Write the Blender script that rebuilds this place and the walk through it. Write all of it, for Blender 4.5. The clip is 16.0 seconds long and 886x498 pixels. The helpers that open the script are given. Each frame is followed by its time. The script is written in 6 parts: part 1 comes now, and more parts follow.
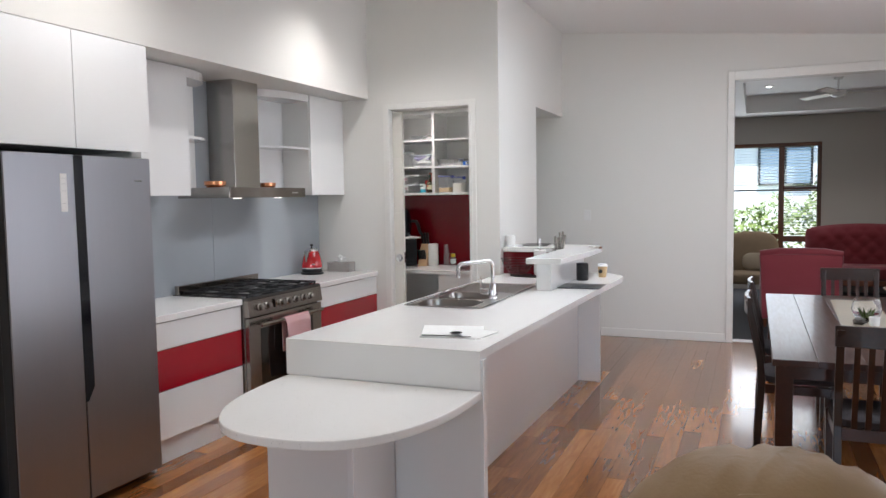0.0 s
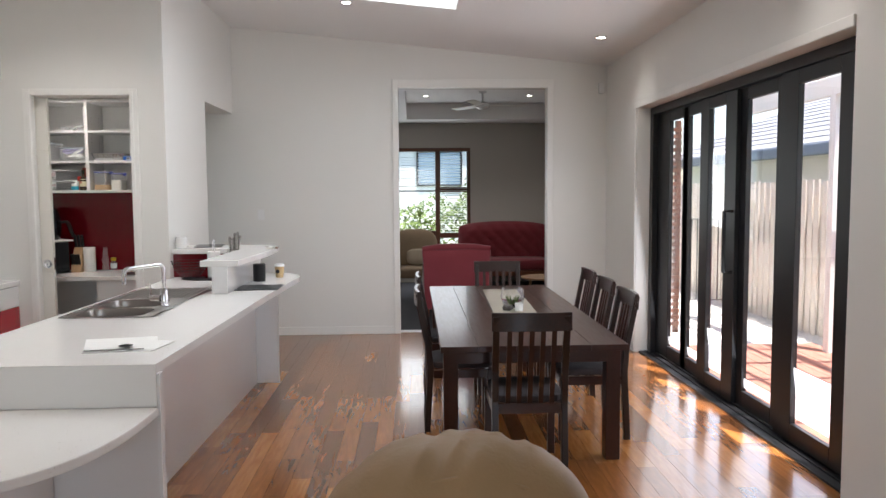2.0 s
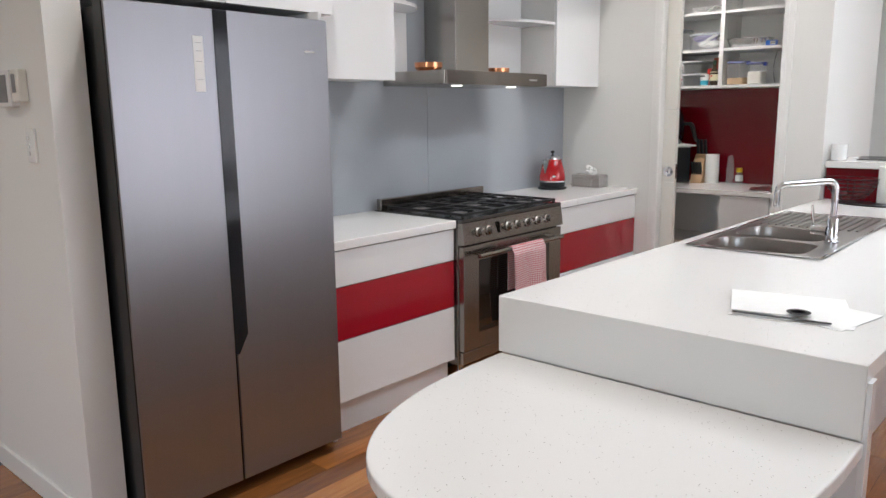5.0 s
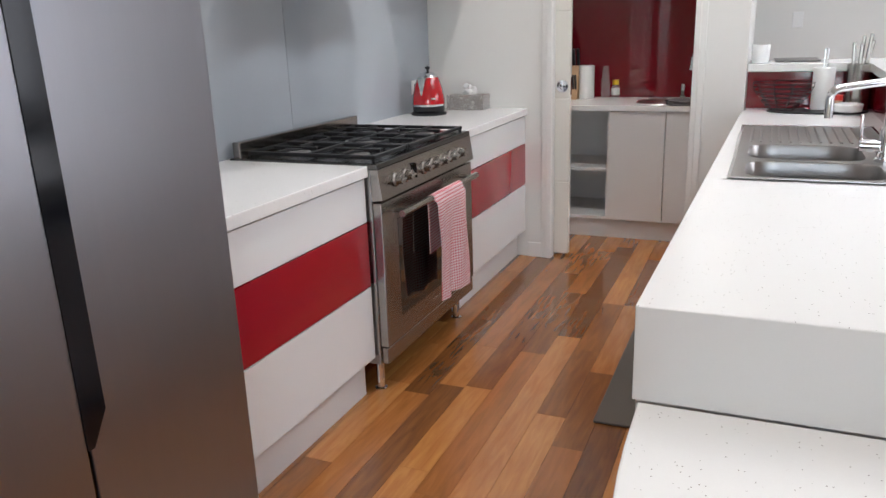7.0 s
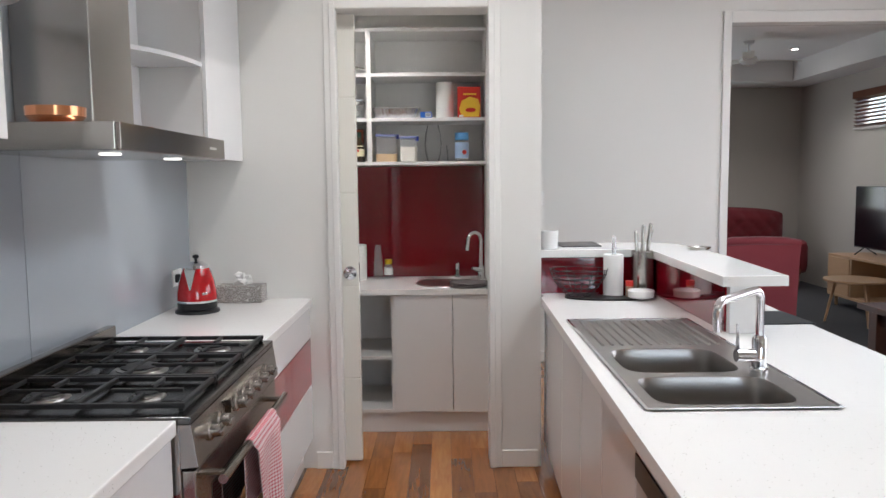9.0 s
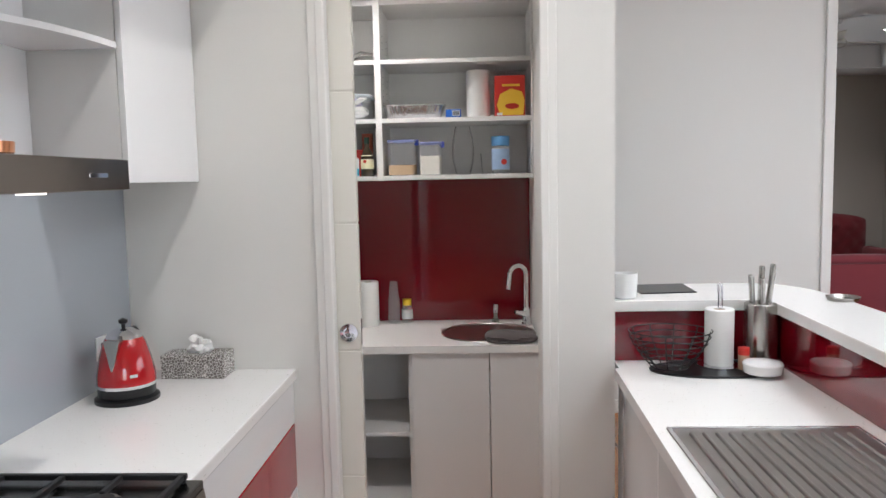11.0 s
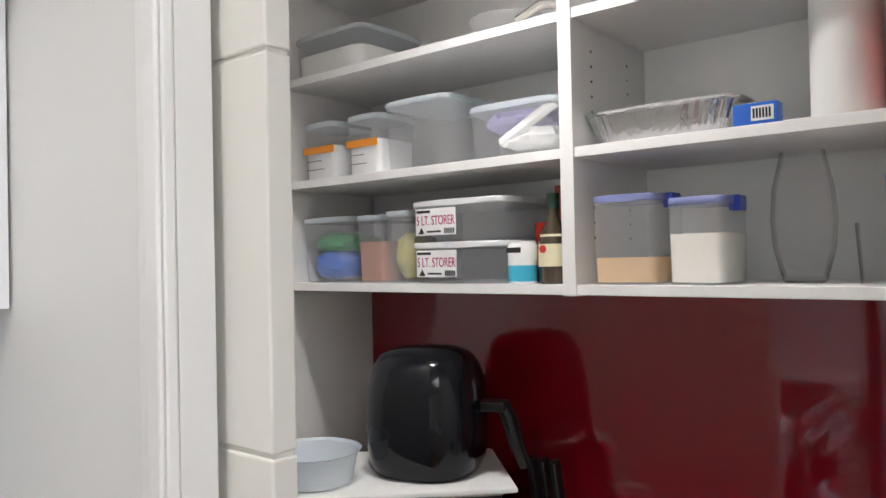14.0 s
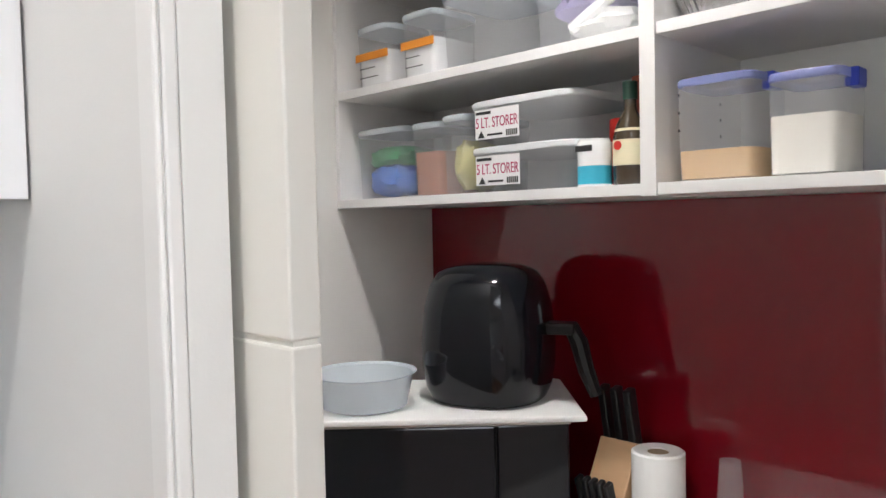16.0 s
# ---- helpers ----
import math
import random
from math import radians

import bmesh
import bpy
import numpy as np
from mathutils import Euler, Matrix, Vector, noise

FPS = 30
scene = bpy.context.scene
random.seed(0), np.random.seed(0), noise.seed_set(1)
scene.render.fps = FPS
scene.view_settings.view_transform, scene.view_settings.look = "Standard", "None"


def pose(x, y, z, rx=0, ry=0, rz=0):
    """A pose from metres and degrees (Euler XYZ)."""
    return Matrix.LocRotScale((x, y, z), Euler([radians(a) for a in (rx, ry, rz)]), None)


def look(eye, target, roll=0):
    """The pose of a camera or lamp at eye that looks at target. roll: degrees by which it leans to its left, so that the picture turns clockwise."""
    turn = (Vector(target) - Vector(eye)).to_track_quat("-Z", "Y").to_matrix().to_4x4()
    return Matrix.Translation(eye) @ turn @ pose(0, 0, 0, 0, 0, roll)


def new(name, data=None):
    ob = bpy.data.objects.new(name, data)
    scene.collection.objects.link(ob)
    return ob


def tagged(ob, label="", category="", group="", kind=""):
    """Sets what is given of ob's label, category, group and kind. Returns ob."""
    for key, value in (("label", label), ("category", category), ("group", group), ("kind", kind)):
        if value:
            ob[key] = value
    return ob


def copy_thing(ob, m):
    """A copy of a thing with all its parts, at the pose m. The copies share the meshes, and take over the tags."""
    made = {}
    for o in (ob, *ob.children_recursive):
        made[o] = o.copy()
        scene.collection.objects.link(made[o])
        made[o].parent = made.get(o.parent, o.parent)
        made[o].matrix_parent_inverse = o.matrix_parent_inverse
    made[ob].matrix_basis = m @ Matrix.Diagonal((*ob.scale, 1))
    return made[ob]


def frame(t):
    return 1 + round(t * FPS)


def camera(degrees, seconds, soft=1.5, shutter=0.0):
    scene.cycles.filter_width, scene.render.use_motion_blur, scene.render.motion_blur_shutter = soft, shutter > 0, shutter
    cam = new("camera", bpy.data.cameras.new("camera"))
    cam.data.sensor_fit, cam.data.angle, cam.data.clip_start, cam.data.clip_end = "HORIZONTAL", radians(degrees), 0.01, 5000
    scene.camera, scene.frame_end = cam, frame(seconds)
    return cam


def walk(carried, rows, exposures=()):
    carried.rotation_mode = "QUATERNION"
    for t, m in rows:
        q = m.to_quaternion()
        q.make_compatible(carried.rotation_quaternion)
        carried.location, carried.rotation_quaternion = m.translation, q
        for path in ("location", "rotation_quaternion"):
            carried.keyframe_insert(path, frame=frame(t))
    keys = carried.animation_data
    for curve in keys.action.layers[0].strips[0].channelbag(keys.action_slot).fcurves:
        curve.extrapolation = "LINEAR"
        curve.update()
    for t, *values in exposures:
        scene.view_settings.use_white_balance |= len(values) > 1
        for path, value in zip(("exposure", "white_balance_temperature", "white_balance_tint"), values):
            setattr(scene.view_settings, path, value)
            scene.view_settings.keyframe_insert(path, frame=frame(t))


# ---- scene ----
cam = camera(61.4, 16.0)
PATH = [
    (0, (0.04, 0.576, 1.559), (-0.731, 2.417, 1.422), -0.9),
    (0.5, (-0.002, 0.562, 1.573), (-0.434, 2.51, 1.439), -0.7),
    (1, (0.005, 0.578, 1.577), (-0.162, 2.566, 1.433), -0.8),
    (1.5, (0.009, 0.583, 1.577), (0.017, 2.577, 1.428), -0.6),
    (2, (-0.018, 0.596, 1.569), (0.062, 2.589, 1.418), -0.4),
    (2.5, (-0.062, 0.673, 1.559), (-0.151, 2.664, 1.4), 0.0),
    (3, (-0.12, 0.836, 1.549), (-0.539, 2.784, 1.378), 0.3),
    (3.5, (-0.231, 1.03, 1.529), (-0.968, 2.878, 1.326), 0.1),
    (4, (-0.373, 1.29, 1.515), (-1.39, 2.995, 1.267), 0.1),
    (4.5, (-0.496, 1.556, 1.492), (-1.723, 3.105, 1.187), -0.1),
    (4.7, (-0.572, 1.66, 1.475), (-1.874, 3.141, 1.141), -0.3),
    (6.8, (-1.758, 2.343, 1.347), (-2.643, 4.045, 0.782), -2.1),
    (7, (-1.858, 2.354, 1.35), (-2.622, 4.115, 0.789), -2.0),
    (7.5, (-2.124, 2.338, 1.386), (-2.603, 4.212, 0.878), -2.0),
    (8, (-2.282, 2.46, 1.415), (-2.553, 4.401, 1.016), -1.5),
    (8.5, (-2.397, 2.627, 1.464), (-2.516, 4.604, 1.188), -0.9),
    (9, (-2.455, 2.821, 1.494), (-2.458, 4.813, 1.311), -0.6),
    (9.2, (-2.442, 2.905, 1.494), (-2.429, 4.898, 1.336), -0.4),
    (11.3, (-2.448, 4.186, 1.601), (-2.606, 6.171, 1.411), -1.6),
    (11.5, (-2.423, 4.384, 1.584), (-2.637, 6.365, 1.413), -1.6),
    (12, (-2.377, 4.806, 1.572), (-2.693, 6.776, 1.437), -1.4),
    (12.5, (-2.345, 5.225, 1.573), (-2.802, 7.169, 1.469), -1.5),
    (13, (-2.31, 5.613, 1.589), (-3.018, 7.481, 1.5), -1.4),
    (13.5, (-2.227, 5.931, 1.637), (-3.214, 7.67, 1.605), -0.7),
    (14, (-2.183, 6.126, 1.665), (-3.45, 7.673, 1.691), -1.2),
    (14.5, (-2.185, 6.255, 1.697), (-3.683, 7.578, 1.754), -1.1),
    (15, (-2.209, 6.282, 1.722), (-3.77, 7.527, 1.829), -0.8),
    (15.5, (-2.271, 6.267, 1.645), (-3.715, 7.648, 1.719), -1.3),
    (16, (-2.263, 6.26, 1.557), (-3.678, 7.671, 1.478), -1.3),
]
walk(cam, [(t, look(eye, target, roll)) for t, eye, target, roll in PATH], [(0, 1.68, 6150, 12), (1.0, 1.6, 6350, 12), (2.3, 1.5, 6400, 12), (3.0, 1.45, 7000, 12), (3.7, 1.6, 6400, 12), (7, 1.95, 6150, 12), (9, 1.85, 6150, 12), (12.5, 1.85, 6150, 12), (13.5, 2.05, 6150, 12), (14.5, 1.98, 6150, 12), (15.5, 1.98, 6150, 12), (16, 2.2, 6150, 12)])

# ---- world, sun, lights ----
world = bpy.data.worlds.new("world")
scene.world = world
world.use_nodes = True
sky = world.node_tree.nodes.new("ShaderNodeTexSky")
sky.sky_type, sky.sun_disc = "NISHITA", False
sky.sun_elevation, sky.sun_rotation = radians(75), radians(144)
bgd = world.node_tree.nodes["Background"]
bgd.inputs["Strength"].default_value = 0.15
world.node_tree.links.new(sky.outputs[0], bgd.inputs["Color"])
sun = new("sun", bpy.data.lights.new("sun", "SUN"))
sun.data.energy, sun.data.angle, sun.data.color = 5.0, radians(0.5), (1, 0.95, 0.88)
sun.matrix_world = look((0.95, -1.3, 6), (0, 0, 0))
SLOPE = 0.1


def ceiling_z(x):
    return 2.95 + SLOPE * (2.14 - x)


def area_lamp(name, x, y, z, w, h, watts, color=(1, 1, 1), target=None):
    ob = new(name, bpy.data.lights.new(name, "AREA"))
    ob.data.shape, ob.data.size, ob.data.size_y, ob.data.energy, ob.data.color = "RECTANGLE", w, h, watts, color
    ob.matrix_world = look((x, y, z), target or (x, y - 0.001, z - 1))
    return ob


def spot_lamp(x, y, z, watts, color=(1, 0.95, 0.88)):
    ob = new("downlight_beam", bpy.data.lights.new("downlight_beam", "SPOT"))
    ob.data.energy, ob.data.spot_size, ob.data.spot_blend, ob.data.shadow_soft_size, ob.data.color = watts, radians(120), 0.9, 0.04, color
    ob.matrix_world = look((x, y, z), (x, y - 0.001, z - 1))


# daylight in the sliding doors' opening
area_lamp("door_daylight", 2.2, 5.97, 1.2, 3.3, 2.1, 17, (0.95, 0.96, 1.0), (0, 5.97, 0.9))
# daylight fill lamp in an unseen opening added to the rear wall
area_lamp("rear_fill_daylight", 0.0, -3.44, 1.5, 2.7, 2.0, 15, (0.9, 0.95, 1.0), (-0.6, 0, 1.3))
# daylight in the sitting room window's opening
area_lamp("sitting_daylight", -0.1, 13.54, 1.5, 2.0, 1.6, 9, (0.95, 0.98, 1.0), (-0.1, 10, 1.2))
# the last three are unseen, added as fill near and behind the camera
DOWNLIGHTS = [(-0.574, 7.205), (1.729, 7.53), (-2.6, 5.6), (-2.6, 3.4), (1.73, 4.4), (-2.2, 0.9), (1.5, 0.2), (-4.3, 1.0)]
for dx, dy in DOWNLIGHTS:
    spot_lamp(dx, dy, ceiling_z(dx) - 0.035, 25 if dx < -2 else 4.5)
spot_lamp(-2.95, 7.0, 2.66, 13)

# ---- materials ----


def mat(name, color, rough=0.5, metal=0.0, vary=0.06, scale=3.0, bump=0.0, bump_scale=60.0, coat=0.0, trans=0.0, fine=0.0, stretch=(1, 1, 1), island=0.0, ior=1.45, sheen=0.0):
    m = bpy.data.materials.new(name)
    m.use_nodes = True
    nt = m.node_tree
    b = nt.nodes["Principled BSDF"]
    b.inputs["Roughness"].default_value, b.inputs["Metallic"].default_value = rough, metal
    b.inputs["Coat Weight"].default_value, b.inputs["Transmission Weight"].default_value = coat, trans
    b.inputs["Coat Roughness"].default_value = 0.04
    b.inputs["IOR"].default_value = ior
    b.inputs["Sheen Weight"].default_value = sheen
    tc = nt.nodes.new("ShaderNodeTexCoord")
    mp = nt.nodes.new("ShaderNodeMapping")
    mp.inputs["Scale"].default_value = stretch
    nt.links.new(tc.outputs["Object"], mp.inputs["Vector"])
    n1 = nt.nodes.new("ShaderNodeTexNoise")
    n1.inputs["Scale"].default_value, n1.inputs["Detail"].default_value = scale, 4
    n2 = nt.nodes.new("ShaderNodeTexNoise")
    n2.inputs["Scale"].default_value, n2.inputs["Detail"].default_value = bump_scale, 3
    for n in (n1, n2):
        nt.links.new(mp.outputs[0], n.inputs["Vector"])
    mix = nt.nodes.new("ShaderNodeMath")
    mix.operation = "MULTIPLY_ADD"
    mix.inputs[1].default_value, mix.inputs[2].default_value = fine, 0
    nt.links.new(n2.outputs["Fac"], mix.inputs[0])
    add = nt.nodes.new("ShaderNodeMath")
    add.operation = "MULTIPLY_ADD"
    add.inputs[1].default_value = vary
    nt.links.new(n1.outputs["Fac"], add.inputs[0])
    nt.links.new(mix.outputs[0], add.inputs[2])
    val = add.outputs[0]
    if island:
        gi = nt.nodes.new("ShaderNodeNewGeometry")
        a2 = nt.nodes.new("ShaderNodeMath")
        a2.operation = "MULTIPLY_ADD"
        a2.inputs[1].default_value = island
        nt.links.new(gi.outputs["Random Per Island"], a2.inputs[0])
        nt.links.new(val, a2.inputs[2])
        val = a2.outputs[0]
    sc = nt.nodes.new("ShaderNodeMath")
    sc.operation = "ADD"
    sc.inputs[1].default_value = 1 - 0.5 * (vary + fine + island)
    nt.links.new(val, sc.inputs[0])
    hsv = nt.nodes.new("ShaderNodeHueSaturation")
    hsv.inputs["Color"].default_value = (*color, 1)
    nt.links.new(sc.outputs[0], hsv.inputs["Value"])
    nt.links.new(hsv.outputs[0], b.inputs["Base Color"])
    if bump:
        bp = nt.nodes.new("ShaderNodeBump")
        bp.inputs["Strength"].default_value, bp.inputs["Distance"].default_value = bump, 0.004
        nt.links.new(n2.outputs["Fac"], bp.inputs["Height"])
        nt.links.new(bp.outputs[0], b.inputs["Normal"])
    return m


def glow(name, color, strength):
    m = bpy.data.materials.new(name)
    m.use_nodes = True
    b = m.node_tree.nodes["Principled BSDF"]
    b.inputs["Emission Color"].default_value, b.inputs["Emission Strength"].default_value = (*color, 1), strength
    return m


def wood_mat(name, lo, hi, rough, per_island=True, grain=(1, 14, 1), coat=0.0, spread=0.75):
    """Timber whose boards differ in tone, with grain along the local y axis."""
    m = bpy.data.materials.new(name)
    m.use_nodes = True
    nt = m.node_tree
    b = nt.nodes["Principled BSDF"]
    b.inputs["Coat Weight"].default_value, b.inputs["Coat Roughness"].default_value = coat, 0.09
    tc = nt.nodes.new("ShaderNodeTexCoord")
    mp = nt.nodes.new("ShaderNodeMapping")
    mp.inputs["Scale"].default_value = grain
    rnd = nt.nodes.new("ShaderNodeNewGeometry") if per_island else nt.nodes.new("ShaderNodeObjectInfo")
    rsock = rnd.outputs["Random Per Island"] if per_island else rnd.outputs["Random"]
    shift = nt.nodes.new("ShaderNodeVectorMath")
    shift.operation = "MULTIPLY_ADD"
    nt.links.new(rsock, shift.inputs[0])
    shift.inputs[1].default_value = (37, 53, 11)
    nt.links.new(tc.outputs["Object"], shift.inputs[2])
    nt.links.new(shift.outputs[0], mp.inputs["Vector"])
    n = nt.nodes.new("ShaderNodeTexNoise")
    n.inputs["Scale"].default_value, n.inputs["Detail"].default_value, n.inputs["Distortion"].default_value = 5, 6, 0.6
    nt.links.new(mp.outputs[0], n.inputs["Vector"])
    f = nt.nodes.new("ShaderNodeMath")
    f.operation = "MULTIPLY_ADD"
    f.inputs[1].default_value = 0.55
    nt.links.new(n.outputs["Fac"], f.inputs[0])
    g = nt.nodes.new("ShaderNodeMath")
    g.operation = "MULTIPLY_ADD"
    g.inputs[1].default_value, g.inputs[2].default_value = spread, 0.175 - 0.5 * spread
    nt.links.new(rsock, g.inputs[0])
    nt.links.new(g.outputs[0], f.inputs[2])
    ramp = nt.nodes.new("ShaderNodeValToRGB")
    ramp.color_ramp.elements[0].color, ramp.color_ramp.elements[1].color = (*lo, 1), (*hi, 1)
    ramp.color_ramp.elements[0].position, ramp.color_ramp.elements[1].position = 0.05, 0.95
    mid = ramp.color_ramp.elements.new(0.6)
    mid.color = (*[lo[k] * 0.45 + hi[k] * 0.55 * (1, 0.82, 0.7)[k] for k in range(3)], 1)
    nt.links.new(f.outputs[0], ramp.inputs[0])
    nt.links.new(ramp.outputs[0], b.inputs["Base Color"])
    r = nt.nodes.new("ShaderNodeMath")
    r.operation = "MULTIPLY_ADD"
    r.inputs[1].default_value, r.inputs[2].default_value = 0.12, rough - 0.06
    nt.links.new(n.outputs["Fac"], r.inputs[0])
    nt.links.new(r.outputs[0], b.inputs["Roughness"])
    bp = nt.nodes.new("ShaderNodeBump")
    bp.inputs["Strength"].default_value, bp.inputs["Distance"].default_value = 0.08, 0.003
    nt.links.new(n.outputs["Fac"], bp.inputs["Height"])
    nt.links.new(bp.outputs[0], b.inputs["Normal"])
    return m


def stone_mat(name, color):
    """White engineered stone with fine dark and clear specks."""
    m = mat(name, color, 0.14, vary=0.03, scale=4, fine=0.03, bump_scale=250)
    nt = m.node_tree
    b = nt.nodes["Principled BSDF"]
    src = b.inputs["Base Color"].links[0].from_socket
    v = nt.nodes.new("ShaderNodeTexVoronoi")
    v.inputs["Scale"].default_value = 125
    tc = nt.nodes.new("ShaderNodeTexCoord")
    nt.links.new(tc.outputs["Object"], v.inputs["Vector"])
    cut = nt.nodes.new("ShaderNodeValToRGB")
    cut.color_ramp.elements[0].position, cut.color_ramp.elements[1].position = 0.13, 0.16
    cut.color_ramp.elements[0].color, cut.color_ramp.elements[1].color = (1, 1, 1, 1), (0, 0, 0, 1)
    nt.links.new(v.outputs["Distance"], cut.inputs[0])
    some = nt.nodes.new("ShaderNodeMath")
    some.operation = "GREATER_THAN"
    some.inputs[1].default_value = 0.72
    nt.links.new(v.outputs["Color"], some.inputs[0])
    both = nt.nodes.new("ShaderNodeMath")
    both.operation = "MULTIPLY"
    nt.links.new(cut.outputs[0], both.inputs[0])
    nt.links.new(some.outputs[0], both.inputs[1])
    mx = nt.nodes.new("ShaderNodeMix")
    mx.data_type = "RGBA"
    mx.inputs["B"].default_value = (0.22, 0.19, 0.15, 1)
    nt.links.new(both.outputs[0], mx.inputs["Factor"])
    nt.links.new(src, mx.inputs["A"])
    nt.links.new(mx.outputs["Result"], b.inputs["Base Color"])
    return m


WALL = mat("white_wall_paint", (0.76, 0.75, 0.72), 0.55, vary=0.03, scale=1.2, bump=0.06, bump_scale=180)
CEIL = mat("ceiling_paint", (0.8, 0.79, 0.78), 0.6, vary=0.02, scale=1.0, bump=0.03, bump_scale=120)
TRIM = mat("gloss_trim_paint", (0.8, 0.79, 0.76), 0.3, vary=0.03, scale=3)
DOOR = mat("cream_door_paint", (0.76, 0.74, 0.68), 0.35, vary=0.03, scale=3)
LRWALL = mat("taupe_wall_paint", (0.5, 0.47, 0.43), 0.6, vary=0.04, scale=1.5, bump=0.05, bump_scale=150)
GLOSS = mat("gloss_white_laminate", (0.82, 0.82, 0.82), 0.12, vary=0.015, coat=0.6)
SATIN = mat("satin_white_laminate", (0.74, 0.73, 0.72), 0.35, vary=0.03)
SHELF = mat("white_melamine", (0.76, 0.75, 0.74), 0.4, vary=0.03, fine=0.02)
RED = mat("gloss_red_laminate", (0.36, 0.006, 0.018), 0.12, vary=0.04, coat=0.5)
REDGLASS = mat("red_back_painted_glass", (0.165, 0.002, 0.008), 0.06, vary=0.05, coat=0.8)
GREYGLASS = mat("grey_back_painted_glass", (0.36, 0.39, 0.42), 0.08, vary=0.03, coat=0.4)
STONE = stone_mat("white_engineered_stone", (0.8, 0.79, 0.77))
STEEL = mat("brushed_stainless_steel", (0.43, 0.415, 0.39), 0.25, 1.0, vary=0.1, scale=3, fine=0.08, bump=0.03, bump_scale=30, stretch=(1, 1, 25))
FRIDGE = mat("dark_inox_steel", (0.31, 0.31, 0.33), 0.36, 1.0, vary=0.05, scale=1, fine=0.05, bump=0.02, bump_scale=25, stretch=(30, 30, 1))
SINKSTEEL = mat("sink_steel", (0.42, 0.4, 0.38), 0.3, 1.0, vary=0.12, scale=6, fine=0.08, bump=0.03, bump_scale=120)
# darker, browner copy of the steel: floor reflections put into its colour
COOKSTEEL = mat("cooker_steel_with_reflections", (0.34, 0.315, 0.285), 0.27, 1.0, vary=0.1, scale=3, fine=0.08, bump=0.03, bump_scale=30, stretch=(1, 1, 25))
CLEAR = mat("thin_clear_glass", (1, 1, 1), 0.0, vary=0.0, trans=1.0, ior=1.14)
CLEAR.node_tree.nodes["Principled BSDF"].inputs["Alpha"].default_value = 0.5
CHROME = mat("polished_chrome", (0.8, 0.8, 0.82), 0.06, 1.0, vary=0.02)
COPPER = mat("polished_copper", (0.75, 0.33, 0.17), 0.18, 1.0, vary=0.1)
IRON = mat("black_cast_iron", (0.01, 0.01, 0.011), 0.5, vary=0.2, bump=0.2, bump_scale=150)
BLACK = mat("black_plastic", (0.007, 0.007, 0.008), 0.35, vary=0.1)
GLOSSBLACK = mat("gloss_black_plastic", (0.005, 0.006, 0.009), 0.12, vary=0.1)
DARKGLASS = mat("dark_oven_glass", (0.012, 0.01, 0.008), 0.05, vary=0.1, coat=0.6)
ALU = mat("dark_powder_coat_aluminium", (0.009, 0.009, 0.011), 0.4, vary=0.1, fine=0.1)
GLASS = mat("clear_glass", (1, 1, 1), 0.0, vary=0, trans=1.0)
PLASTIC = mat("clear_cloudy_plastic", (0.8, 0.82, 0.85), 0.16, vary=0.05, scale=9)
PLASTIC.node_tree.nodes["Principled BSDF"].inputs["Alpha"].default_value = 0.16
LIDPLASTIC = mat("milky_lid_plastic", (0.76, 0.83, 0.88), 0.25, vary=0.03)
LIDPLASTIC.node_tree.nodes["Principled BSDF"].inputs["Alpha"].default_value = 0.5
KETTLE = mat("red_enamel", (0.42, 0.006, 0.01), 0.08, vary=0.05, coat=0.8)
WHITE = mat("white_ceramic", (0.82, 0.82, 0.81), 0.12, vary=0.02)
PAPER = mat("white_paper", (0.82, 0.82, 0.8), 0.7, vary=0.04, scale=20, bump=0.15, bump_scale=120)
DARKWOOD = wood_mat("dark_stained_timber", (0.012, 0.005, 0.004), (0.07, 0.021, 0.013), 0.32, grain=(10, 1, 10), coat=0.2)
BROWNWOOD = wood_mat("brown_window_timber", (0.06, 0.02, 0.008), (0.2, 0.07, 0.03), 0.35, grain=(10, 10, 2))
PALEWOOD = wood_mat("pale_oak", (0.42, 0.28, 0.16), (0.6, 0.43, 0.27), 0.4, grain=(3, 3, 14))
FLOORWOOD = wood_mat("polished_spotted_gum_board", (0.105, 0.04, 0.014), (0.54, 0.245, 0.072), 0.2, per_island=False, grain=(9, 1, 1), coat=0.5, spread=0.62)
FLOORWOOD_FAR = wood_mat("polished_spotted_gum", (0.105, 0.04, 0.014), (0.54, 0.245, 0.072), 0.2, per_island=True, grain=(9, 1, 1), coat=0.5, spread=0.62)
JOINT = mat("floor_joint", (0.03, 0.015, 0.008), 0.6)
CARPET = mat("charcoal_carpet", (0.05, 0.05, 0.055), 0.95, vary=0.2, scale=8, fine=0.4, bump=0.7, bump_scale=280)
VELVET = mat("wine_red_velvet", (0.15, 0.009, 0.016), 0.8, vary=0.25, scale=5, bump=0.15, bump_scale=300, sheen=0.2)
PINKVELVET = mat("rose_red_upholstery", (0.3, 0.045, 0.06), 0.8, vary=0.2, scale=5, bump=0.15, bump_scale=300, sheen=0.5)
BEIGE = mat("beige_upholstery", (0.3, 0.22, 0.14), 0.85, vary=0.25, scale=9, bump=0.3, bump_scale=250)
LEATHER = mat("tan_leather", (0.33, 0.215, 0.11), 0.55, vary=0.14, scale=4, fine=0.06, bump=0.25, bump_scale=110)
SEATCLOTH = mat("charcoal_seat_fabric", (0.045, 0.04, 0.045), 0.8, vary=0.2, bump=0.3, bump_scale=250)
DECK = wood_mat("red_brown_decking", (0.3, 0.13, 0.1), (0.5, 0.27, 0.22), 0.6, grain=(10, 1, 10))
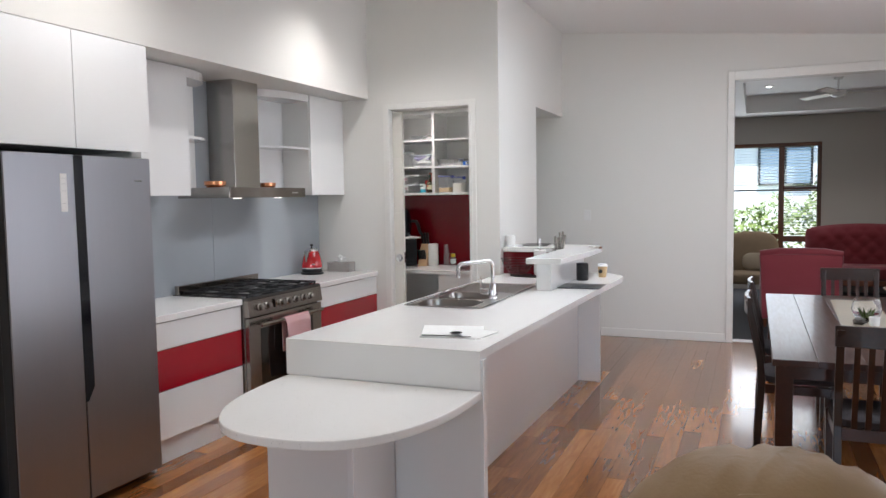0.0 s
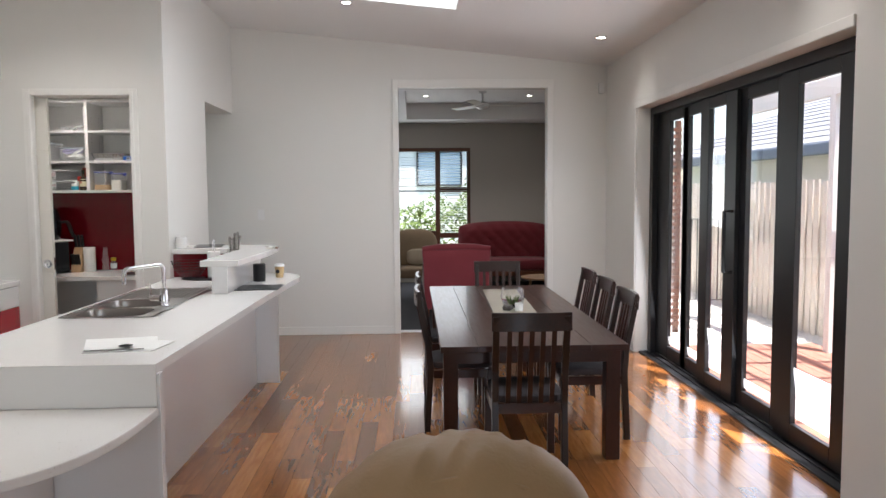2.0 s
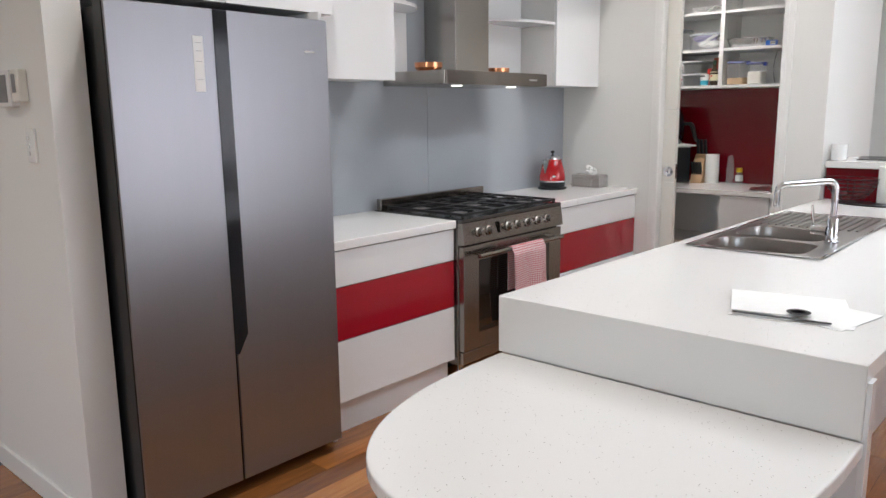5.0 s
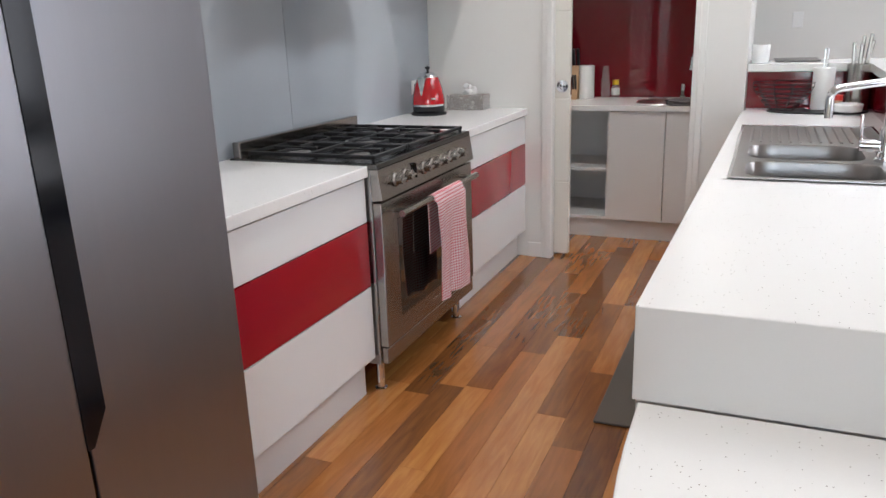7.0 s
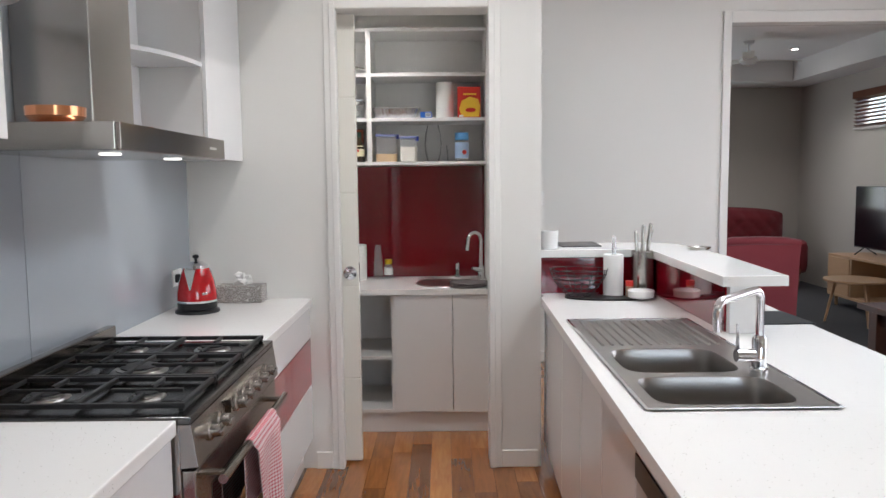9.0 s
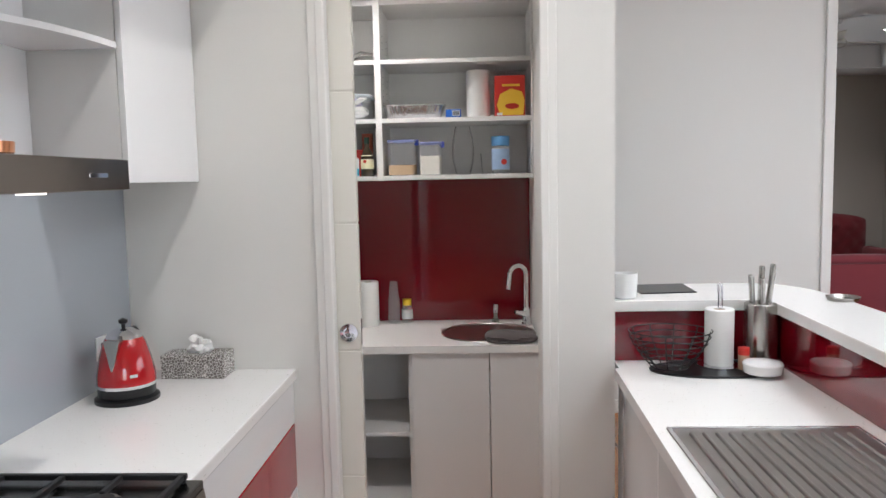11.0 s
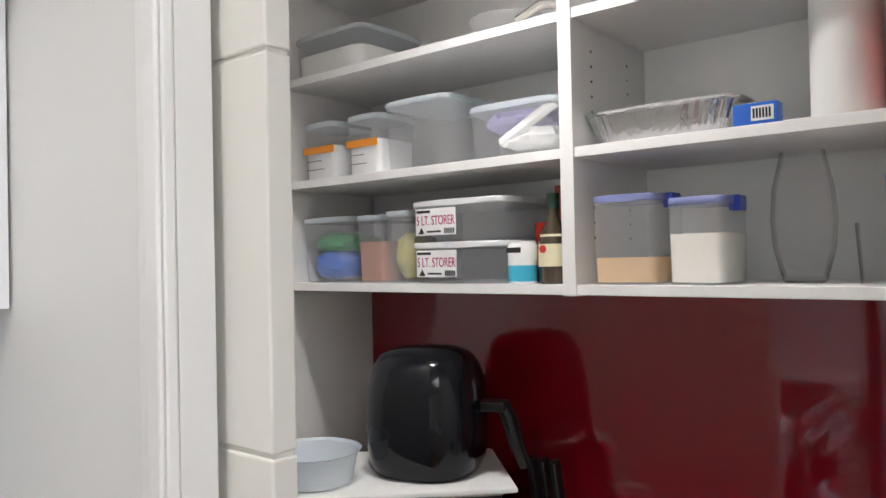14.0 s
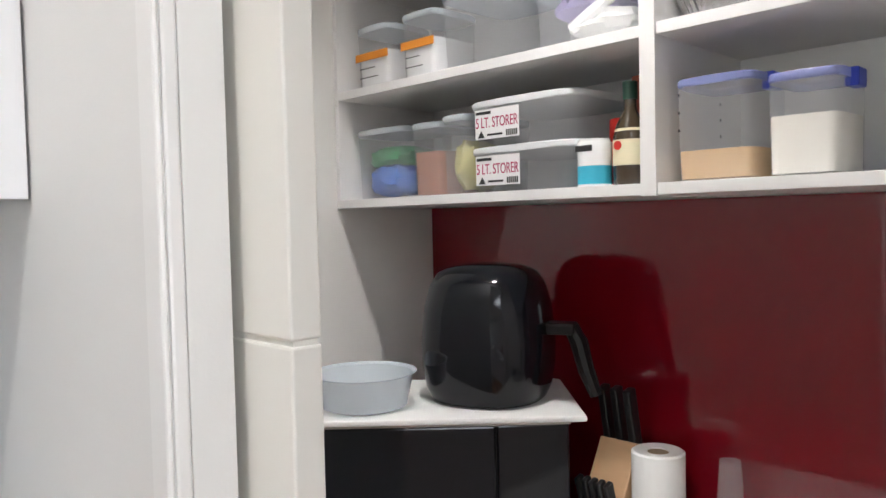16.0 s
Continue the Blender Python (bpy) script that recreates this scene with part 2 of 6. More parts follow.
FENCE = wood_mat("weathered_paling", (0.5, 0.48, 0.44), (0.74, 0.72, 0.67), 0.8, grain=(8, 8, 1))
PEBBLE = mat("white_pebbles", (0.6, 0.58, 0.54), 0.8, island=0.5)
ROOFTILE = mat("grey_roof_tile", (0.3, 0.3, 0.31), 0.7, vary=0.2, island=0.2)
RENDERED = mat("white_render", (0.82, 0.8, 0.77), 0.8, vary=0.08, bump=0.2)
GRASS = mat("lawn", (0.07, 0.11, 0.03), 0.9, vary=0.5, scale=2, fine=0.5)
LEAF = mat("leaf_green", (0.1, 0.15, 0.03), 0.6, island=0.7)
SLAT = mat("white_blind_slat", (0.78, 0.76, 0.7), 0.45, vary=0.04)

# ---- mesh helpers ----


def boxes(items, bev=0.0, seg=2):
    bm = bmesh.new()
    for x0, x1, y0, y1, z0, z1 in items:
        m = Matrix.LocRotScale(((x0 + x1) / 2, (y0 + y1) / 2, (z0 + z1) / 2), None, (x1 - x0, y1 - y0, z1 - z0))
        bmesh.ops.create_cube(bm, size=1, matrix=m)
    if bev:
        bmesh.ops.bevel(bm, geom=bm.edges[:], offset=bev, segments=seg, profile=0.5, affect="EDGES")
    return bm


def box(x0, x1, y0, y1, z0, z1, bev=0.0, seg=2):
    return boxes([(x0, x1, y0, y1, z0, z1)], bev, seg)


def prism(pts, z0, z1, bev=0.0, axis="z"):
    """An outline of (a, b) drawn out along an axis: z of (x, y), y of (x, z), x of (y, z)."""
    def at(a, b, c):
        return {"z": (a, b, c), "y": (a, c, b), "x": (c, a, b)}[axis]
    bm = bmesh.new()
    lo = [bm.verts.new(at(a, b, z0)) for a, b in pts]
    hi = [bm.verts.new(at(a, b, z1)) for a, b in pts]
    bm.faces.new(lo), bm.faces.new(hi)
    n = len(pts)
    for k in range(n):
        bm.faces.new((lo[k], lo[(k + 1) % n], hi[(k + 1) % n], hi[k]))
    bmesh.ops.recalc_face_normals(bm, faces=bm.faces[:])
    if bev:
        rim = [e for e in bm.edges if (e.verts[0] in lo) == (e.verts[1] in lo)]
        bmesh.ops.bevel(bm, geom=rim, offset=bev, segments=2, profile=0.5, affect="EDGES")
    return bm


def lathe(profile, cx, cy, seg=32, sx=1.0, sy=1.0):
    """A turned shape: profile of (radius, z)."""
    bm = bmesh.new()
    rings = []
    for r, z in profile:
        rings.append([bm.verts.new((cx + sx * max(r, 1e-4) * math.cos(2 * math.pi * k / seg), cy + sy * max(r, 1e-4) * math.sin(2 * math.pi * k / seg), z)) for k in range(seg)])
    for a, b in zip(rings, rings[1:]):
        for k in range(seg):
            bm.faces.new((a[k], a[(k + 1) % seg], b[(k + 1) % seg], b[k]))
    if profile[0][0] > 1e-3:
        bm.faces.new(rings[0][::-1])
    if profile[-1][0] > 1e-3:
        bm.faces.new(rings[-1])
    bmesh.ops.recalc_face_normals(bm, faces=bm.faces[:])
    return bm


def tube(points, r, seg=10, closed=False):
    bm = bmesh.new()
    pts = [Vector(p) for p in points]
    rings = []
    n = len(pts)
    up = Vector((0.13, 0.29, 0.95))
    for k, p in enumerate(pts):
        a, b = (pts[k - 1], pts[(k + 1) % n]) if closed else (pts[max(k - 1, 0)], pts[min(k + 1, n - 1)])
        d = (b - a).normalized()
        u = d.cross(up)
        if u.length < 0.05:
            u = d.cross(Vector((1, 0, 0)))
        u.normalize()
        v = d.cross(u)
        rr = r[k] if isinstance(r, (list, tuple)) else r
        rings.append([bm.verts.new(p + rr * (math.cos(2 * math.pi * s / seg) * u + math.sin(2 * math.pi * s / seg) * v)) for s in range(seg)])
    pairs = list(zip(rings, rings[1:])) + ([(rings[-1], rings[0])] if closed else [])
    for a, b in pairs:
        for s in range(seg):
            bm.faces.new((a[s], a[(s + 1) % seg], b[(s + 1) % seg], b[s]))
    if not closed:
        bm.faces.new(rings[0][::-1]), bm.faces.new(rings[-1])
    bmesh.ops.recalc_face_normals(bm, faces=bm.faces[:])
    return bm


def merge(*bms):
    out = bmesh.new()
    for b in bms:
        me = bpy.data.meshes.new("tmp")
        b.to_mesh(me)
        b.free()
        out.from_mesh(me)
        bpy.data.meshes.remove(me)
    return out


def turned(bm, m):
    bmesh.ops.transform(bm, matrix=m, verts=bm.verts[:])
    return bm


def soft_box(x0, x1, y0, y1, z0, z1, power=4.0, n=14, lump=0.0):
    """A cushion: a rounded, slightly uneven block."""
    bm = bmesh.new()
    bmesh.ops.create_uvsphere(bm, u_segments=2 * n, v_segments=n, radius=1)
    c = Vector(((x0 + x1) / 2, (y0 + y1) / 2, (z0 + z1) / 2))
    h = Vector(((x1 - x0) / 2, (y1 - y0) / 2, (z1 - z0) / 2))
    for v in bm.verts:
        p = v.co.normalized()
        k = (abs(p.x) ** power + abs(p.y) ** power + abs(p.z) ** power) ** (-1 / power)
        p = p * k
        if lump:
            p *= 1 + lump * noise.noise(Vector((p.x * 2 + c.x * 3, p.y * 2, p.z * 2)))
        v.co = Vector((c.x + p.x * h.x, c.y + p.y * h.y, c.z + p.z * h.z))
    return bm


def root(ob):
    loc = Vector((0, 0, 0))
    while ob:
        loc += ob.location
        ob = ob.parent
    return loc


def part(name, bm, material, parent=None, label="", smooth=False):
    """Links a bmesh, given in world places, as one mesh under a thing or a part."""
    if parent is not None:
        bmesh.ops.translate(bm, verts=bm.verts[:], vec=-root(parent))
    me = bpy.data.meshes.new(name)
    bm.to_mesh(me)
    bm.free()
    me.materials.append(material)
    if smooth:
        me.shade_smooth()
        me.set_sharp_from_angle(angle=radians(38))
    ob = new(name, me)
    ob.parent = parent
    if label:
        ob["label"] = label
    return ob


def thing(name, x, y, z, label, category, group=""):
    ob = new(name)
    ob.location = (x, y, z)
    ob.empty_display_size = 0.1
    return tagged(ob, label, category, group)


def solid(name, bm, material, label, category, group="", smooth=False):
    return tagged(part(name, bm, material, None, "", smooth), label, category, group)


def setting(name, bm, material, label, category):
    return tagged(part(name, bm, material), label, category, "", "structure")


def words(name, text, size, m, material, parent=None, depth=0.0004):
    cu = bpy.data.curves.new("text", "FONT")
    cu.body, cu.size, cu.extrude, cu.align_x, cu.align_y = text, size, depth, "CENTER", "CENTER"
    tmp = new("text_tmp", cu)
    me = bpy.data.meshes.new_from_object(tmp.evaluated_get(bpy.context.evaluated_depsgraph_get()))
    bpy.data.objects.remove(tmp)
    bm = bmesh.new()
    bm.from_mesh(me)
    turned(bm, m)
    return part(name, bm, material, parent)


def arc(cx, cy, r, a0, a1, n=10, ry=None):
    ry = r if ry is None else ry
    return [(cx + r * math.cos(radians(a0 + (a1 - a0) * k / n)), cy + ry * math.sin(radians(a0 + (a1 - a0) * k / n))) for k in range(n + 1)]

# ---- structure ----
XL, XR, YB, YP = -3.76, 2.14, 8.86, 6.61   # kitchen wall, door wall, back wall, pantry wall
TOP = 3.9
setting("floor", box(-6.2, 2.2, -3.6, YB + 0.06, -0.12, -0.018), JOINT, "subfloor of polished timber boards in the open living area", "floor")
setting("wall_west", box(XL - 0.12, XL, 2.9, 7.84, 0, TOP), WALL, "white painted plaster kitchen wall", "wall")
setting("wall_nook", box(-5.9, -3.2, 2.78, 2.9, 0, TOP), WALL, "white painted return wall beside the fridge", "wall")
setting("wall_hall_west", box(-6.1, -5.9, -3.5, 2.9, 0, TOP), WALL, "plain white wall closing the space", "wall")
# the opening is added to let fill light in from behind
setting("wall_south", boxes([(-6.1, -1.4, -3.62, -3.5, 0, TOP), (1.4, 2.34, -3.62, -3.5, 0, TOP), (-1.4, 1.4, -3.62, -3.5, 0, 0.45), (-1.4, 1.4, -3.62, -3.5, 2.55, TOP)]), WALL, "plain white wall closing the room, with an added unseen opening", "wall")
setting("bulkhead", box(XL, -3.2, 2.9, YP, 2.455, TOP), WALL, "white plaster bulkhead above the kitchen cabinets", "bulkhead")
# pantry front wall with its doorway
DX0, DX1, DH = -2.985, -2.225, 2.345
setting("wall_pantry", boxes([(XL, DX0, YP, YP + 0.05, 0, TOP), (DX1, -1.96, YP, YP + 0.16, 0, TOP), (DX0, DX1, YP, YP + 0.16, DH, TOP), (XL, DX0 - 0.02, YP + 0.13, YP + 0.16, 0, TOP)]), WALL, "white plaster wall with the pantry doorway", "wall")
setting("wall_pantry_side", boxes([(-2.19, -1.96, YP + 0.16, 7.77, 0, TOP), (-2.19, -1.96, 7.77, YB, 2.436, TOP)]), WALL, "white plaster wall with an opening to the hall", "wall")
setting("wall_pantry_back", box(XL, -2.19, 7.72, 7.84, 0, TOP), WALL, "white plaster pantry rear wall", "wall")
setting("ceiling_pantry", box(XL, -2.19, YP + 0.16, 7.72, 2.7, 2.75), CEIL, "white plaster pantry ceiling", "ceiling")
setting("wall_hall_end", box(-5.0, -4.88, 7.84, YB, 0, 2.6), WALL, "plain white hall end wall", "wall")
setting("ceiling_hall", box(-5.0, -2.19, 7.84, YB, 2.45, 2.5), CEIL, "white hall ceiling", "ceiling")
OX0, OX1, OH = -0.165, 1.475, 2.71
setting("wall_north", boxes([(-5.0, OX0, YB, YB + 0.12, 0, TOP), (OX1, 2.34, YB, YB + 0.12, 0, TOP), (OX0, OX1, YB, YB + 0.12, OH, TOP)]), WALL, "white plaster wall with a wide opening to the sitting room", "wall")
WY0, WY1, WH = 4.2, 7.74, 2.36
setting("wall_east", boxes([(XR, XR + 0.22, -3.5, WY0, 0, TOP), (XR, XR + 0.22, WY1, YB, 0, TOP), (XR, XR + 0.22, WY0, WY1, WH, TOP)]), WALL, "white plaster wall with sliding glass doors", "wall")
# raked ceiling with the skylight's opening
SX0, SX1, SY0, SY1 = -1.08, 0.367, 4.1, 7.1


def slope_slab(x0, x1, y0, y1, t=0.06):
    return prism([(x0, ceiling_z(x0)), (x1, ceiling_z(x1)), (x1, ceiling_z(x1) + t), (x0, ceiling_z(x0) + t)], y0, y1, axis="y")


setting("ceiling", merge(slope_slab(-6.0, SX0, -3.5, YB), slope_slab(SX1, 2.3, -3.5, YB), slope_slab(SX0, SX1, -3.5, SY0), slope_slab(SX0, SX1, SY1, YB)), CEIL, "white raked plaster ceiling", "ceiling")
ZA, ZB = ceiling_z(SX0) + 0.03, ceiling_z(SX1) + 0.03
end_wall = [(SX0 - 0.004, ZA), (SX1 + 0.004, ZB), (SX1 + 0.004, 3.75), (SX0 - 0.004, 3.75)]
setting("skylight_shaft", merge(prism(end_wall, SY1 + 0.004, SY1 + 0.05, axis="y"), prism(end_wall, SY0 - 0.05, SY0 - 0.004, axis="y"), boxes([(SX0 - 0.05, SX0 - 0.004, SY0 - 0.05, SY1 + 0.05, ZA, 3.75), (SX1 + 0.004, SX1 + 0.05, SY0 - 0.05, SY1 + 0.05, ZB, 3.75)])), CEIL, "white plaster skylight shaft in the ceiling", "skylight")
# the pane itself glows, standing in for the sky above the shaft
setting("skylight_pane", box(SX0 - 0.003, SX1 + 0.003, SY0 - 0.003, SY1 + 0.003, 3.6, 3.64), glow("bright_sky_pane", (0.93, 0.98, 1.0), 1.5), "white skylight pane that glows in place of the sky", "skylight")

# skirting and trims
SK = 0.09
setting("baseboard_north", boxes([(-1.96, OX0 - 0.07, YB - 0.015, YB, 0, SK), (OX1 + 0.07, XR, YB - 0.015, YB, 0, SK)], 0.004), TRIM, "white painted skirting board", "skirting")
setting("baseboard_pantry", boxes([(-3.13, DX0 - 0.06, YP - 0.014, YP, 0, SK), (DX1 + 0.06, -1.975, YP - 0.014, YP, 0, SK)], 0.004), TRIM, "white painted skirting board", "skirting")
setting("baseboard_nook", box(-5.88, -3.2, 2.766, 2.78, 0, SK, 0.004), TRIM, "white painted skirting board", "skirting")
setting("baseboard_east", box(XR - 0.015, XR, WY1, YB - 0.015, 0, SK, 0.004), TRIM, "white painted skirting board", "skirting")
setting("trim_pantry_door", boxes([(DX0 - 0.06, DX0, YP - 0.018, YP, 0, DH + 0.05), (DX1, DX1 + 0.06, YP - 0.018, YP, 0, DH + 0.05), (DX0, DX1, YP - 0.018, YP, DH, DH + 0.05), (DX0 - 0.03, DX0, YP - 0.026, YP - 0.018, 0, DH + 0.03), (DX1, DX1 + 0.03, YP - 0.026, YP - 0.018, 0, DH + 0.03)], 0.004), TRIM, "white painted door architrave", "architrave")
setting("trim_opening", boxes([(OX0 - 0.065, OX0, YB - 0.02, YB, 0, OH + 0.09), (OX1, OX1 + 0.065, YB - 0.02, YB, 0, OH + 0.09), (OX0, OX1, YB - 0.02, YB, OH, OH + 0.09)], 0.005), TRIM, "white painted architrave round the wide opening", "architrave")
setting("trim_sliding_door", boxes([(XR - 0.015, XR, WY0, WY1 + 0.05, WH, WH + 0.06), (XR - 0.015, XR, WY1, WY1 + 0.04, 0, WH)], 0.004), TRIM, "white painted trim above the sliding doors", "architrave")
setting("reveal_sliding_door", boxes([(XR, XR + 0.124, WY1 - 0.012, WY1 - 0.001, 0, WH)]), TRIM, "white painted door reveal", "reveal")

# pantry sliding door half out of its pocket
door = tagged(new("door_1"), "cream painted sliding pantry door, slid mostly into its wall", "door", "", "structure")
door.location = (-3.3, 6.7, 0)
zs = [0.012, 0.46, 0.95, 1.434, 1.92, 2.335]
for z0, z1 in zip(zs, zs[1:]):
    part("panel", box(-3.62, -2.9, 6.677, 6.715, z0 + 0.003, z1 - 0.003, 0.003), DOOR, door)
part("core", box(-3.615, -2.903, 6.681, 6.711, 0.012, 2.335), DOOR, door)
pull = part("door_pull", turned(lathe([(0.0, 0.0), (0.016, 0.001), (0.02, 0.006), (0.034, 0.007), (0.036, 0.003), (0.036, 0.0)], 0, 0, 28), Matrix.Translation((-2.945, 6.677, 1.02)) @ pose(0, 0, 0, 90)), CHROME, door, "round chrome door pull", True)
part("latch_plate", box(-2.9, -2.898, 6.685, 6.707, 0.97, 1.07, 0.0005), STEEL, door, "steel latch plate on the door edge")

# sliding glass doors
FX = 2.27
sd = tagged(new("door_2"), "dark aluminium framed sliding glass doors to the deck", "sliding door", "", "structure")
sd.location = (FX, 6.0, 0)
part("track", boxes([(2.18, 2.36, WY0, WY1, -0.01, 0.012), (2.24, 2.25, WY0, WY1, 0.012, 0.022), (2.3, 2.31, WY0, WY1, 0.012, 0.022)]), ALU, sd)
part("head_frame", box(2.265, 2.36, WY0, WY1 - 0.012, WH - 0.07, WH, 0.004), ALU, sd)
part("side_frame", box(2.265, 2.36, WY1 - 0.1, WY1 - 0.012, 0.012, WH - 0.07, 0.004), ALU, sd)
part("side_frame", box(2.265, 2.36, WY0, WY0 + 0.06, 0.012, WH - 0.07, 0.004), ALU, sd)
PANES = [(4.56, 4.995, 2.3), (5.32, 5.75, 2.335), (6.03, 6.34, 2.3), (6.57, 6.85, 2.335), (6.985, 7.32, 2.335)]
for k, (g0, g1, fx) in enumerate(PANES):
    lo = WY0 + 0.06 if k == 0 else (PANES[k - 1][1] + g0) / 2 - 0.05
    hi = WY1 - 0.1 if k == 4 else (g1 + PANES[k + 1][0]) / 2 + 0.05
    fr = part("sash", boxes([(fx - 0.02, fx + 0.02, lo, g0, 0.025, WH - 0.075), (fx - 0.02, fx + 0.02, g1, hi, 0.025, WH - 0.075), (fx - 0.02, fx + 0.02, g0, g1, 0.025, 0.14), (fx - 0.02, fx + 0.02, g0, g1, WH - 0.16, WH - 0.075)], 0.003), ALU, sd)
    pane = part("pane", box(fx - 0.003, fx + 0.003, g0 - 0.008, g1 + 0.008, 0.132, WH - 0.152), GLASS, fr)
    pane.visible_shadow = False
part("door_handle", merge(tube([(2.282, 5.88, 0.98), (2.22, 5.88, 0.98), (2.22, 5.88, 1.42), (2.282, 5.88, 1.42)], 0.014, 8)), BLACK, sd, "long black pull handle")

# ---- sitting room beyond the opening ----
LY, LX0, LX1 = 13.6, -3.4, 2.66
setting("carpet", box(LX0, LX1, YB + 0.2, LY, -0.12, 0.004), CARPET, "charcoal carpet in the sitting room", "carpet")
setting("threshold", box(OX0, OX1, YB + 0.06, YB + 0.2, -0.1, 0.003), SATIN, "pale tiled threshold strip", "threshold")
LW0, LW1, LZ0, LZ1 = -1.5, 0.99, 0.5, 2.34
setting("wall_sitting_north", boxes([(LX0, LW0, LY, LY + 0.15, 0, 3.3), (LW1, LX1, LY, LY + 0.15, 0, 3.3), (LW0, LW1, LY, LY + 0.15, 0, LZ0), (LW0, LW1, LY, LY + 0.15, LZ1, 3.3)]), LRWALL, "taupe painted wall with a timber window", "wall")
BW0, BW1, BZ0, BZ1 = 10.9, 12.15, 2.1, 2.47
setting("wall_sitting_east", boxes([(LX1, LX1 + 0.15, YB + 0.12, BW0, 0, 3.3), (LX1, LX1 + 0.15, BW1, LY, 0, 3.3), (LX1, LX1 + 0.15, BW0, BW1, 0, BZ0), (LX1, LX1 + 0.15, BW0, BW1, BZ1, 3.3)]), LRWALL, "taupe painted wall with a small high window", "wall")
setting("wall_sitting_west", box(LX0 - 0.15, LX0, YB + 0.12, LY, 0, 3.3), LRWALL, "taupe painted wall", "wall")
setting("wall_sitting_south", boxes([(LX0, OX0, YB + 0.12, YB + 0.14, 0, 3.3), (OX1, LX1, YB + 0.12, YB + 0.14, 0, 3.3), (OX0, OX1, YB + 0.12, YB + 0.14, OH, 3.3)]), LRWALL, "taupe painted inner side of the opening wall", "wall")
setting("ceiling_sitting", boxes([(LX0, LX1, YB + 0.14, LY, 3.02, 3.1), (LX0, -0.1, YB + 0.14, LY, 2.76, 3.02), (2.2, LX1, YB + 0.14, LY, 2.76, 3.02), (-0.1, 2.2, 12.9, LY, 2.76, 3.02), (-0.1, 2.2, YB + 0.14, 9.5, 2.76, 3.02)]), CEIL, "white stepped plaster ceiling with a raised centre", "ceiling")


def window_frame(parent, x0, x1, z0, z1, y, cols, rows_at):
    t = 0.06
    part("frame", boxes([(x0, x1, y, y + 0.1, z0, z0 + t), (x0, x1, y, y + 0.1, z1 - t, z1), (x0, x0 + t, y, y + 0.1, z0 + t, z1 - t), (x1 - t, x1, y, y + 0.1, z0 + t, z1 - t)], 0.005), BROWNWOOD, parent)
    for c in cols:
        part("mullion", box(c - 0.04, c + 0.04, y + 0.002, y + 0.098, z0 + t, z1 - t, 0.004), BROWNWOOD, parent)
    for a, b, z in rows_at:
        part("transom", box(a, b, y + 0.006, y + 0.09, z - 0.045, z + 0.045, 0.004), BROWNWOOD, parent)


w1 = tagged(new("window_1"), "brown timber window with white slatted blinds", "window", "", "structure")
w1.location = (0, LY, LZ0)
window_frame(w1, LW0, LW1, LZ0, LZ1, LY + 0.01, [0.42, -0.6], [(0.46, 0.93, 1.62), (0.46, 0.93, 0.82), (-0.56, 0.38, 0.86)])
part("transom", box(-1.44, 0.38, LY + 0.03, LY + 0.07, 1.585, 1.61), ALU, w1)
for a, b in ((-1.44, -0.64), (-0.56, 0.38), (0.46, 0.93)):
    p = part("pane", box(a, b, LY + 0.05, LY + 0.056, LZ0 + 0.06, LZ1 - 0.06), GLASS, w1)
    p.visible_shadow = False
for a, b, z0, z1 in ((0.46, 0.93, 0.88, 2.28), (-0.56, 0.38, 1.68, 2.28)):
    z = z0
    while z < z1:
        part("blind_slat", turned(box(a, b, -0.018, 0.018, -0.001, 0.001), Matrix.Translation((0, LY - 0.012, z)) @ pose(0, 0, 0, 12)), SLAT, w1)
        z += 0.045
w2 = tagged(new("window_2"), "small high window with a brown timber venetian blind", "window", "", "structure")
w2.location = (LX1, 11.5, BZ0)
part("pane", box(LX1 + 0.09, LX1 + 0.095, BW0, BW1, BZ0, BZ1), GLASS, w2).visible_shadow = False
part("pelmet", box(LX1 - 0.05, LX1 + 0.01, BW0 - 0.03, BW1 + 0.03, BZ1 - 0.03, BZ1 + 0.06, 0.005), BROWNWOOD, w2)
for k in range(8):
    part("blind_slat", turned(box(-0.022, 0.022, BW0, BW1, -0.0015, 0.0015), Matrix.Translation((LX1 - 0.02, 0, BZ0 + 0.01 + 0.045 * k)) @ pose(0, 0, 0, 0, 25, 0)), BROWNWOOD, w2)
part("sill", box(LX1 - 0.03, LX1 + 0.08, BW0 - 0.03, BW1 + 0.03, BZ0 - 0.04, BZ0 - 0.015, 0.004), TRIM, w2)

# ---- outside ----
setting("ground", box(-300, 300, -300, 300, -0.5, -0.3), GRASS, "lawn and soil reaching into the distance", "ground")
setting("pebble_bed", box(2.36, 4.75, -3, 16, -0.3, -0.14), PEBBLE, "bed of pale pebbles beside the deck", "pebbles")

# ---- kitchen units ----
fr = thing("fridge", -3.5, 3.46, 0, "tall dark stainless steel side-by-side fridge in a white nook", "fridge")
part("body", box(-3.74, -3.135, 2.915, 3.79, 0.03, 1.785, 0.006), BLACK, fr)
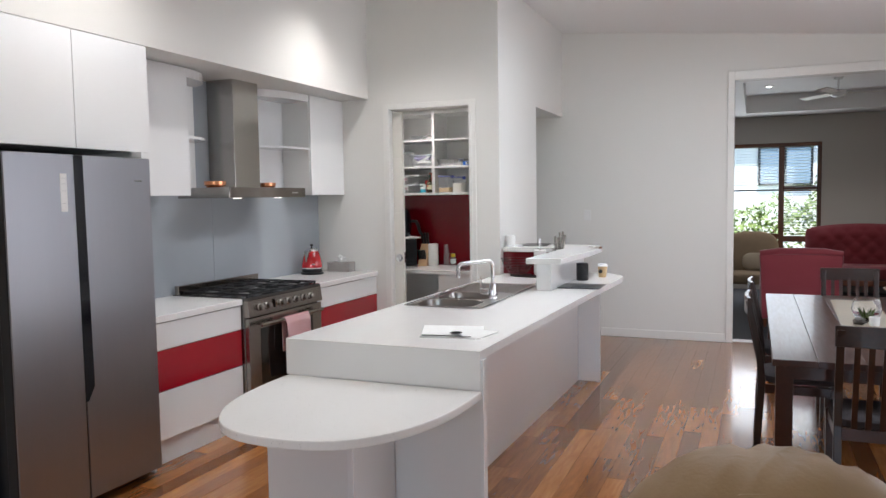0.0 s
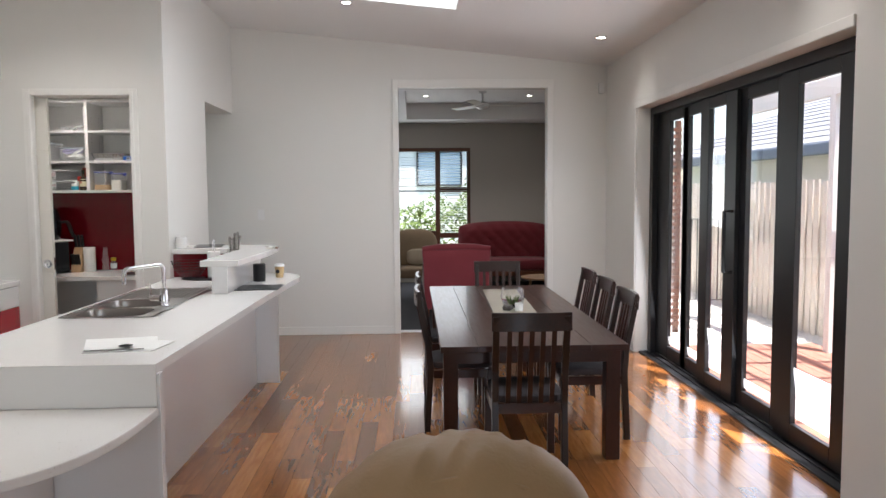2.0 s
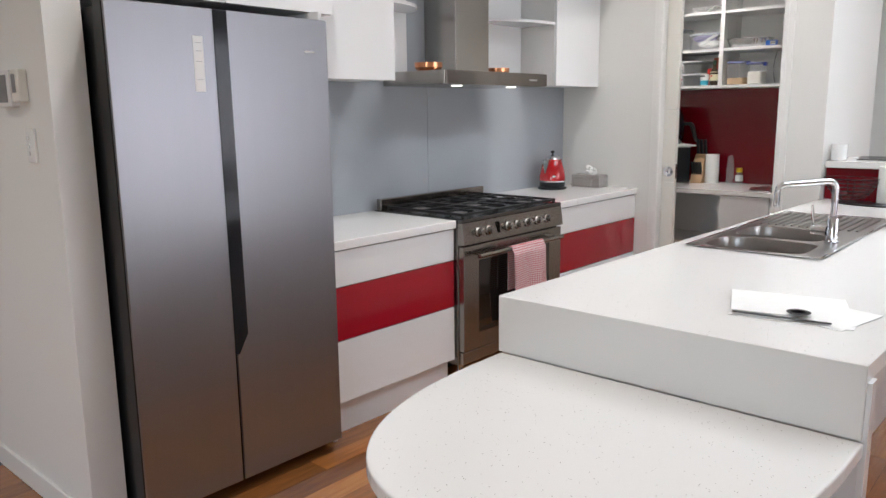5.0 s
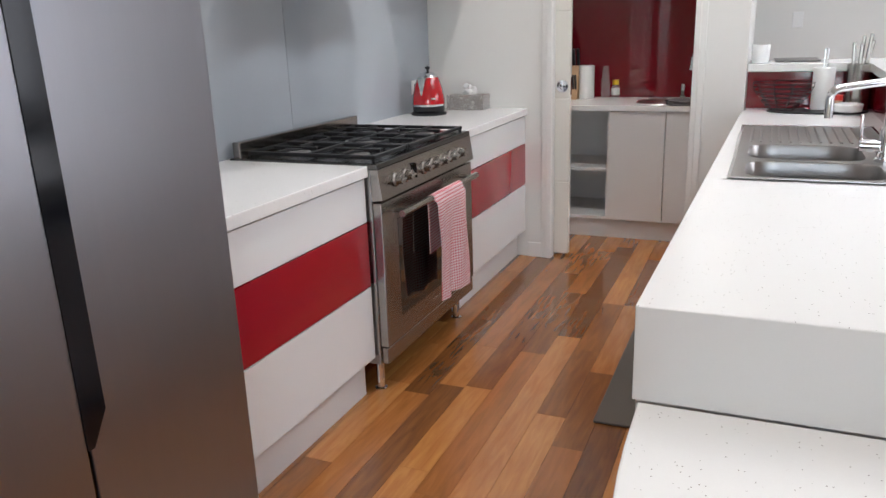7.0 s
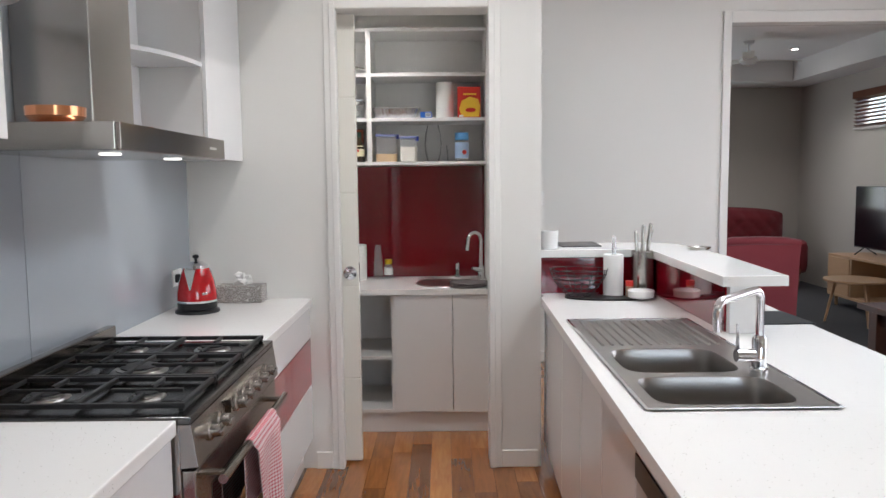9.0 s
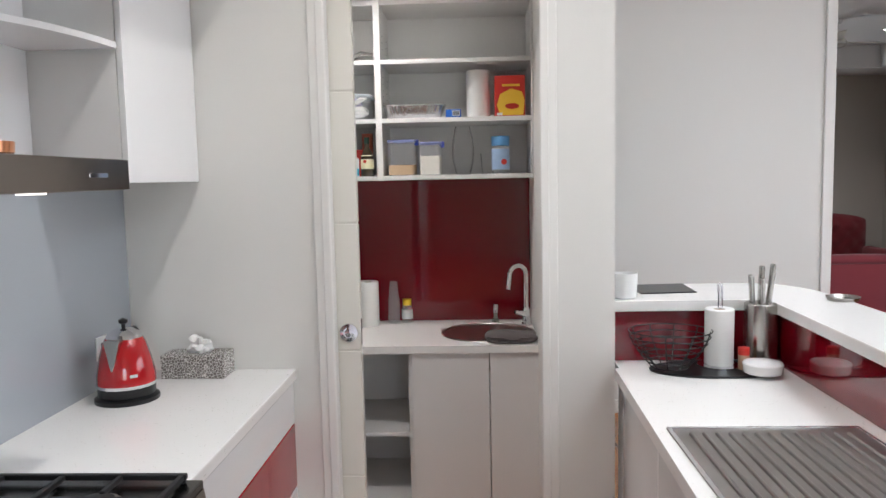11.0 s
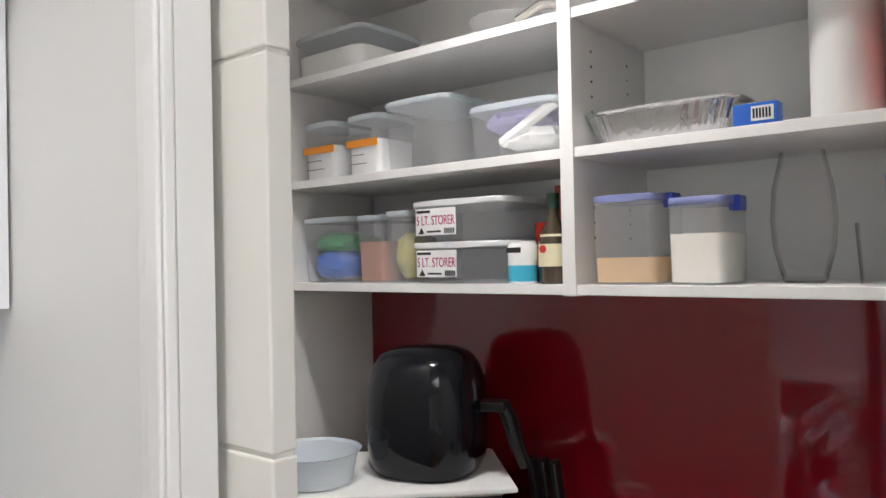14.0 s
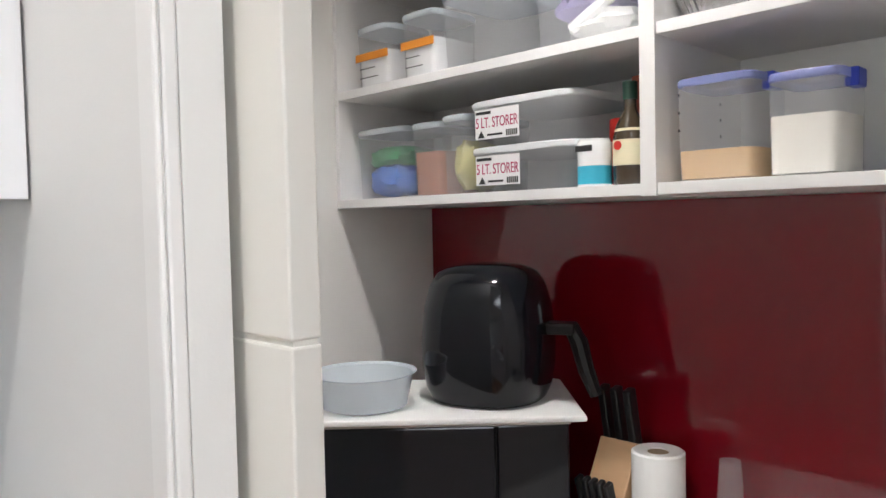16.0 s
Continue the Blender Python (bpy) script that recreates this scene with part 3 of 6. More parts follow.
for k, (y0, y1) in enumerate(((2.903, 3.29), (3.296, 3.786))):
    d = part("door", box(-3.13, -3.068, y0, y1, 0.055, 1.8, 0.004), BLACK, fr)
    part("door_skin", box(-3.0678, -3.058, y0 + 0.002, y1 - 0.001, 0.057, 1.798, 0.003), FRIDGE, d, "dark brushed steel door skin")
    if k == 0:
        panel = part("control_panel", box(-3.0585, -3.0565, 3.2, 3.238, 1.52, 1.705, 0.0006), SATIN, d, "pale vertical control strip")
        for z in (1.682, 1.655, 1.62, 1.56):
            part("panel_mark", box(-3.0566, -3.056, 3.208, 3.23, z, z + 0.0015), FRIDGE, panel)
    else:
        part("badge", box(-3.0585, -3.0572, 3.67, 3.72, 1.672, 1.679), STEEL, d)
grip = part("handle_recess", prism([(3.281, 1.797), (3.336, 1.797), (3.346, 0.63), (3.305, 0.56), (3.288, 0.56)], -3.0585, -3.0555, 0.0008, axis="x"), GLOSSBLACK, fr, "glossy black grip recess between the doors")
for y0 in (3.0, 3.71):
    part("foot", lathe([(0.02, 0), (0.02, 0.035)], -3.2, y0, 12), BLACK, fr)


def unit(name, x, y, z, label, cat="cabinet"):
    return thing(name, x, y, z, label, cat)


oc = unit("overhead_cabinet", -3.5, 3.4, 1.84, "gloss white two-door cabinet above the fridge")
part("body", box(XL, -3.225, 2.905, 3.94, 1.845, 2.45), SATIN, oc)
for y0, y1 in ((2.905, 3.426), (3.43, 3.94)):
    part("door", box(-3.223, -3.198, y0, y1, 1.845, 2.45, 0.002), GLOSS, oc)
pn = tagged(solid("end_panel", box(XL, -3.14, 3.812, 3.83, 0, 1.843, 0.002), GLOSS, "white end panel between fridge and drawers", "panel"))


def drawer_bank(y0, y1, label):
    u = unit("drawer_cabinet", -3.45, (y0 + y1) / 2, 0, label, "drawers")
    part("body", box(XL, -3.17, y0, y1, 0.165, 0.857), SATIN, u)
    part("plinth", box(-3.22, -3.2, y0, y1, 0, 0.165), SATIN, u)
    for z0, z1, m, l in ((0.696, 0.854, GLOSS, "white drawer front"), (0.452, 0.692, RED, "gloss red drawer front"), (0.165, 0.448, GLOSS, "white drawer front")):
        part("drawer_front", box(-3.168, -3.147, y0 + 0.002, y1 - 0.002, z0, z1, 0.002), m, u, l)


drawer_bank(3.832, 4.648, "white drawer unit with one gloss red drawer beside the fridge")
drawer_bank(5.578, 6.606, "white drawer unit with one gloss red drawer beside the cooker")
for y0, y1 in ((3.832, 4.652), (5.576, 6.608)):
    solid("benchtop", box(XL, -3.134, y0, y1, 0.86, 0.9, 0.004), STONE, "white speckled stone benchtop along the kitchen wall", "benchtop", "kitchen wall benchtops")
sb = thing("splashback", XL, 5.2, 0.9, "grey back-painted glass splashback above the benchtop", "splashback")
for y0, y1 in ((3.832, 5.118), (5.121, YP)):
    part("glass_panel", box(XL, XL + 0.008, y0, y1, 0.9, 2.45, 0.001), GREYGLASS, sb)
# overhead cabinets either side of the hood
for y0, y1, lab in ((3.944, 4.57, "gloss white overhead cabinet with a door beside the hood"), (6.06, 6.606, "gloss white overhead cabinet beside the pantry wall")):
    u = unit("wall_cabinet", -3.6, (y0 + y1) / 2, 1.6, lab)
    part("body", box(XL + 0.009, -3.485, y0, y1, 1.603, 2.45), SATIN, u)
    part("door", box(-3.483, -3.464, y0 + 0.001, y1 - 0.001, 1.6, 2.448, 0.002), GLOSS, u)


def curved_shelf(side, y_side, y_end):
    u = unit("open_shelf_unit", -3.6, y_side, 1.6, "white open corner shelves with curved fronts beside the hood", "shelf")
    ry = abs(y_end - y_side)
    for z0, z1 in ((1.985, 2.003), (2.39, 2.45), (1.603, 1.62)):
        out = [(XL + 0.012, y_side)] + [(XL + 0.012 + 0.27 * math.cos(radians(a)), y_side + side * ry * math.sin(radians(a))) for a in range(0, 91, 9)]
        if z0 < 1.7:
            continue
        part("shelf", prism(out, z0, z1, 0.002), GLOSS, u)
    lo, hi = sorted((y_side, y_side + side * ry))
    part("back_panel", box(XL + 0.009, XL + 0.012, lo, hi, 1.61, 2.45), GLOSS, u)


curved_shelf(-1, 6.058, 5.5)
curved_shelf(1, 4.572, 4.95)

HOODFRONT = mat("dark_mirror_steel", (0.26, 0.235, 0.215), 0.16, 1.0, vary=0.05)
hood = thing("range_hood", -3.55, 5.25, 1.55, "brushed stainless steel canopy range hood with a square chimney", "range hood")
part("canopy", box(XL + 0.01, -3.3, 4.76, 5.688, 1.582, 1.656, 0.003), STEEL, hood)
part("control_strip", box(-3.3, -3.287, 4.765, 5.683, 1.584, 1.654, 0.001), HOODFRONT, hood, "dark brushed steel control strip")
part("badge", box(-3.2872, -3.286, 5.5, 5.58, 1.612, 1.622, 0.0004), CHROME, hood)
part("chimney", box(XL + 0.01, -3.51, 5.1, 5.4, 1.656, 2.455, 0.003), STEEL, hood)
for yy in (5.0, 5.5):
    part("lamp_lens", lathe([(0.03, 1.577), (0.03, 1.582)], -3.42, yy, 20), glow("hood_lamp_glow", (1, 0.95, 0.85), 0.7), hood)
    lt = new("hood_lamp", bpy.data.lights.new("hood_lamp", "SPOT"))
    lt.data.energy, lt.data.spot_size, lt.data.shadow_soft_size = 0.8, radians(110), 0.03
    lt.matrix_world = look((-3.42, yy, 1.572), (-3.42, yy - 0.001, 0))


def bowl_copper(x, y, z, r):
    solid("copper_bowl", lathe([(0, z), (r * 0.75, z), (r, z + 0.02), (r * 1.02, z + 0.045), (r * 0.97, z + 0.045), (r * 0.93, z + 0.02), (0, z + 0.012)], x, y, 28), COPPER, "small polished copper bowl on the range hood", "bowl", "copper bowls", True)


bowl_copper(-3.6, 5.6, 1.656, 0.075)
bowl_copper(-3.5, 4.86, 1.656, 0.075)

# cooker
HOBSTEEL = mat("dark_hob_steel", (0.13, 0.125, 0.12), 0.24, 1.0, vary=0.15, scale=6)
ck = thing("range_cooker", -3.45, 5.13, 0, "stainless steel freestanding gas cooker with six knobs", "cooker")
CY0, CY1 = 4.657, 5.572
part("body", box(XL + 0.02, -3.13, CY0, CY1, 0.13, 0.885, 0.003), COOKSTEEL, ck)
part("hob_plate", box(XL + 0.02, -3.1, CY0, CY1, 0.885, 0.905, 0.004), HOBSTEEL, ck)
# the backguard's dark reflections are put into this darker steel colour
part("backguard", box(XL + 0.04, XL + 0.075, CY0, CY1, 0.905, 0.968, 0.004), HOODFRONT, ck)
part("control_panel", prism([(-3.13, 0.77), (-3.085, 0.775), (-3.1, 0.885), (-3.13, 0.885)], CY0, CY1, 0.001, "y"), COOKSTEEL, ck)
dr = part("oven_door", box(-3.13, -3.095, CY0 + 0.006, CY1 - 0.006, 0.205, 0.762, 0.003), COOKSTEEL, ck)
part("oven_window", box(-3.0955, -3.0935, CY0 + 0.13, CY1 - 0.13, 0.29, 0.68, 0.0006), DARKGLASS, dr, "dark oven window")
part("badge", box(-3.095, -3.0935, 5.09, 5.16, 0.245, 0.255, 0.0004), CHROME, dr)
part("door_handle", merge(tube([(-3.045, CY0 + 0.07, 0.715), (-3.045, CY1 - 0.07, 0.715)], 0.013, 12), tube([(-3.1, CY0 + 0.12, 0.715), (-3.045, CY0 + 0.12, 0.715)], 0.009, 8), tube([(-3.1, CY1 - 0.12, 0.715), (-3.045, CY1 - 0.12, 0.715)], 0.009, 8)), COOKSTEEL, dr, "", True)
part("drawer_front", box(-3.125, -3.1, CY0 + 0.006, CY1 - 0.006, 0.135, 0.2, 0.003), COOKSTEEL, ck)
for yy in (CY0 + 0.06, CY1 - 0.06):
    for xx in (-3.17, -3.65):
        part("foot", lathe([(0.025, 0), (0.025, 0.005), (0.017, 0.01), (0.017, 0.135)], xx, yy, 14), CHROME, ck)
for yy in (4.775, 4.86, 5.03, 5.115, 5.21, 5.31, 5.405):
    kb = part("knob", turned(lathe([(0.026, 0), (0.026, 0.006), (0.019, 0.01), (0.018, 0.034), (0.012, 0.036)], 0, 0, 20), Matrix.Translation((-3.092, yy, 0.83)) @ pose(0, 0, 0, 0, 83, 0)), COOKSTEEL, ck, "", True)
    part("grip", turned(box(-0.004, 0.004, -0.018, 0.018, 0.03, 0.042, 0.001), Matrix.Translation((-3.092, yy, 0.83)) @ pose(0, 0, 0, 0, 83, 0)), STEEL, kb)
part("clock_display", turned(box(-0.03, 0.03, -0.012, 0.012, 0, 0.002), Matrix.Translation((-3.0925, 4.945, 0.835)) @ pose(0, 0, 0, 0, 83, 90)), DARKGLASS, ck)
for bx_, by_, br in ((-3.56, 4.84, 0.05), (-3.28, 4.84, 0.04), (-3.42, 5.13, 0.07), (-3.56, 5.42, 0.04), (-3.28, 5.42, 0.05)):
    part("burner", lathe([(br * 1.25, 0.905), (br * 1.2, 0.909), (br, 0.912), (br, 0.9172), (br * 0.7, 0.9195), (0, 0.9195)], bx_, by_, 24), SINKSTEEL, ck, "", True)
    part("burner_cap", lathe([(br * 0.8, 0.9175), (br * 0.8, 0.9225), (br * 0.6, 0.9245), (0, 0.9245)], bx_, by_, 24), IRON, ck, "", True)
for g0, g1 in ((4.70, 4.985), (4.988, 5.272), (5.275, 5.56)):
    bars = []
    gm, z = (g0 + g1) / 2, 0.914
    for yy in (g0 + 0.01, g1 - 0.01):
        bars.append((-3.7, -3.13, yy - 0.007, yy + 0.007, z, z + 0.014))
    for xx in (-3.69, -3.42, -3.14):
        bars.append((xx - 0.007, xx + 0.007, g0 + 0.017, g1 - 0.017, z, z + 0.014))
    for xx in (-3.56, -3.28):
        bars.append((xx - 0.1, xx + 0.1, gm - 0.006, gm + 0.006, z + 0.004, z + 0.016))
        bars.append((xx - 0.006, xx + 0.006, gm - 0.12, gm - 0.03, z + 0.004, z + 0.016))
        bars.append((xx - 0.006, xx + 0.006, gm + 0.03, gm + 0.12, z + 0.004, z + 0.016))
    for xx in (-3.69, -3.14):
        for yy in (g0 + 0.01, g1 - 0.01):
            bars.append((xx - 0.007, xx + 0.007, yy - 0.006, yy + 0.006, 0.905, z))
    part("trivet", boxes(bars, 0.002, 1), IRON, ck, "black cast iron trivet")


def towel(y0, y1):
    """A tea towel hung over the oven handle, in soft folds."""
    bm = bmesh.new()
    nu, nv = 26, 44
    grid = []
    for i in range(nu + 1):
        u = i / nu
        row = []
        for j in range(nv + 1):
            v = j / nv
            s = v * 0.72 - 0.26
            if abs(s) < 0.03:
                a = s / 0.03 * math.pi / 2
                x, z = -3.045 + 0.017 * math.sin(a), 0.715 + 0.017 * math.cos(a)
            elif s > 0:
                x, z = -3.028, 0.715 - (s - 0.03)
            else:
                x, z = -3.062, 0.715 + (s + 0.03)
            drop = max(0, abs(s) - 0.03)
            x += (0.012 * math.sin(u * 9 + 0.6) * min(1, drop * 6) + 0.006 * math.sin(u * 17 + drop * 9) * min(1, drop * 5)) * (1 if s > 0 else 0.25)
            x += 0.012 if s > 0.05 else 0
            y = y0 + (y1 - y0) * u + 0.02 * math.sin(drop * 5) * (u - 0.5) + 0.03 * drop
            row.append(bm.verts.new((x, y, z - (0.02 * u if s > 0 else 0) * min(1, drop * 4))))
        grid.append(row)
    for i in range(nu):
        for j in range(nv):
            bm.faces.new((grid[i][j], grid[i + 1][j], grid[i + 1][j + 1], grid[i][j + 1]))
    bmesh.ops.recalc_face_normals(bm, faces=bm.faces[:])
    ret = bmesh.ops.solidify(bm, geom=bm.faces[:], thickness=0.003)
    return bm


def check_mat():
    m = mat("red_white_check_cotton", (0.7, 0.4, 0.42), 0.9, vary=0.1, bump=0.4, bump_scale=350)
    nt = m.node_tree
    b = nt.nodes["Principled BSDF"]
    tc = nt.nodes.new("ShaderNodeTexCoord")
    sep = nt.nodes.new("ShaderNodeSeparateXYZ")
    nt.links.new(tc.outputs["Object"], sep.inputs[0])
    vals = []
    for s in (1, 2):
        w = nt.nodes.new("ShaderNodeMath")
        w.operation = "MULTIPLY"
        w.inputs[1].default_value = 520
        nt.links.new(sep.outputs[s], w.inputs[0])
        q = nt.nodes.new("ShaderNodeMath")
        q.operation = "SINE"
        nt.links.new(w.outputs[0], q.inputs[0])
        g = nt.nodes.new("ShaderNodeMath")
        g.operation = "GREATER_THAN"
        g.inputs[1].default_value = 0.1
        nt.links.new(q.outputs[0], g.inputs[0])
        vals.append(g.outputs[0])
    a = nt.nodes.new("ShaderNodeMath")
    a.operation = "ADD"
    nt.links.new(vals[0], a.inputs[0]), nt.links.new(vals[1], a.inputs[1])
    h = nt.nodes.new("ShaderNodeMath")
    h.operation = "MULTIPLY"
    h.inputs[1].default_value = 0.5
    nt.links.new(a.outputs[0], h.inputs[0])
    r = nt.nodes.new("ShaderNodeValToRGB")
    r.color_ramp.elements[0].color, r.color_ramp.elements[1].color = (0.75, 0.68, 0.67, 1), (0.5, 0.05, 0.08, 1)
    nt.links.new(h.outputs[0], r.inputs[0])
    nt.links.new(r.outputs[0], b.inputs["Base Color"])
    return m


CHECK = check_mat()
tt = solid("tea_towel", towel(4.99, 5.29), CHECK, "red and white checked tea towel hung over the oven handle", "towel", "", True)

# ---- island ----
isl = thing("island_bench", -1.6, 5.0, 0, "white island bench cabinet with a stone end panel", "kitchen island")
part("body", merge(
    prism([(-1.975, 3.6), (-1.4, 3.6), (-1.33, 6.7), (-1.93, 6.7), (-1.93, 6.575)], 0.1, 0.66),
    prism([(-1.975, 3.6), (-1.4, 3.6), (-1.376, 4.69), (-1.953, 4.69)], 0.66, 0.858),
    prism([(-1.938, 5.42), (-1.359, 5.42), (-1.33, 6.7), (-1.93, 6.7), (-1.93, 6.575)], 0.66, 0.858),
    prism([(-1.953, 4.69), (-1.93, 4.69), (-1.93, 5.42), (-1.938, 5.42)], 0.66, 0.858),
    prism([(-1.45, 4.69), (-1.376, 4.69), (-1.359, 5.42), (-1.45, 5.42)], 0.66, 0.858)), SATIN, isl)
part("plinth", prism([(-1.92, 3.62), (-1.42, 3.62), (-1.35, 6.68), (-1.87, 6.55)], 0, 0.1), SATIN, isl)
part("side_panel", prism([(-1.402, 3.6), (-1.392, 3.6), (-1.325, 6.76), (-1.335, 6.76)], 0.0, 0.858), GLOSS, isl)
part("end_leg_panel", box(-1.325, -1.14, 6.76, 6.785, 0, 0.858, 0.002), GLOSS, isl)
part("end_panel", box(-2.025, -1.045, 3.56, 3.598, 0.0, 0.86, 0.002), SATIN, isl)
part("end_panel_edge", box(-1.045, -1.03, 3.556, 3.6, 0.0, 0.86, 0.001), GLOSS, isl)
ys = [3.6, 4.05, 4.65, 5.1, 5.5, 6.0, 6.57]
for k, (y0, y1) in enumerate(zip(ys, ys[1:])):
    xa, xb = -1.997 + 0.02 * (y0 - 3.55), -1.997 + 0.02 * (y1 - 3.55)
    part("cabinet_door", prism([(xa, y0 + 0.002), (xb, y1 - 0.002), (xb + 0.02, y1 - 0.002), (xa + 0.02, y0 + 0.002)], 0.1, 0.85), GLOSS, isl)
# flat black strip puts the handle recess's shade into colour
part("dishwasher_recess_strip", prism([(-1.997, 4.08), (-1.986, 4.62), (-1.981, 4.62), (-1.992, 4.08)], 0.755, 0.815), BLACK, isl, "black strip standing in for the shaded dishwasher handle recess")
# cut-outs for the bowls are made by building the slab as strips round the sink
SKX0, SKX1, SKY0, SKY1 = -1.925, -1.455, 4.71, 5.4


def edge_x(y):
    return -2.03 + 0.0212 * (y - 3.55)


def right_x(y):
    return -1.04 + (0.0268 * (y - 3.55))


slab = merge(
    prism([(-2.03, 3.55), (-1.04, 3.55), (right_x(SKY0), SKY0), (edge_x(SKY0), SKY0)], 0.86, 0.9, 0.0006),
    prism([(edge_x(SKY0), SKY0), (SKX0, SKY0), (SKX0, SKY1), (edge_x(SKY1), SKY1)], 0.86, 0.9),
    prism([(SKX1, SKY0), (right_x(SKY0), SKY0), (right_x(SKY1), SKY1), (SKX1, SKY1)], 0.86, 0.9),
    prism([(edge_x(SKY1), SKY1), (right_x(SKY1), SKY1), (right_x(5.6), 5.6)] + arc(-1.22, 6.62, 0.285, 0, 90, 12, 0.32) + [(-1.3, 6.94), (-1.3, 6.71), (-1.95, 6.71), (-1.95, 6.577), (-1.966, 6.577)], 0.86, 0.9, 0.0006))
solid("island_benchtop", slab, STONE, "white speckled stone island benchtop with a rounded end", "benchtop")
solid("benchtop_apron", box(-2.03, -1.04, 3.548, 3.559, 0.727, 0.8995, 0.002), STONE, "thick white stone edge of the island above the low table", "benchtop")
lt_ = thing("low_table", -1.55, 3.2, 0, "low rounded white stone table joined to the island end", "table")
pts = [(-1.035, 3.547), (-2.02, 3.547)]
for k in range(1, 40):
    a = math.pi + math.pi * k / 40
    c, s = math.cos(a), math.sin(a)
    pts.append((-1.527 + 0.492 * math.copysign(abs(c) ** (2 / 2.5), c), 3.5 - 0.79 * abs(s) ** (2 / 2.5)))
part("tabletop", prism(pts, 0.69, 0.726, 0.005), STONE, lt_)
part("support_box", box(-1.9, -1.49, 3.2, 3.55, 0, 0.69, 0.002), SATIN, lt_)
part("support_edge", box(-1.488, -1.458, 3.17, 3.55, 0, 0.69, 0.002), GLOSS, lt_)

sk = thing("kitchen_sink", -1.69, 5.3, 0.9, "stainless steel double bowl sink with a ribbed drainer", "sink")
RX0, RX1, RY0, RY1 = -1.945, -1.435, 4.68, 5.92
bowls = [(-1.9, -1.515, 4.72, 5.0), (-1.9, -1.54, 5.045, 5.37)]


def round_at(x0, x1, y0, y1, k, n=48, power=0.4):
    """Points of a rounded rectangle, scaled by k about its middle."""
    out = []
    for q in range(n):
        c, d = math.cos(2 * math.pi * q / n), math.sin(2 * math.pi * q / n)
        out.append(((x0 + x1) / 2 + k * (x1 - x0) / 2 * math.copysign(abs(c) ** power, c), (y0 + y1) / 2 + k * (y1 - y0) / 2 * math.copysign(abs(d) ** power, d)))
    return out


rim = boxes([(RX0, RX1, 5.39, RY1, 0.9, 0.905)])
for (x0, x1, y0, y1), (ya, yb) in zip(bowls, ((RY0, 5.025), (5.025, 5.39))):
    inner_ring = round_at(x0, x1, y0, y1, 1.0)
    cells = []
    for q, (px, py) in enumerate(inner_ring):
        c, d = math.cos(2 * math.pi * q / 48), math.sin(2 * math.pi * q / 48)
        m_ = max(abs(c), abs(d))
        cells.append(((RX0 + RX1) / 2 + (RX1 - RX0) / 2 * c / m_, (ya + yb) / 2 + (yb - ya) / 2 * d / m_))
    va = [rim.verts.new((a, b_, 0.905)) for a, b_ in inner_ring]
    vb = [rim.verts.new((a, b_, 0.905)) for a, b_ in cells]
    for q in range(48):
        rim.faces.new((va[q], vb[q], vb[(q + 1) % 48], va[(q + 1) % 48]))
part("rim", rim, SINKSTEEL, sk)
part("lip", boxes([(RX0, RX1, RY0, RY0 + 0.01, 0.905, 0.908), (RX0, RX1, RY1 - 0.01, RY1, 0.905, 0.908), (RX0, RX0 + 0.01, RY0 + 0.01, RY1 - 0.01, 0.905, 0.908), (RX1 - 0.01, RX1, RY0 + 0.01, RY1 - 0.01, 0.905, 0.908)], 0.001), CHROME, sk)
for x0, x1, y0, y1 in bowls:
    bm = bmesh.new()
    cx, cy = (x0 + x1) / 2, (y0 + y1) / 2
    rings = []
    for sc_, zz in ((1.0, 0.9055), (0.985, 0.9), (0.98, 0.84), (0.96, 0.725), (0.88, 0.702), (0.2, 0.696)):
        ring = [bm.verts.new((a, b_, zz)) for a, b_ in round_at(x0, x1, y0, y1, sc_)]
        rings.append(ring)
    for a_, b_ in zip(rings, rings[1:]):
        for k in range(48):
            bm.faces.new((a_[k], b_[k], b_[(k + 1) % 48], a_[(k + 1) % 48]))
    bm.faces.new(rings[-1])
    part("bowl", bm, SINKSTEEL, sk, "", True)
    part("drain", lathe([(0.035, 0.6975), (0.035, 0.7), (0.02, 0.698), (0, 0.698)], cx, cy, 20), CHROME, sk)
for k in range(13):
    xx = RX0 + 0.05 + k * 0.034
    part("drainer_rib", tube([(xx, 5.42, 0.905), (xx, 5.86, 0.907)], 0.006, 8), SINKSTEEL, sk)


def mixer(x, y, z, h, reach, dirx, diry, name, label):
    tp = thing(name, x, y, z, label, "tap")
    part("base", lathe([(0.027, z), (0.027, z + 0.01), (0.022, z + 0.014), (0.021, z + 0.1), (0.015, z + 0.11)], x, y, 24), CHROME, tp, "", True)
    pts_ = [(x, y, z + 0.1), (x, y, z + h - 0.03)]
    for a in range(0, 91, 15):
        r = 0.03
        q = r - r * math.cos(radians(a))
        pts_.append((x + dirx * q, y + diry * q, z + h - 0.03 + r * math.sin(radians(a))))
    pts_.append((x + dirx * (reach - 0.03), y + diry * (reach - 0.03), z + h - 0.012))
    for a in range(0, 91, 15):
        q = reach - 0.03 + 0.03 * math.sin(radians(a))
        pts_.append((x + dirx * q, y + diry * q, z + h - 0.042 + 0.03 * math.cos(radians(a))))
    pts_.append((x + dirx * reach, y + diry * reach, z + h - 0.1))
    part("spout", tube(pts_, 0.0125, 14), CHROME, tp, "", True)
    lv = part("lever", merge(tube([(x - 0.02, y - 0.01, z + 0.05), (x - 0.075, y - 0.012, z + 0.052)], 0.02, 16), tube([(x - 0.07, y - 0.012, z + 0.055), (x - 0.076, y - 0.02, z + 0.15)], [0.006, 0.004], 8)), CHROME, tp, "", True)


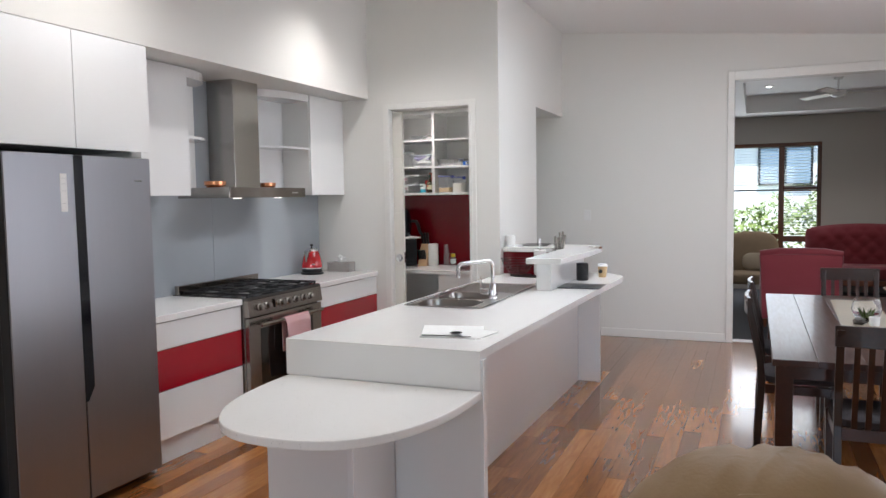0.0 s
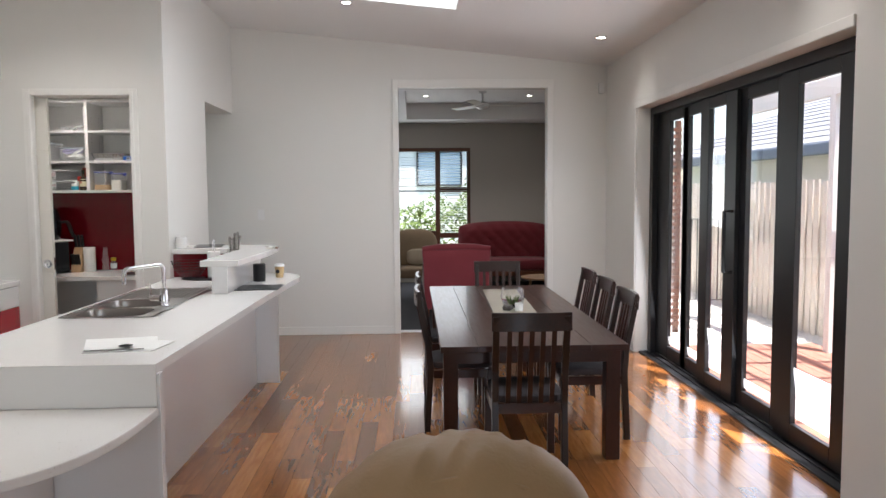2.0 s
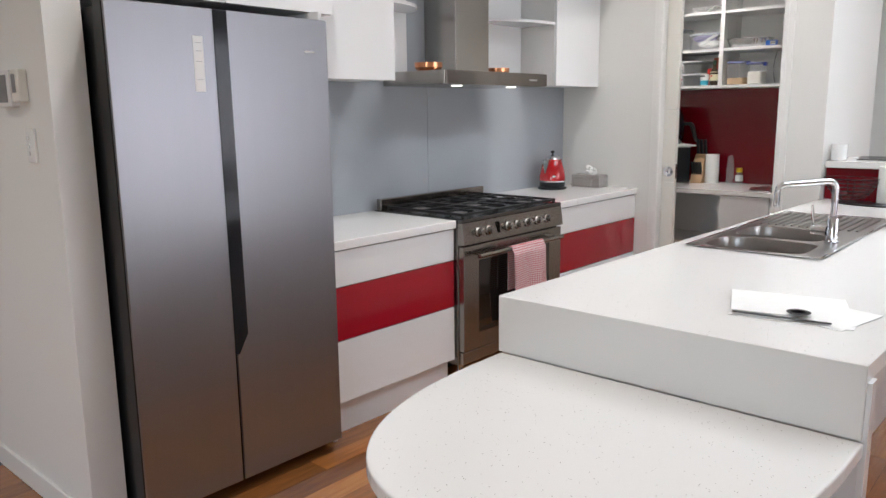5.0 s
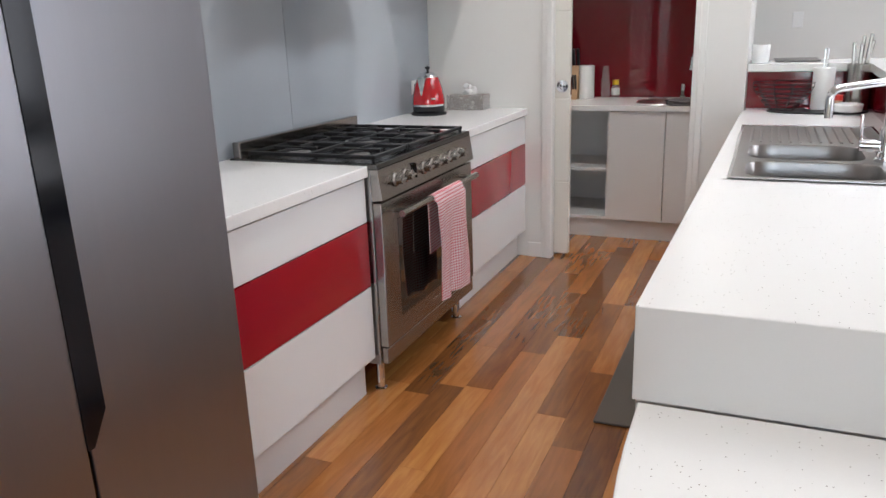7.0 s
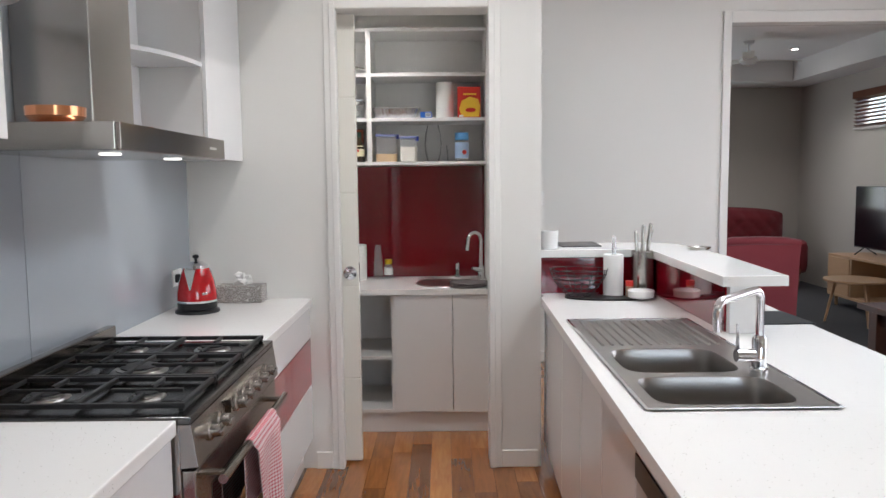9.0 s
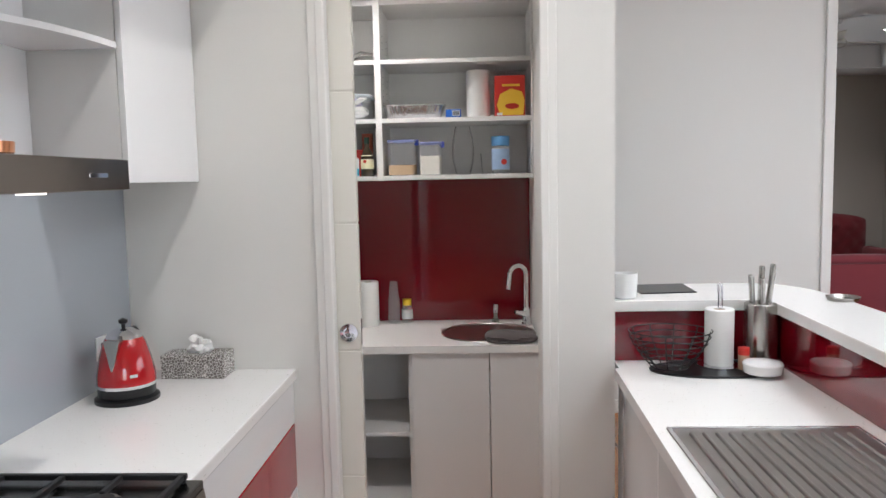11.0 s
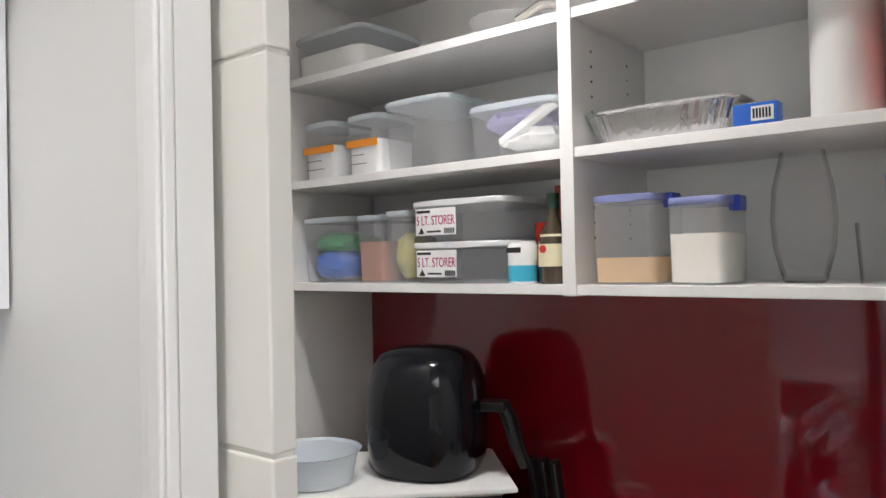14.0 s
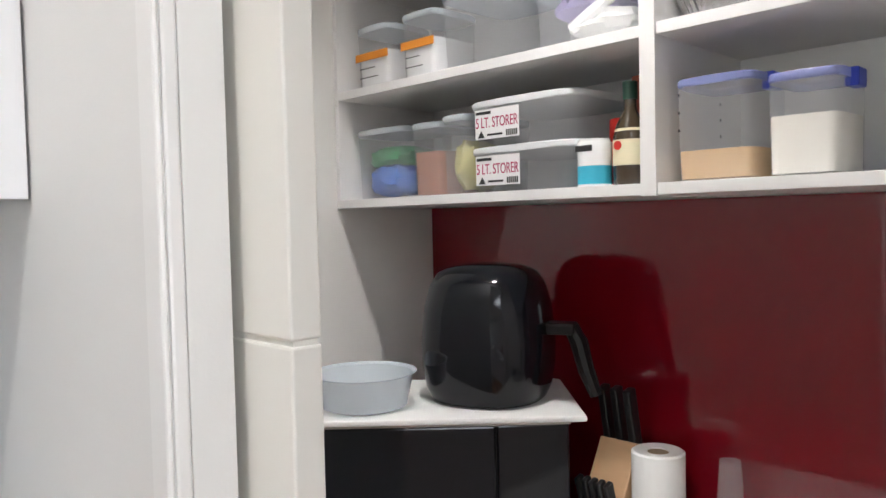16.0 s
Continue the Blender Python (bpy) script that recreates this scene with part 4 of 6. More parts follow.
mixer(-1.498, 5.058, 0.905, 0.25, 0.225, -0.8, -0.6, "kitchen_tap", "chrome square-necked kitchen mixer tap on the sink")

# raised bar round the sink corner
bar = thing("raised_bar", -1.4, 6.4, 0.9, "raised white stone bar with a red glass face", "bar")
BZ = 1.13
part("bar_wall", box(-1.37, -1.265, 5.63, 6.72, 0.9, BZ - 0.04, 0.002), GLOSS, bar)
part("bar_wall", box(-1.955, -1.37, 6.69, 6.74, 0.9, BZ - 0.04), GLOSS, bar)
part("glass_face", box(-1.378, -1.371, 5.66, 6.68, 0.902, BZ - 0.042), REDGLASS, bar, "gloss red glass panel")
part("glass_face", box(-1.953, -1.372, 6.682, 6.689, 0.902, BZ - 0.042), REDGLASS, bar, "gloss red glass panel")
inner = [(-1.955, 6.66)] + [(-1.45 + 0.1 * math.sin(radians(a)) - 0.05, 6.56 + 0.1 * math.cos(radians(a))) for a in range(0, 91, 10)] + [(-1.425, 5.56)]
outer = [(-1.178, 5.565), (-1.165, 5.8), (-1.13, 6.3)] + arc(-1.33, 6.75, 0.2, 0, 90, 8, 0.33) + [(-1.955, 7.08)]
part("bar_top", prism(inner + outer, BZ - 0.04, BZ, 0.003), STONE, bar)

# ---- pantry ----
pb = thing("pantry_cabinet", -2.9, 7.4, 0, "white pantry base cabinet with two doors and open shelves", "cabinet")
PZ = 0.865
part("plinth", box(XL, -2.19, 7.17, 7.19, 0, 0.125), SATIN, pb)
part("carcass", boxes([(XL, -2.19, 7.15, 7.7, 0.125, 0.143), (-2.77, -2.752, 7.15, 7.7, 0.143, 0.832), (XL, -3.74, 7.15, 7.7, 0.143, 0.832), (XL, -2.19, 7.68, 7.7, 0.143, 0.832)]), SHELF, pb)
part("shelf", box(-3.74, -2.77, 7.17, 7.68, 0.44, 0.458), SHELF, pb)
part("door", box(-2.752, -2.412, 7.132, 7.149, 0.13, 0.828, 0.002), SATIN, pb)
part("door", box(-2.408, -2.195, 7.132, 7.149, 0.13, 0.828, 0.002), SATIN, pb)
sx, sy, sr = -2.41, 7.395, 0.212
pbt = boxes([(XL, sx - sr, 7.115, 7.72, 0.832, PZ), (sx + sr, -2.19, 7.115, 7.72, 0.832, PZ)])
ring_bm = bmesh.new()
for z, up in ((PZ, True),):
    circ = [(sx + sr * math.cos(2 * math.pi * k / 48), sy + sr * math.sin(2 * math.pi * k / 48)) for k in range(48)]
    lo_side = [c for c in circ]
    for k in range(48):
        (xa, ya), (xb, yb) = circ[k], circ[(k + 1) % 48]
        yo = 7.72 if ya + yb > 2 * sy else 7.115
        vs = [ring_bm.verts.new(p) for p in ((xa, ya, z), (xb, yb, z), (xb, yo, z), (xa, yo, z))]
        ring_bm.faces.new(vs)
edge = box(sx - sr, sx + sr, 7.115, 7.125, 0.832, PZ - 0.001)
bmesh.ops.recalc_face_normals(ring_bm, faces=ring_bm.faces[:])
solid("pantry_benchtop", merge(pbt, ring_bm, edge), STONE, "white pantry benchtop with an inset round sink", "benchtop")
rs = thing("round_sink", sx, sy, PZ, "round stainless steel pantry sink", "sink")
part("bowl", lathe([(sr + 0.012, PZ + 0.001), (sr + 0.008, PZ + 0.005), (sr - 0.005, PZ + 0.004), (sr - 0.014, PZ - 0.01), (sr - 0.03, PZ - 0.12), (sr - 0.07, PZ - 0.15), (0.03, PZ - 0.155), (0, PZ - 0.155)], sx, sy, 48), SINKSTEEL, rs, "", True)
part("drain", lathe([(0.03, PZ - 0.1545), (0.028, PZ - 0.151), (0, PZ - 0.152)], sx, sy, 20), CHROME, rs)
ptap = thing("pantry_tap", -2.222, 7.55, PZ, "chrome gooseneck mixer tap on the pantry bench", "tap")
part("base", lathe([(0.024, PZ), (0.024, PZ + 0.012), (0.02, PZ + 0.016), (0.019, PZ + 0.08), (0.012, PZ + 0.09)], -2.222, 7.55, 20), CHROME, ptap, "", True)
goose = [(-2.222, 7.55, PZ + 0.08), (-2.222, 7.55, PZ + 0.25)] + [(-2.222 - 0.042 * (1 - math.cos(radians(a))), 7.55 - 0.03 * (1 - math.cos(radians(a))), PZ + 0.25 + 0.05 * math.sin(radians(a))) for a in range(15, 166, 15)] + [(-2.312, 7.485, PZ + 0.19)]
part("spout", tube(goose, 0.012, 14), CHROME, ptap, "", True)
part("lever", tube([(-2.227, 7.535, PZ + 0.06), (-2.28, 7.48, PZ + 0.08)], [0.016, 0.008], 12), CHROME, ptap, "", True)
sp = thing("soap_pump", -2.37, 7.64, PZ, "steel soap pump at the rear of the sink", "soap dispenser")
part("collar", lathe([(0.018, PZ), (0.018, PZ + 0.02), (0.011, PZ + 0.022), (0.011, PZ + 0.05)], -2.37, 7.64, 18), STEEL, sp, "", True)
part("pump_head", lathe([(0.013, PZ + 0.05), (0.014, PZ + 0.09), (0.012, PZ + 0.093), (0, PZ + 0.093)], -2.37, 7.64, 18), CHROME, sp, "", True)
solid("dish_cloth", merge(soft_box(-2.42, -2.2, 7.13, 7.3, PZ, PZ + 0.035, 5, 12, 0.2)), mat("grey_cloth", (0.1, 0.085, 0.085), 0.9, vary=0.2, bump=0.4, bump_scale=200), "folded grey dish cloth on the sink edge", "cloth", "", True)
solid("pantry_splashback", box(XL, -2.19, 7.712, 7.719, PZ, 1.588), REDGLASS, "dark red gloss glass splashback in the pantry", "splashback")

ps = thing("pantry_shelves", -2.95, 7.55, 1.59, "white melamine pantry shelving fixed above the bench", "shelves")
SHZ = [1.59, 1.853, 2.12, 2.385]
for z in SHZ:
    part("shelf", box(-3.745, -2.915, 7.385, 7.712, z, z + 0.02, 0.001), SHELF, ps)
    part("shelf", box(-2.886, -2.2, 7.385, 7.712, z, z + 0.02, 0.001), SHELF, ps)
part("divider", box(-2.915, -2.886, 7.38, 7.712, 1.588, 2.405, 0.001), SHELF, ps)
part("end_panel", box(XL + 0.002, -3.745, 7.385, 7.712, 1.588, 2.405, 0.001), SHELF, ps)
part("end_panel", box(-2.2, -2.191, 7.385, 7.712, 1.588, 2.405, 0.001), SHELF, ps)
part("back_panel", box(XL + 0.002, -2.191, 7.7125, 7.718, 1.595, 2.405), SHELF, ps)
for xs in (-2.9155, -2.8855):
    for yy in (7.46, 7.62):
        for z in (1.7, 1.73, 1.76, 1.95, 1.98, 2.01, 2.04, 2.07, 2.2, 2.23, 2.26):
            part("pin_hole", turned(lathe([(0.003, -0.0006), (0.003, 0.0006)], 0, 0, 8), Matrix.Translation((xs, yy, z)) @ pose(0, 0, 0, 0, 90, 0)), BLACK, ps)


def tub(x0, x1, y0, y1, z0, h, lid_mat, label, fill=None, fill_h=0.0, taper=0.93, group="pantry containers", clip=None):
    cx, cy = (x0 + x1) / 2, (y0 + y1) / 2
    t = thing("storage_container", cx, cy, z0, label, "container", group)

    def wall(k0, k1, za, zb):
        bm = bmesh.new()
        rr = []
        for k, z in ((k0, za), (k1, zb)):
            ring = []
            for i in range(24):
                a = 2 * math.pi * i / 24
                c, s = math.cos(a), math.sin(a)
                ring.append(bm.verts.new((cx + k * (x1 - x0) / 2 * math.copysign(abs(c) ** 0.3, c), cy + k * (y1 - y0) / 2 * math.copysign(abs(s) ** 0.3, s), z)))
            rr.append(ring)
        for i in range(24):
            bm.faces.new((rr[0][i], rr[0][(i + 1) % 24], rr[1][(i + 1) % 24], rr[1][i]))
        bm.faces.new(rr[0][::-1])
        return bm, rr
    bm, rr = wall(taper, 0.985, z0 + 0.001, z0 + h - 0.012)
    part("tub", bm, PLASTIC, t, "", True)
    lid, rr = wall(1.0, 1.0, z0 + h - 0.014, z0 + h)
    lid.faces.new(rr[1])
    bmesh.ops.bevel(lid, geom=[e for e in lid.edges if abs(e.verts[0].co.z - e.verts[1].co.z) < 1e-5], offset=0.003, segments=1, affect="EDGES")
    part("lid", lid, lid_mat, t, "", True)
    if clip:
        part("clip", box(x1 - 0.01, x1 + 0.01, cy - 0.02, cy + 0.02, z0 + h - 0.026, z0 + h + 0.002, 0.003), clip, t, "blue lid clip")
    if fill:
        fb, rr = wall(taper - 0.03, taper - 0.01, z0 + 0.004, z0 + fill_h)
        fb.faces.new(rr[1])
        part("contents", fb, fill, t, "", True)
    return t


BLUEP = mat("blue_plastic", (0.03, 0.06, 0.45), 0.3)
SKYBLUE = mat("pale_blue_lid", (0.12, 0.33, 0.62), 0.35)
AQUA = mat("aqua_label", (0.05, 0.4, 0.55), 0.5, vary=0.1)
FLOUR = mat("white_flour", (0.8, 0.77, 0.7), 0.9, vary=0.05, bump=0.3)
SUGAR = mat("raw_sugar", (0.6, 0.4, 0.2), 0.9, vary=0.15, scale=30, bump=0.4)
NUTS = mat("brown_grains", (0.35, 0.16, 0.1), 0.8, vary=0.6, scale=60, bump=0.6)
GREENP = mat("green_packet", (0.02, 0.25, 0.07), 0.4, vary=0.3, scale=12)
BLUEPK = mat("blue_packet", (0.02, 0.12, 0.5), 0.4, vary=0.3, scale=12)
ORANGE = mat("orange_card", (0.75, 0.28, 0.03), 0.6)
YELLOW = mat("yellow_card", (0.8, 0.5, 0.04), 0.5, vary=0.2, scale=14)
REDCARD = mat("red_card", (0.55, 0.03, 0.02), 0.5, vary=0.15, scale=10)
WHITECARD = mat("white_card", (0.78, 0.78, 0.78), 0.6)
PINKINK = mat("magenta_ink", (0.4, 0.02, 0.1), 0.6)
INK = mat("black_ink", (0.02, 0.02, 0.02), 0.6)
FOIL = mat("crinkled_foil", (0.5, 0.5, 0.5), 0.25, 1.0, vary=0.2, scale=20, bump=0.5, bump_scale=60)
MESH_LILAC = mat("lilac_cloth", (0.4, 0.36, 0.6), 0.8, vary=0.3, scale=25)
WHITELID = mat("white_lid_plastic", (0.8, 0.81, 0.82), 0.35, vary=0.03)
WHITELID.node_tree.nodes["Principled BSDF"].inputs["Alpha"].default_value = 0.8
BLUELID = mat("blue_tinted_lid", (0.3, 0.34, 0.68), 0.25, vary=0.03)
BLUELID.node_tree.nodes["Principled BSDF"].inputs["Alpha"].default_value = 0.6
F1, F2, F3 = SHZ[0] + 0.02, SHZ[1] + 0.02, SHZ[2] + 0.02
# bottom shelf, wide bay
t = tub(-3.735, -3.545, 7.42, 7.6, F1, 0.168, LIDPLASTIC, "clear tub with green and blue packets")
part("packet", soft_box(-3.715, -3.565, 7.435, 7.585, F1 + 0.075, F1 + 0.13, 3, 10, 0.2), GREENP, t, "green packet", True)
part("packet", soft_box(-3.715, -3.575, 7.435, 7.585, F1 + 0.008, F1 + 0.09, 3, 10, 0.2), BLUEPK, t, "blue packet", True)
tub(-3.53, -3.43, 7.42, 7.62, F1, 0.165, LIDPLASTIC, "slim clear tub of brown grains", NUTS, 0.1)
t = tub(-3.42, -3.342, 7.41, 7.64, F1, 0.17, LIDPLASTIC, "slim clear tub with yellow packets")
part("packet", soft_box(-3.412, -3.352, 7.43, 7.55, F1 + 0.01, F1 + 0.12, 3, 10, 0.25), mat("olive_packet", (0.4, 0.36, 0.12), 0.5, vary=0.5, scale=20), t, "", True)
for k in range(2):
    z = F1 + 0.094 * k
    s = tub(-3.338, -3.06, 7.4, 7.69, z, 0.092, WHITELID, "clear rectangular stacked storage tub with a white printed label", group="stacked storage tubs")
    lab = part("label", box(-3.3060, -3.1910, 7.4015, 7.4035, z + 0.014, z + 0.074, 0.0003), WHITECARD, s, "white label with magenta lettering")
    fm = Matrix.Translation((-3.2485, 7.4010, z + 0.046)) @ pose(0, 0, 0, 90) @ Matrix.Diagonal((0.62, 1, 1, 1))
    words("lettering", "5 LT. STORER", 0.03, fm, PINKINK, lab)
    part("label_bar", box(-3.3030, -3.2630, 7.4005, 7.4014, z + 0.064, z + 0.07), INK, lab)
    part("label_bar", box(-3.2730, -3.2330, 7.4005, 7.4014, z + 0.02, z + 0.024), INK, lab)
    part("label_mark", prism([(-3.2980, z + 0.017), (-3.2800, z + 0.017), (-3.2890, z + 0.031)], 7.4005, 7.4014, axis="y"), INK, lab)
    part("label_bars", boxes([(-3.2230 + 0.005 * q, -3.2200 + 0.005 * q, 7.4005, 7.4014, z + 0.017, z + 0.029) for q in range(6)]), INK, lab)
can = thing("salt_can", -3.037, 7.43, F1, "white and aqua cardboard shaker can", "can")
part("body", lathe([(0.03, F1), (0.031, F1 + 0.002), (0.031, F1 + 0.08), (0.03, F1 + 0.082)], -3.037, 7.43, 24), WHITECARD, can, "", True)
part("label_band", lathe([(0.0313, F1 + 0.005), (0.0313, F1 + 0.038)], -3.037, 7.43, 24), AQUA, can, "", True)
part("cap", lathe([(0.029, F1 + 0.082), (0.029, F1 + 0.087), (0, F1 + 0.087)], -3.037, 7.43, 24), WHITE, can, "", True)
part("label_bar", boxes([(-3.057, -3.022, 7.3985, 7.3995, F1 + 0.064, F1 + 0.075)]), INK, can)
bt = thing("sauce_bottle", -2.968, 7.44, F1, "dark sauce bottle with a cream label", "bottle")
part("bottle", lathe([(0.028, F1), (0.031, F1 + 0.004), (0.031, F1 + 0.085), (0.025, F1 + 0.108), (0.012, F1 + 0.132), (0.011, F1 + 0.16)], -2.968, 7.44, 24), mat("brown_bottle_glass", (0.05, 0.035, 0.02), 0.08, coat=0.5), bt, "", True)
part("cap", lathe([(0.013, F1 + 0.152), (0.013, F1 + 0.183), (0, F1 + 0.183)], -2.968, 7.44, 20), mat("dark_green_cap", (0.01, 0.05, 0.03), 0.3), bt, "", True)
part("label", lathe([(0.0314, F1 + 0.035), (0.0314, F1 + 0.078), (0.0275, F1 + 0.1)], -2.968, 7.44, 24), mat("cream_label", (0.72, 0.66, 0.45), 0.6, vary=0.2, scale=40), bt, "", True)
part("label_mark", turned(lathe([(0.008, 0), (0.008, 0.001)], 0, 0, 14), Matrix.Translation((-2.975, 7.4085, F1 + 0.07)) @ pose(0, 0, 0, 90)), REDCARD, bt)
solid("red_tin", lathe([(0.028, F1), (0.029, F1 + 0.002), (0.029, F1 + 0.125), (0.027, F1 + 0.128), (0, F1 + 0.126)], -3.015, 7.5, 20), REDCARD, "red food tin with pale print", "tin", "", True)
solid("spice_box", box(-3.0, -2.95, 7.5, 7.53, F1, F1 + 0.205, 0.001), mat("brown_red_card", (0.28, 0.05, 0.02), 0.5, vary=0.6, scale=35), "tall narrow brown and red packet", "packet")
# bottom shelf, narrow bay
tub(-2.872, -2.737, 7.41, 7.56, F1, 0.168, BLUELID, "clear canister of raw sugar with a blue clip lid", SUGAR, 0.05, 0.96, "clip lid canisters", BLUEP)
tub(-2.722, -2.615, 7.41, 7.55, F1, 0.155, BLUELID, "clear canister of flour with a blue clip lid", FLOUR, 0.09, 0.96, "clip lid canisters", BLUEP)
solid("glass_vase", lathe([(0.03, F1), (0.036, F1 + 0.004), (0.05, F1 + 0.06), (0.054, F1 + 0.11), (0.05, F1 + 0.165), (0.038, F1 + 0.215), (0.036, F1 + 0.228), (0.034, F1 + 0.228), (0.036, F1 + 0.215), (0.048, F1 + 0.165), (0.052, F1 + 0.11), (0.048, F1 + 0.06), (0.033, F1 + 0.012), (0, F1 + 0.012)], -2.517, 7.52, 28), CLEAR, "tall clear glass bottle vase", "vase", "", True)
jar = thing("drink_powder_jar", -2.34, 7.46, F1, "tall plastic jar with a pale blue lid and label", "jar")
part("jar", lathe([(0.038, F1), (0.042, F1 + 0.005), (0.042, F1 + 0.12), (0.036, F1 + 0.135)], -2.34, 7.46, 28), PLASTIC, jar, "", True)
part("label", lathe([(0.0423, F1 + 0.02), (0.0423, F1 + 0.115)], -2.34, 7.46, 28), mat("blue_white_label", (0.35, 0.48, 0.68), 0.5, vary=0.4, scale=18), jar, "", True)
part("label_mark", turned(lathe([(0.014, 0), (0.014, 0.001)], 0, 0, 16), Matrix.Translation((-2.325, 7.4185, F1 + 0.055)) @ pose(0, 0, 0, 90, 0, 15)), REDCARD, jar)
part("lid", lathe([(0.042, F1 + 0.13), (0.043, F1 + 0.133), (0.043, F1 + 0.172), (0.041, F1 + 0.175), (0, F1 + 0.175)], -2.34, 7.46, 28), SKYBLUE, jar, "", True)
solid("drinking_glass", lathe([(0.028, F1), (0.035, F1 + 0.1), (0.033, F1 + 0.1), (0.027, F1 + 0.006), (0, F1 + 0.006)], -2.4, 7.5, 22), CLEAR, "clear empty drinking glass on shelf", "glass", "", True)
# middle shelf
for x0, x1, yy in ((-3.72, -3.595, 7.42), (-3.555, -3.44, 7.42)):
    t = tub(x0, x1, yy, yy + 0.15, F2, 0.152, LIDPLASTIC, "clear tub of packet mix with an orange and white label", WHITECARD, 0.09)
    part("label_band", box(x0 + 0.004, x1 - 0.004, yy + 0.001, yy + 0.004, F2 + 0.072, F2 + 0.09), ORANGE, t, "orange label band")
    part("label_bar", boxes([(x0 + 0.02, x1 - 0.05, yy, yy + 0.003, F2 + 0.052, F2 + 0.0532), (x0 + 0.02, x1 - 0.04, yy, yy + 0.003, F2 + 0.03, F2 + 0.0312)]), INK, t)
tub(-3.425, -3.215, 7.41, 7.65, F2, 0.165, LIDPLASTIC, "large empty clear tub with a pale lid")
t = tub(-3.18, -2.945, 7.42, 7.65, F2, 0.12, LIDPLASTIC, "open clear tub of lilac cloths and utensils")
part("cloth", soft_box(-3.16, -3.0, 7.45, 7.6, F2 + 0.06, F2 + 0.115, 3, 10, 0.3), MESH_LILAC, t, "", True)
part("cloth", soft_box(-3.12, -2.97, 7.44, 7.6, F2 + 0.02, F2 + 0.07, 3, 10, 0.3), PAPER, t, "", True)
part("utensil", tube([(-3.09, 7.44, F2 + 0.035), (-2.97, 7.46, F2 + 0.11)], 0.012, 8), WHITE, t)
ft = thing("foil_tray", -2.7, 7.55, F2, "silver foil roasting tray", "tray")
bm = bmesh.new()
rr = []
for k, z in ((0.8, F2), (0.82, F2 + 0.004), (0.97, F2 + 0.06), (1.03, F2 + 0.066), (1.03, F2 + 0.062), (0.95, F2 + 0.058), (0.8, F2 + 0.007)):
    ring = []
    for i in range(96):
        a = 2 * math.pi * i / 96
        c, s = math.cos(a), math.sin(a)
        wob = 1 + (0.012 if i % 2 and 0.8 < k < 1 else 0)
        ring.append(bm.verts.new((-2.748 + wob * k * 0.15 * math.copysign(abs(c) ** 0.35, c), 7.52 + wob * k * 0.1 * math.copysign(abs(s) ** 0.35, s), z)))
    rr.append(ring)
for a_, b_ in zip(rr, rr[1:]):
    for i in range(96):
        bm.faces.new((a_[i], a_[(i + 1) % 96], b_[(i + 1) % 96], b_[i]))
bm.faces.new(rr[0][::-1]), bm.faces.new(rr[-1])
part("tray", bm, FOIL, ft)
bb = thing("small_box", -2.555, 7.4, F2, "small blue and white cardboard box", "box")
part("carton", box(-2.5910, -2.5210, 7.39, 7.425, F2, F2 + 0.036, 0.001), BLUEPK, bb)
part("label", box(-2.5610, -2.5260, 7.3885, 7.3899, F2 + 0.006, F2 + 0.03), WHITECARD, bb)
part("label_bars", boxes([(-2.5580 + 0.005 * q, -2.5550 + 0.005 * q, 7.3875, 7.3884, F2 + 0.01, F2 + 0.026) for q in range(6)]), INK, bb)


def paper_roll(x, y, z, r, h, label, group="paper rolls"):
    t = thing("paper_towel_roll", x, y, z, label, "paper towel", group)
    part("paper", lathe([(r - 0.002, z), (r, z + 0.003), (r, z + h - 0.003), (r - 0.004, z + h), (0.022, z + h - 0.002), (0.021, z + h - 0.03)], x, y, 36), PAPER, t, "", True)
    part("core", lathe([(0.021, z + 0.001), (0.021, z + h - 0.004)], x, y, 20), mat("card_core", (0.35, 0.26, 0.17), 0.8), t, "", True)
    return t


paper_roll(-2.44, 7.5, F2, 0.055, 0.222, "white paper towel roll on the shelf")
tb = thing("tea_box", -2.3, 7.45, F2, "red and yellow cardboard tea box", "box")
part("carton", box(-2.365, -2.225, 7.405, 7.48, F2, F2 + 0.185, 0.002), REDCARD, tb)
part("label", prism([(-2.34, F2 + 0.005), (-2.235, F2 + 0.005), (-2.227, F2 + 0.07), (-2.24, F2 + 0.11), (-2.29, F2 + 0.125), (-2.34, F2 + 0.1), (-2.355, F2 + 0.05)], 7.403, 7.4045, axis="y"), YELLOW, tb)
part("label_mark", prism(arc(-2.285, F2 + 0.045, 0.032, 0, 360, 20, 0.013)[:-1], 7.4015, 7.4028, axis="y"), REDCARD, tb)
part("label_bar", box(-2.33, -2.25, 7.403, 7.4045, F2 + 0.135, F2 + 0.145), YELLOW, tb)
part("label_mark", box(-2.355, -2.33, 7.4015, 7.4028, F2 + 0.004, F2 + 0.016), WHITECARD, tb)
# upper shelf
tub(-3.74, -3.47, 7.4, 7.65, F3, 0.11, LIDPLASTIC, "clear tub of white bags on the upper shelf", PAPER, 0.06)
solid("plastic_dish", lathe([(0.05, F3), (0.075, F3 + 0.03), (0.085, F3 + 0.034), (0.085, F3 + 0.037), (0.07, F3 + 0.033), (0, F3 + 0.01)], -3.09, 7.47, 28), PLASTIC, "shallow clear plastic dish on the shelf", "dishes", "", True)
solid("tongs", tube([(-3.03, 7.42, F3 + 0.012), (-2.98, 7.43, F3 + 0.04), (-2.93, 7.45, F3 + 0.035)], [0.012, 0.01, 0.006], 8), STEEL, "steel serving tongs on the shelf", "tongs", "", True)
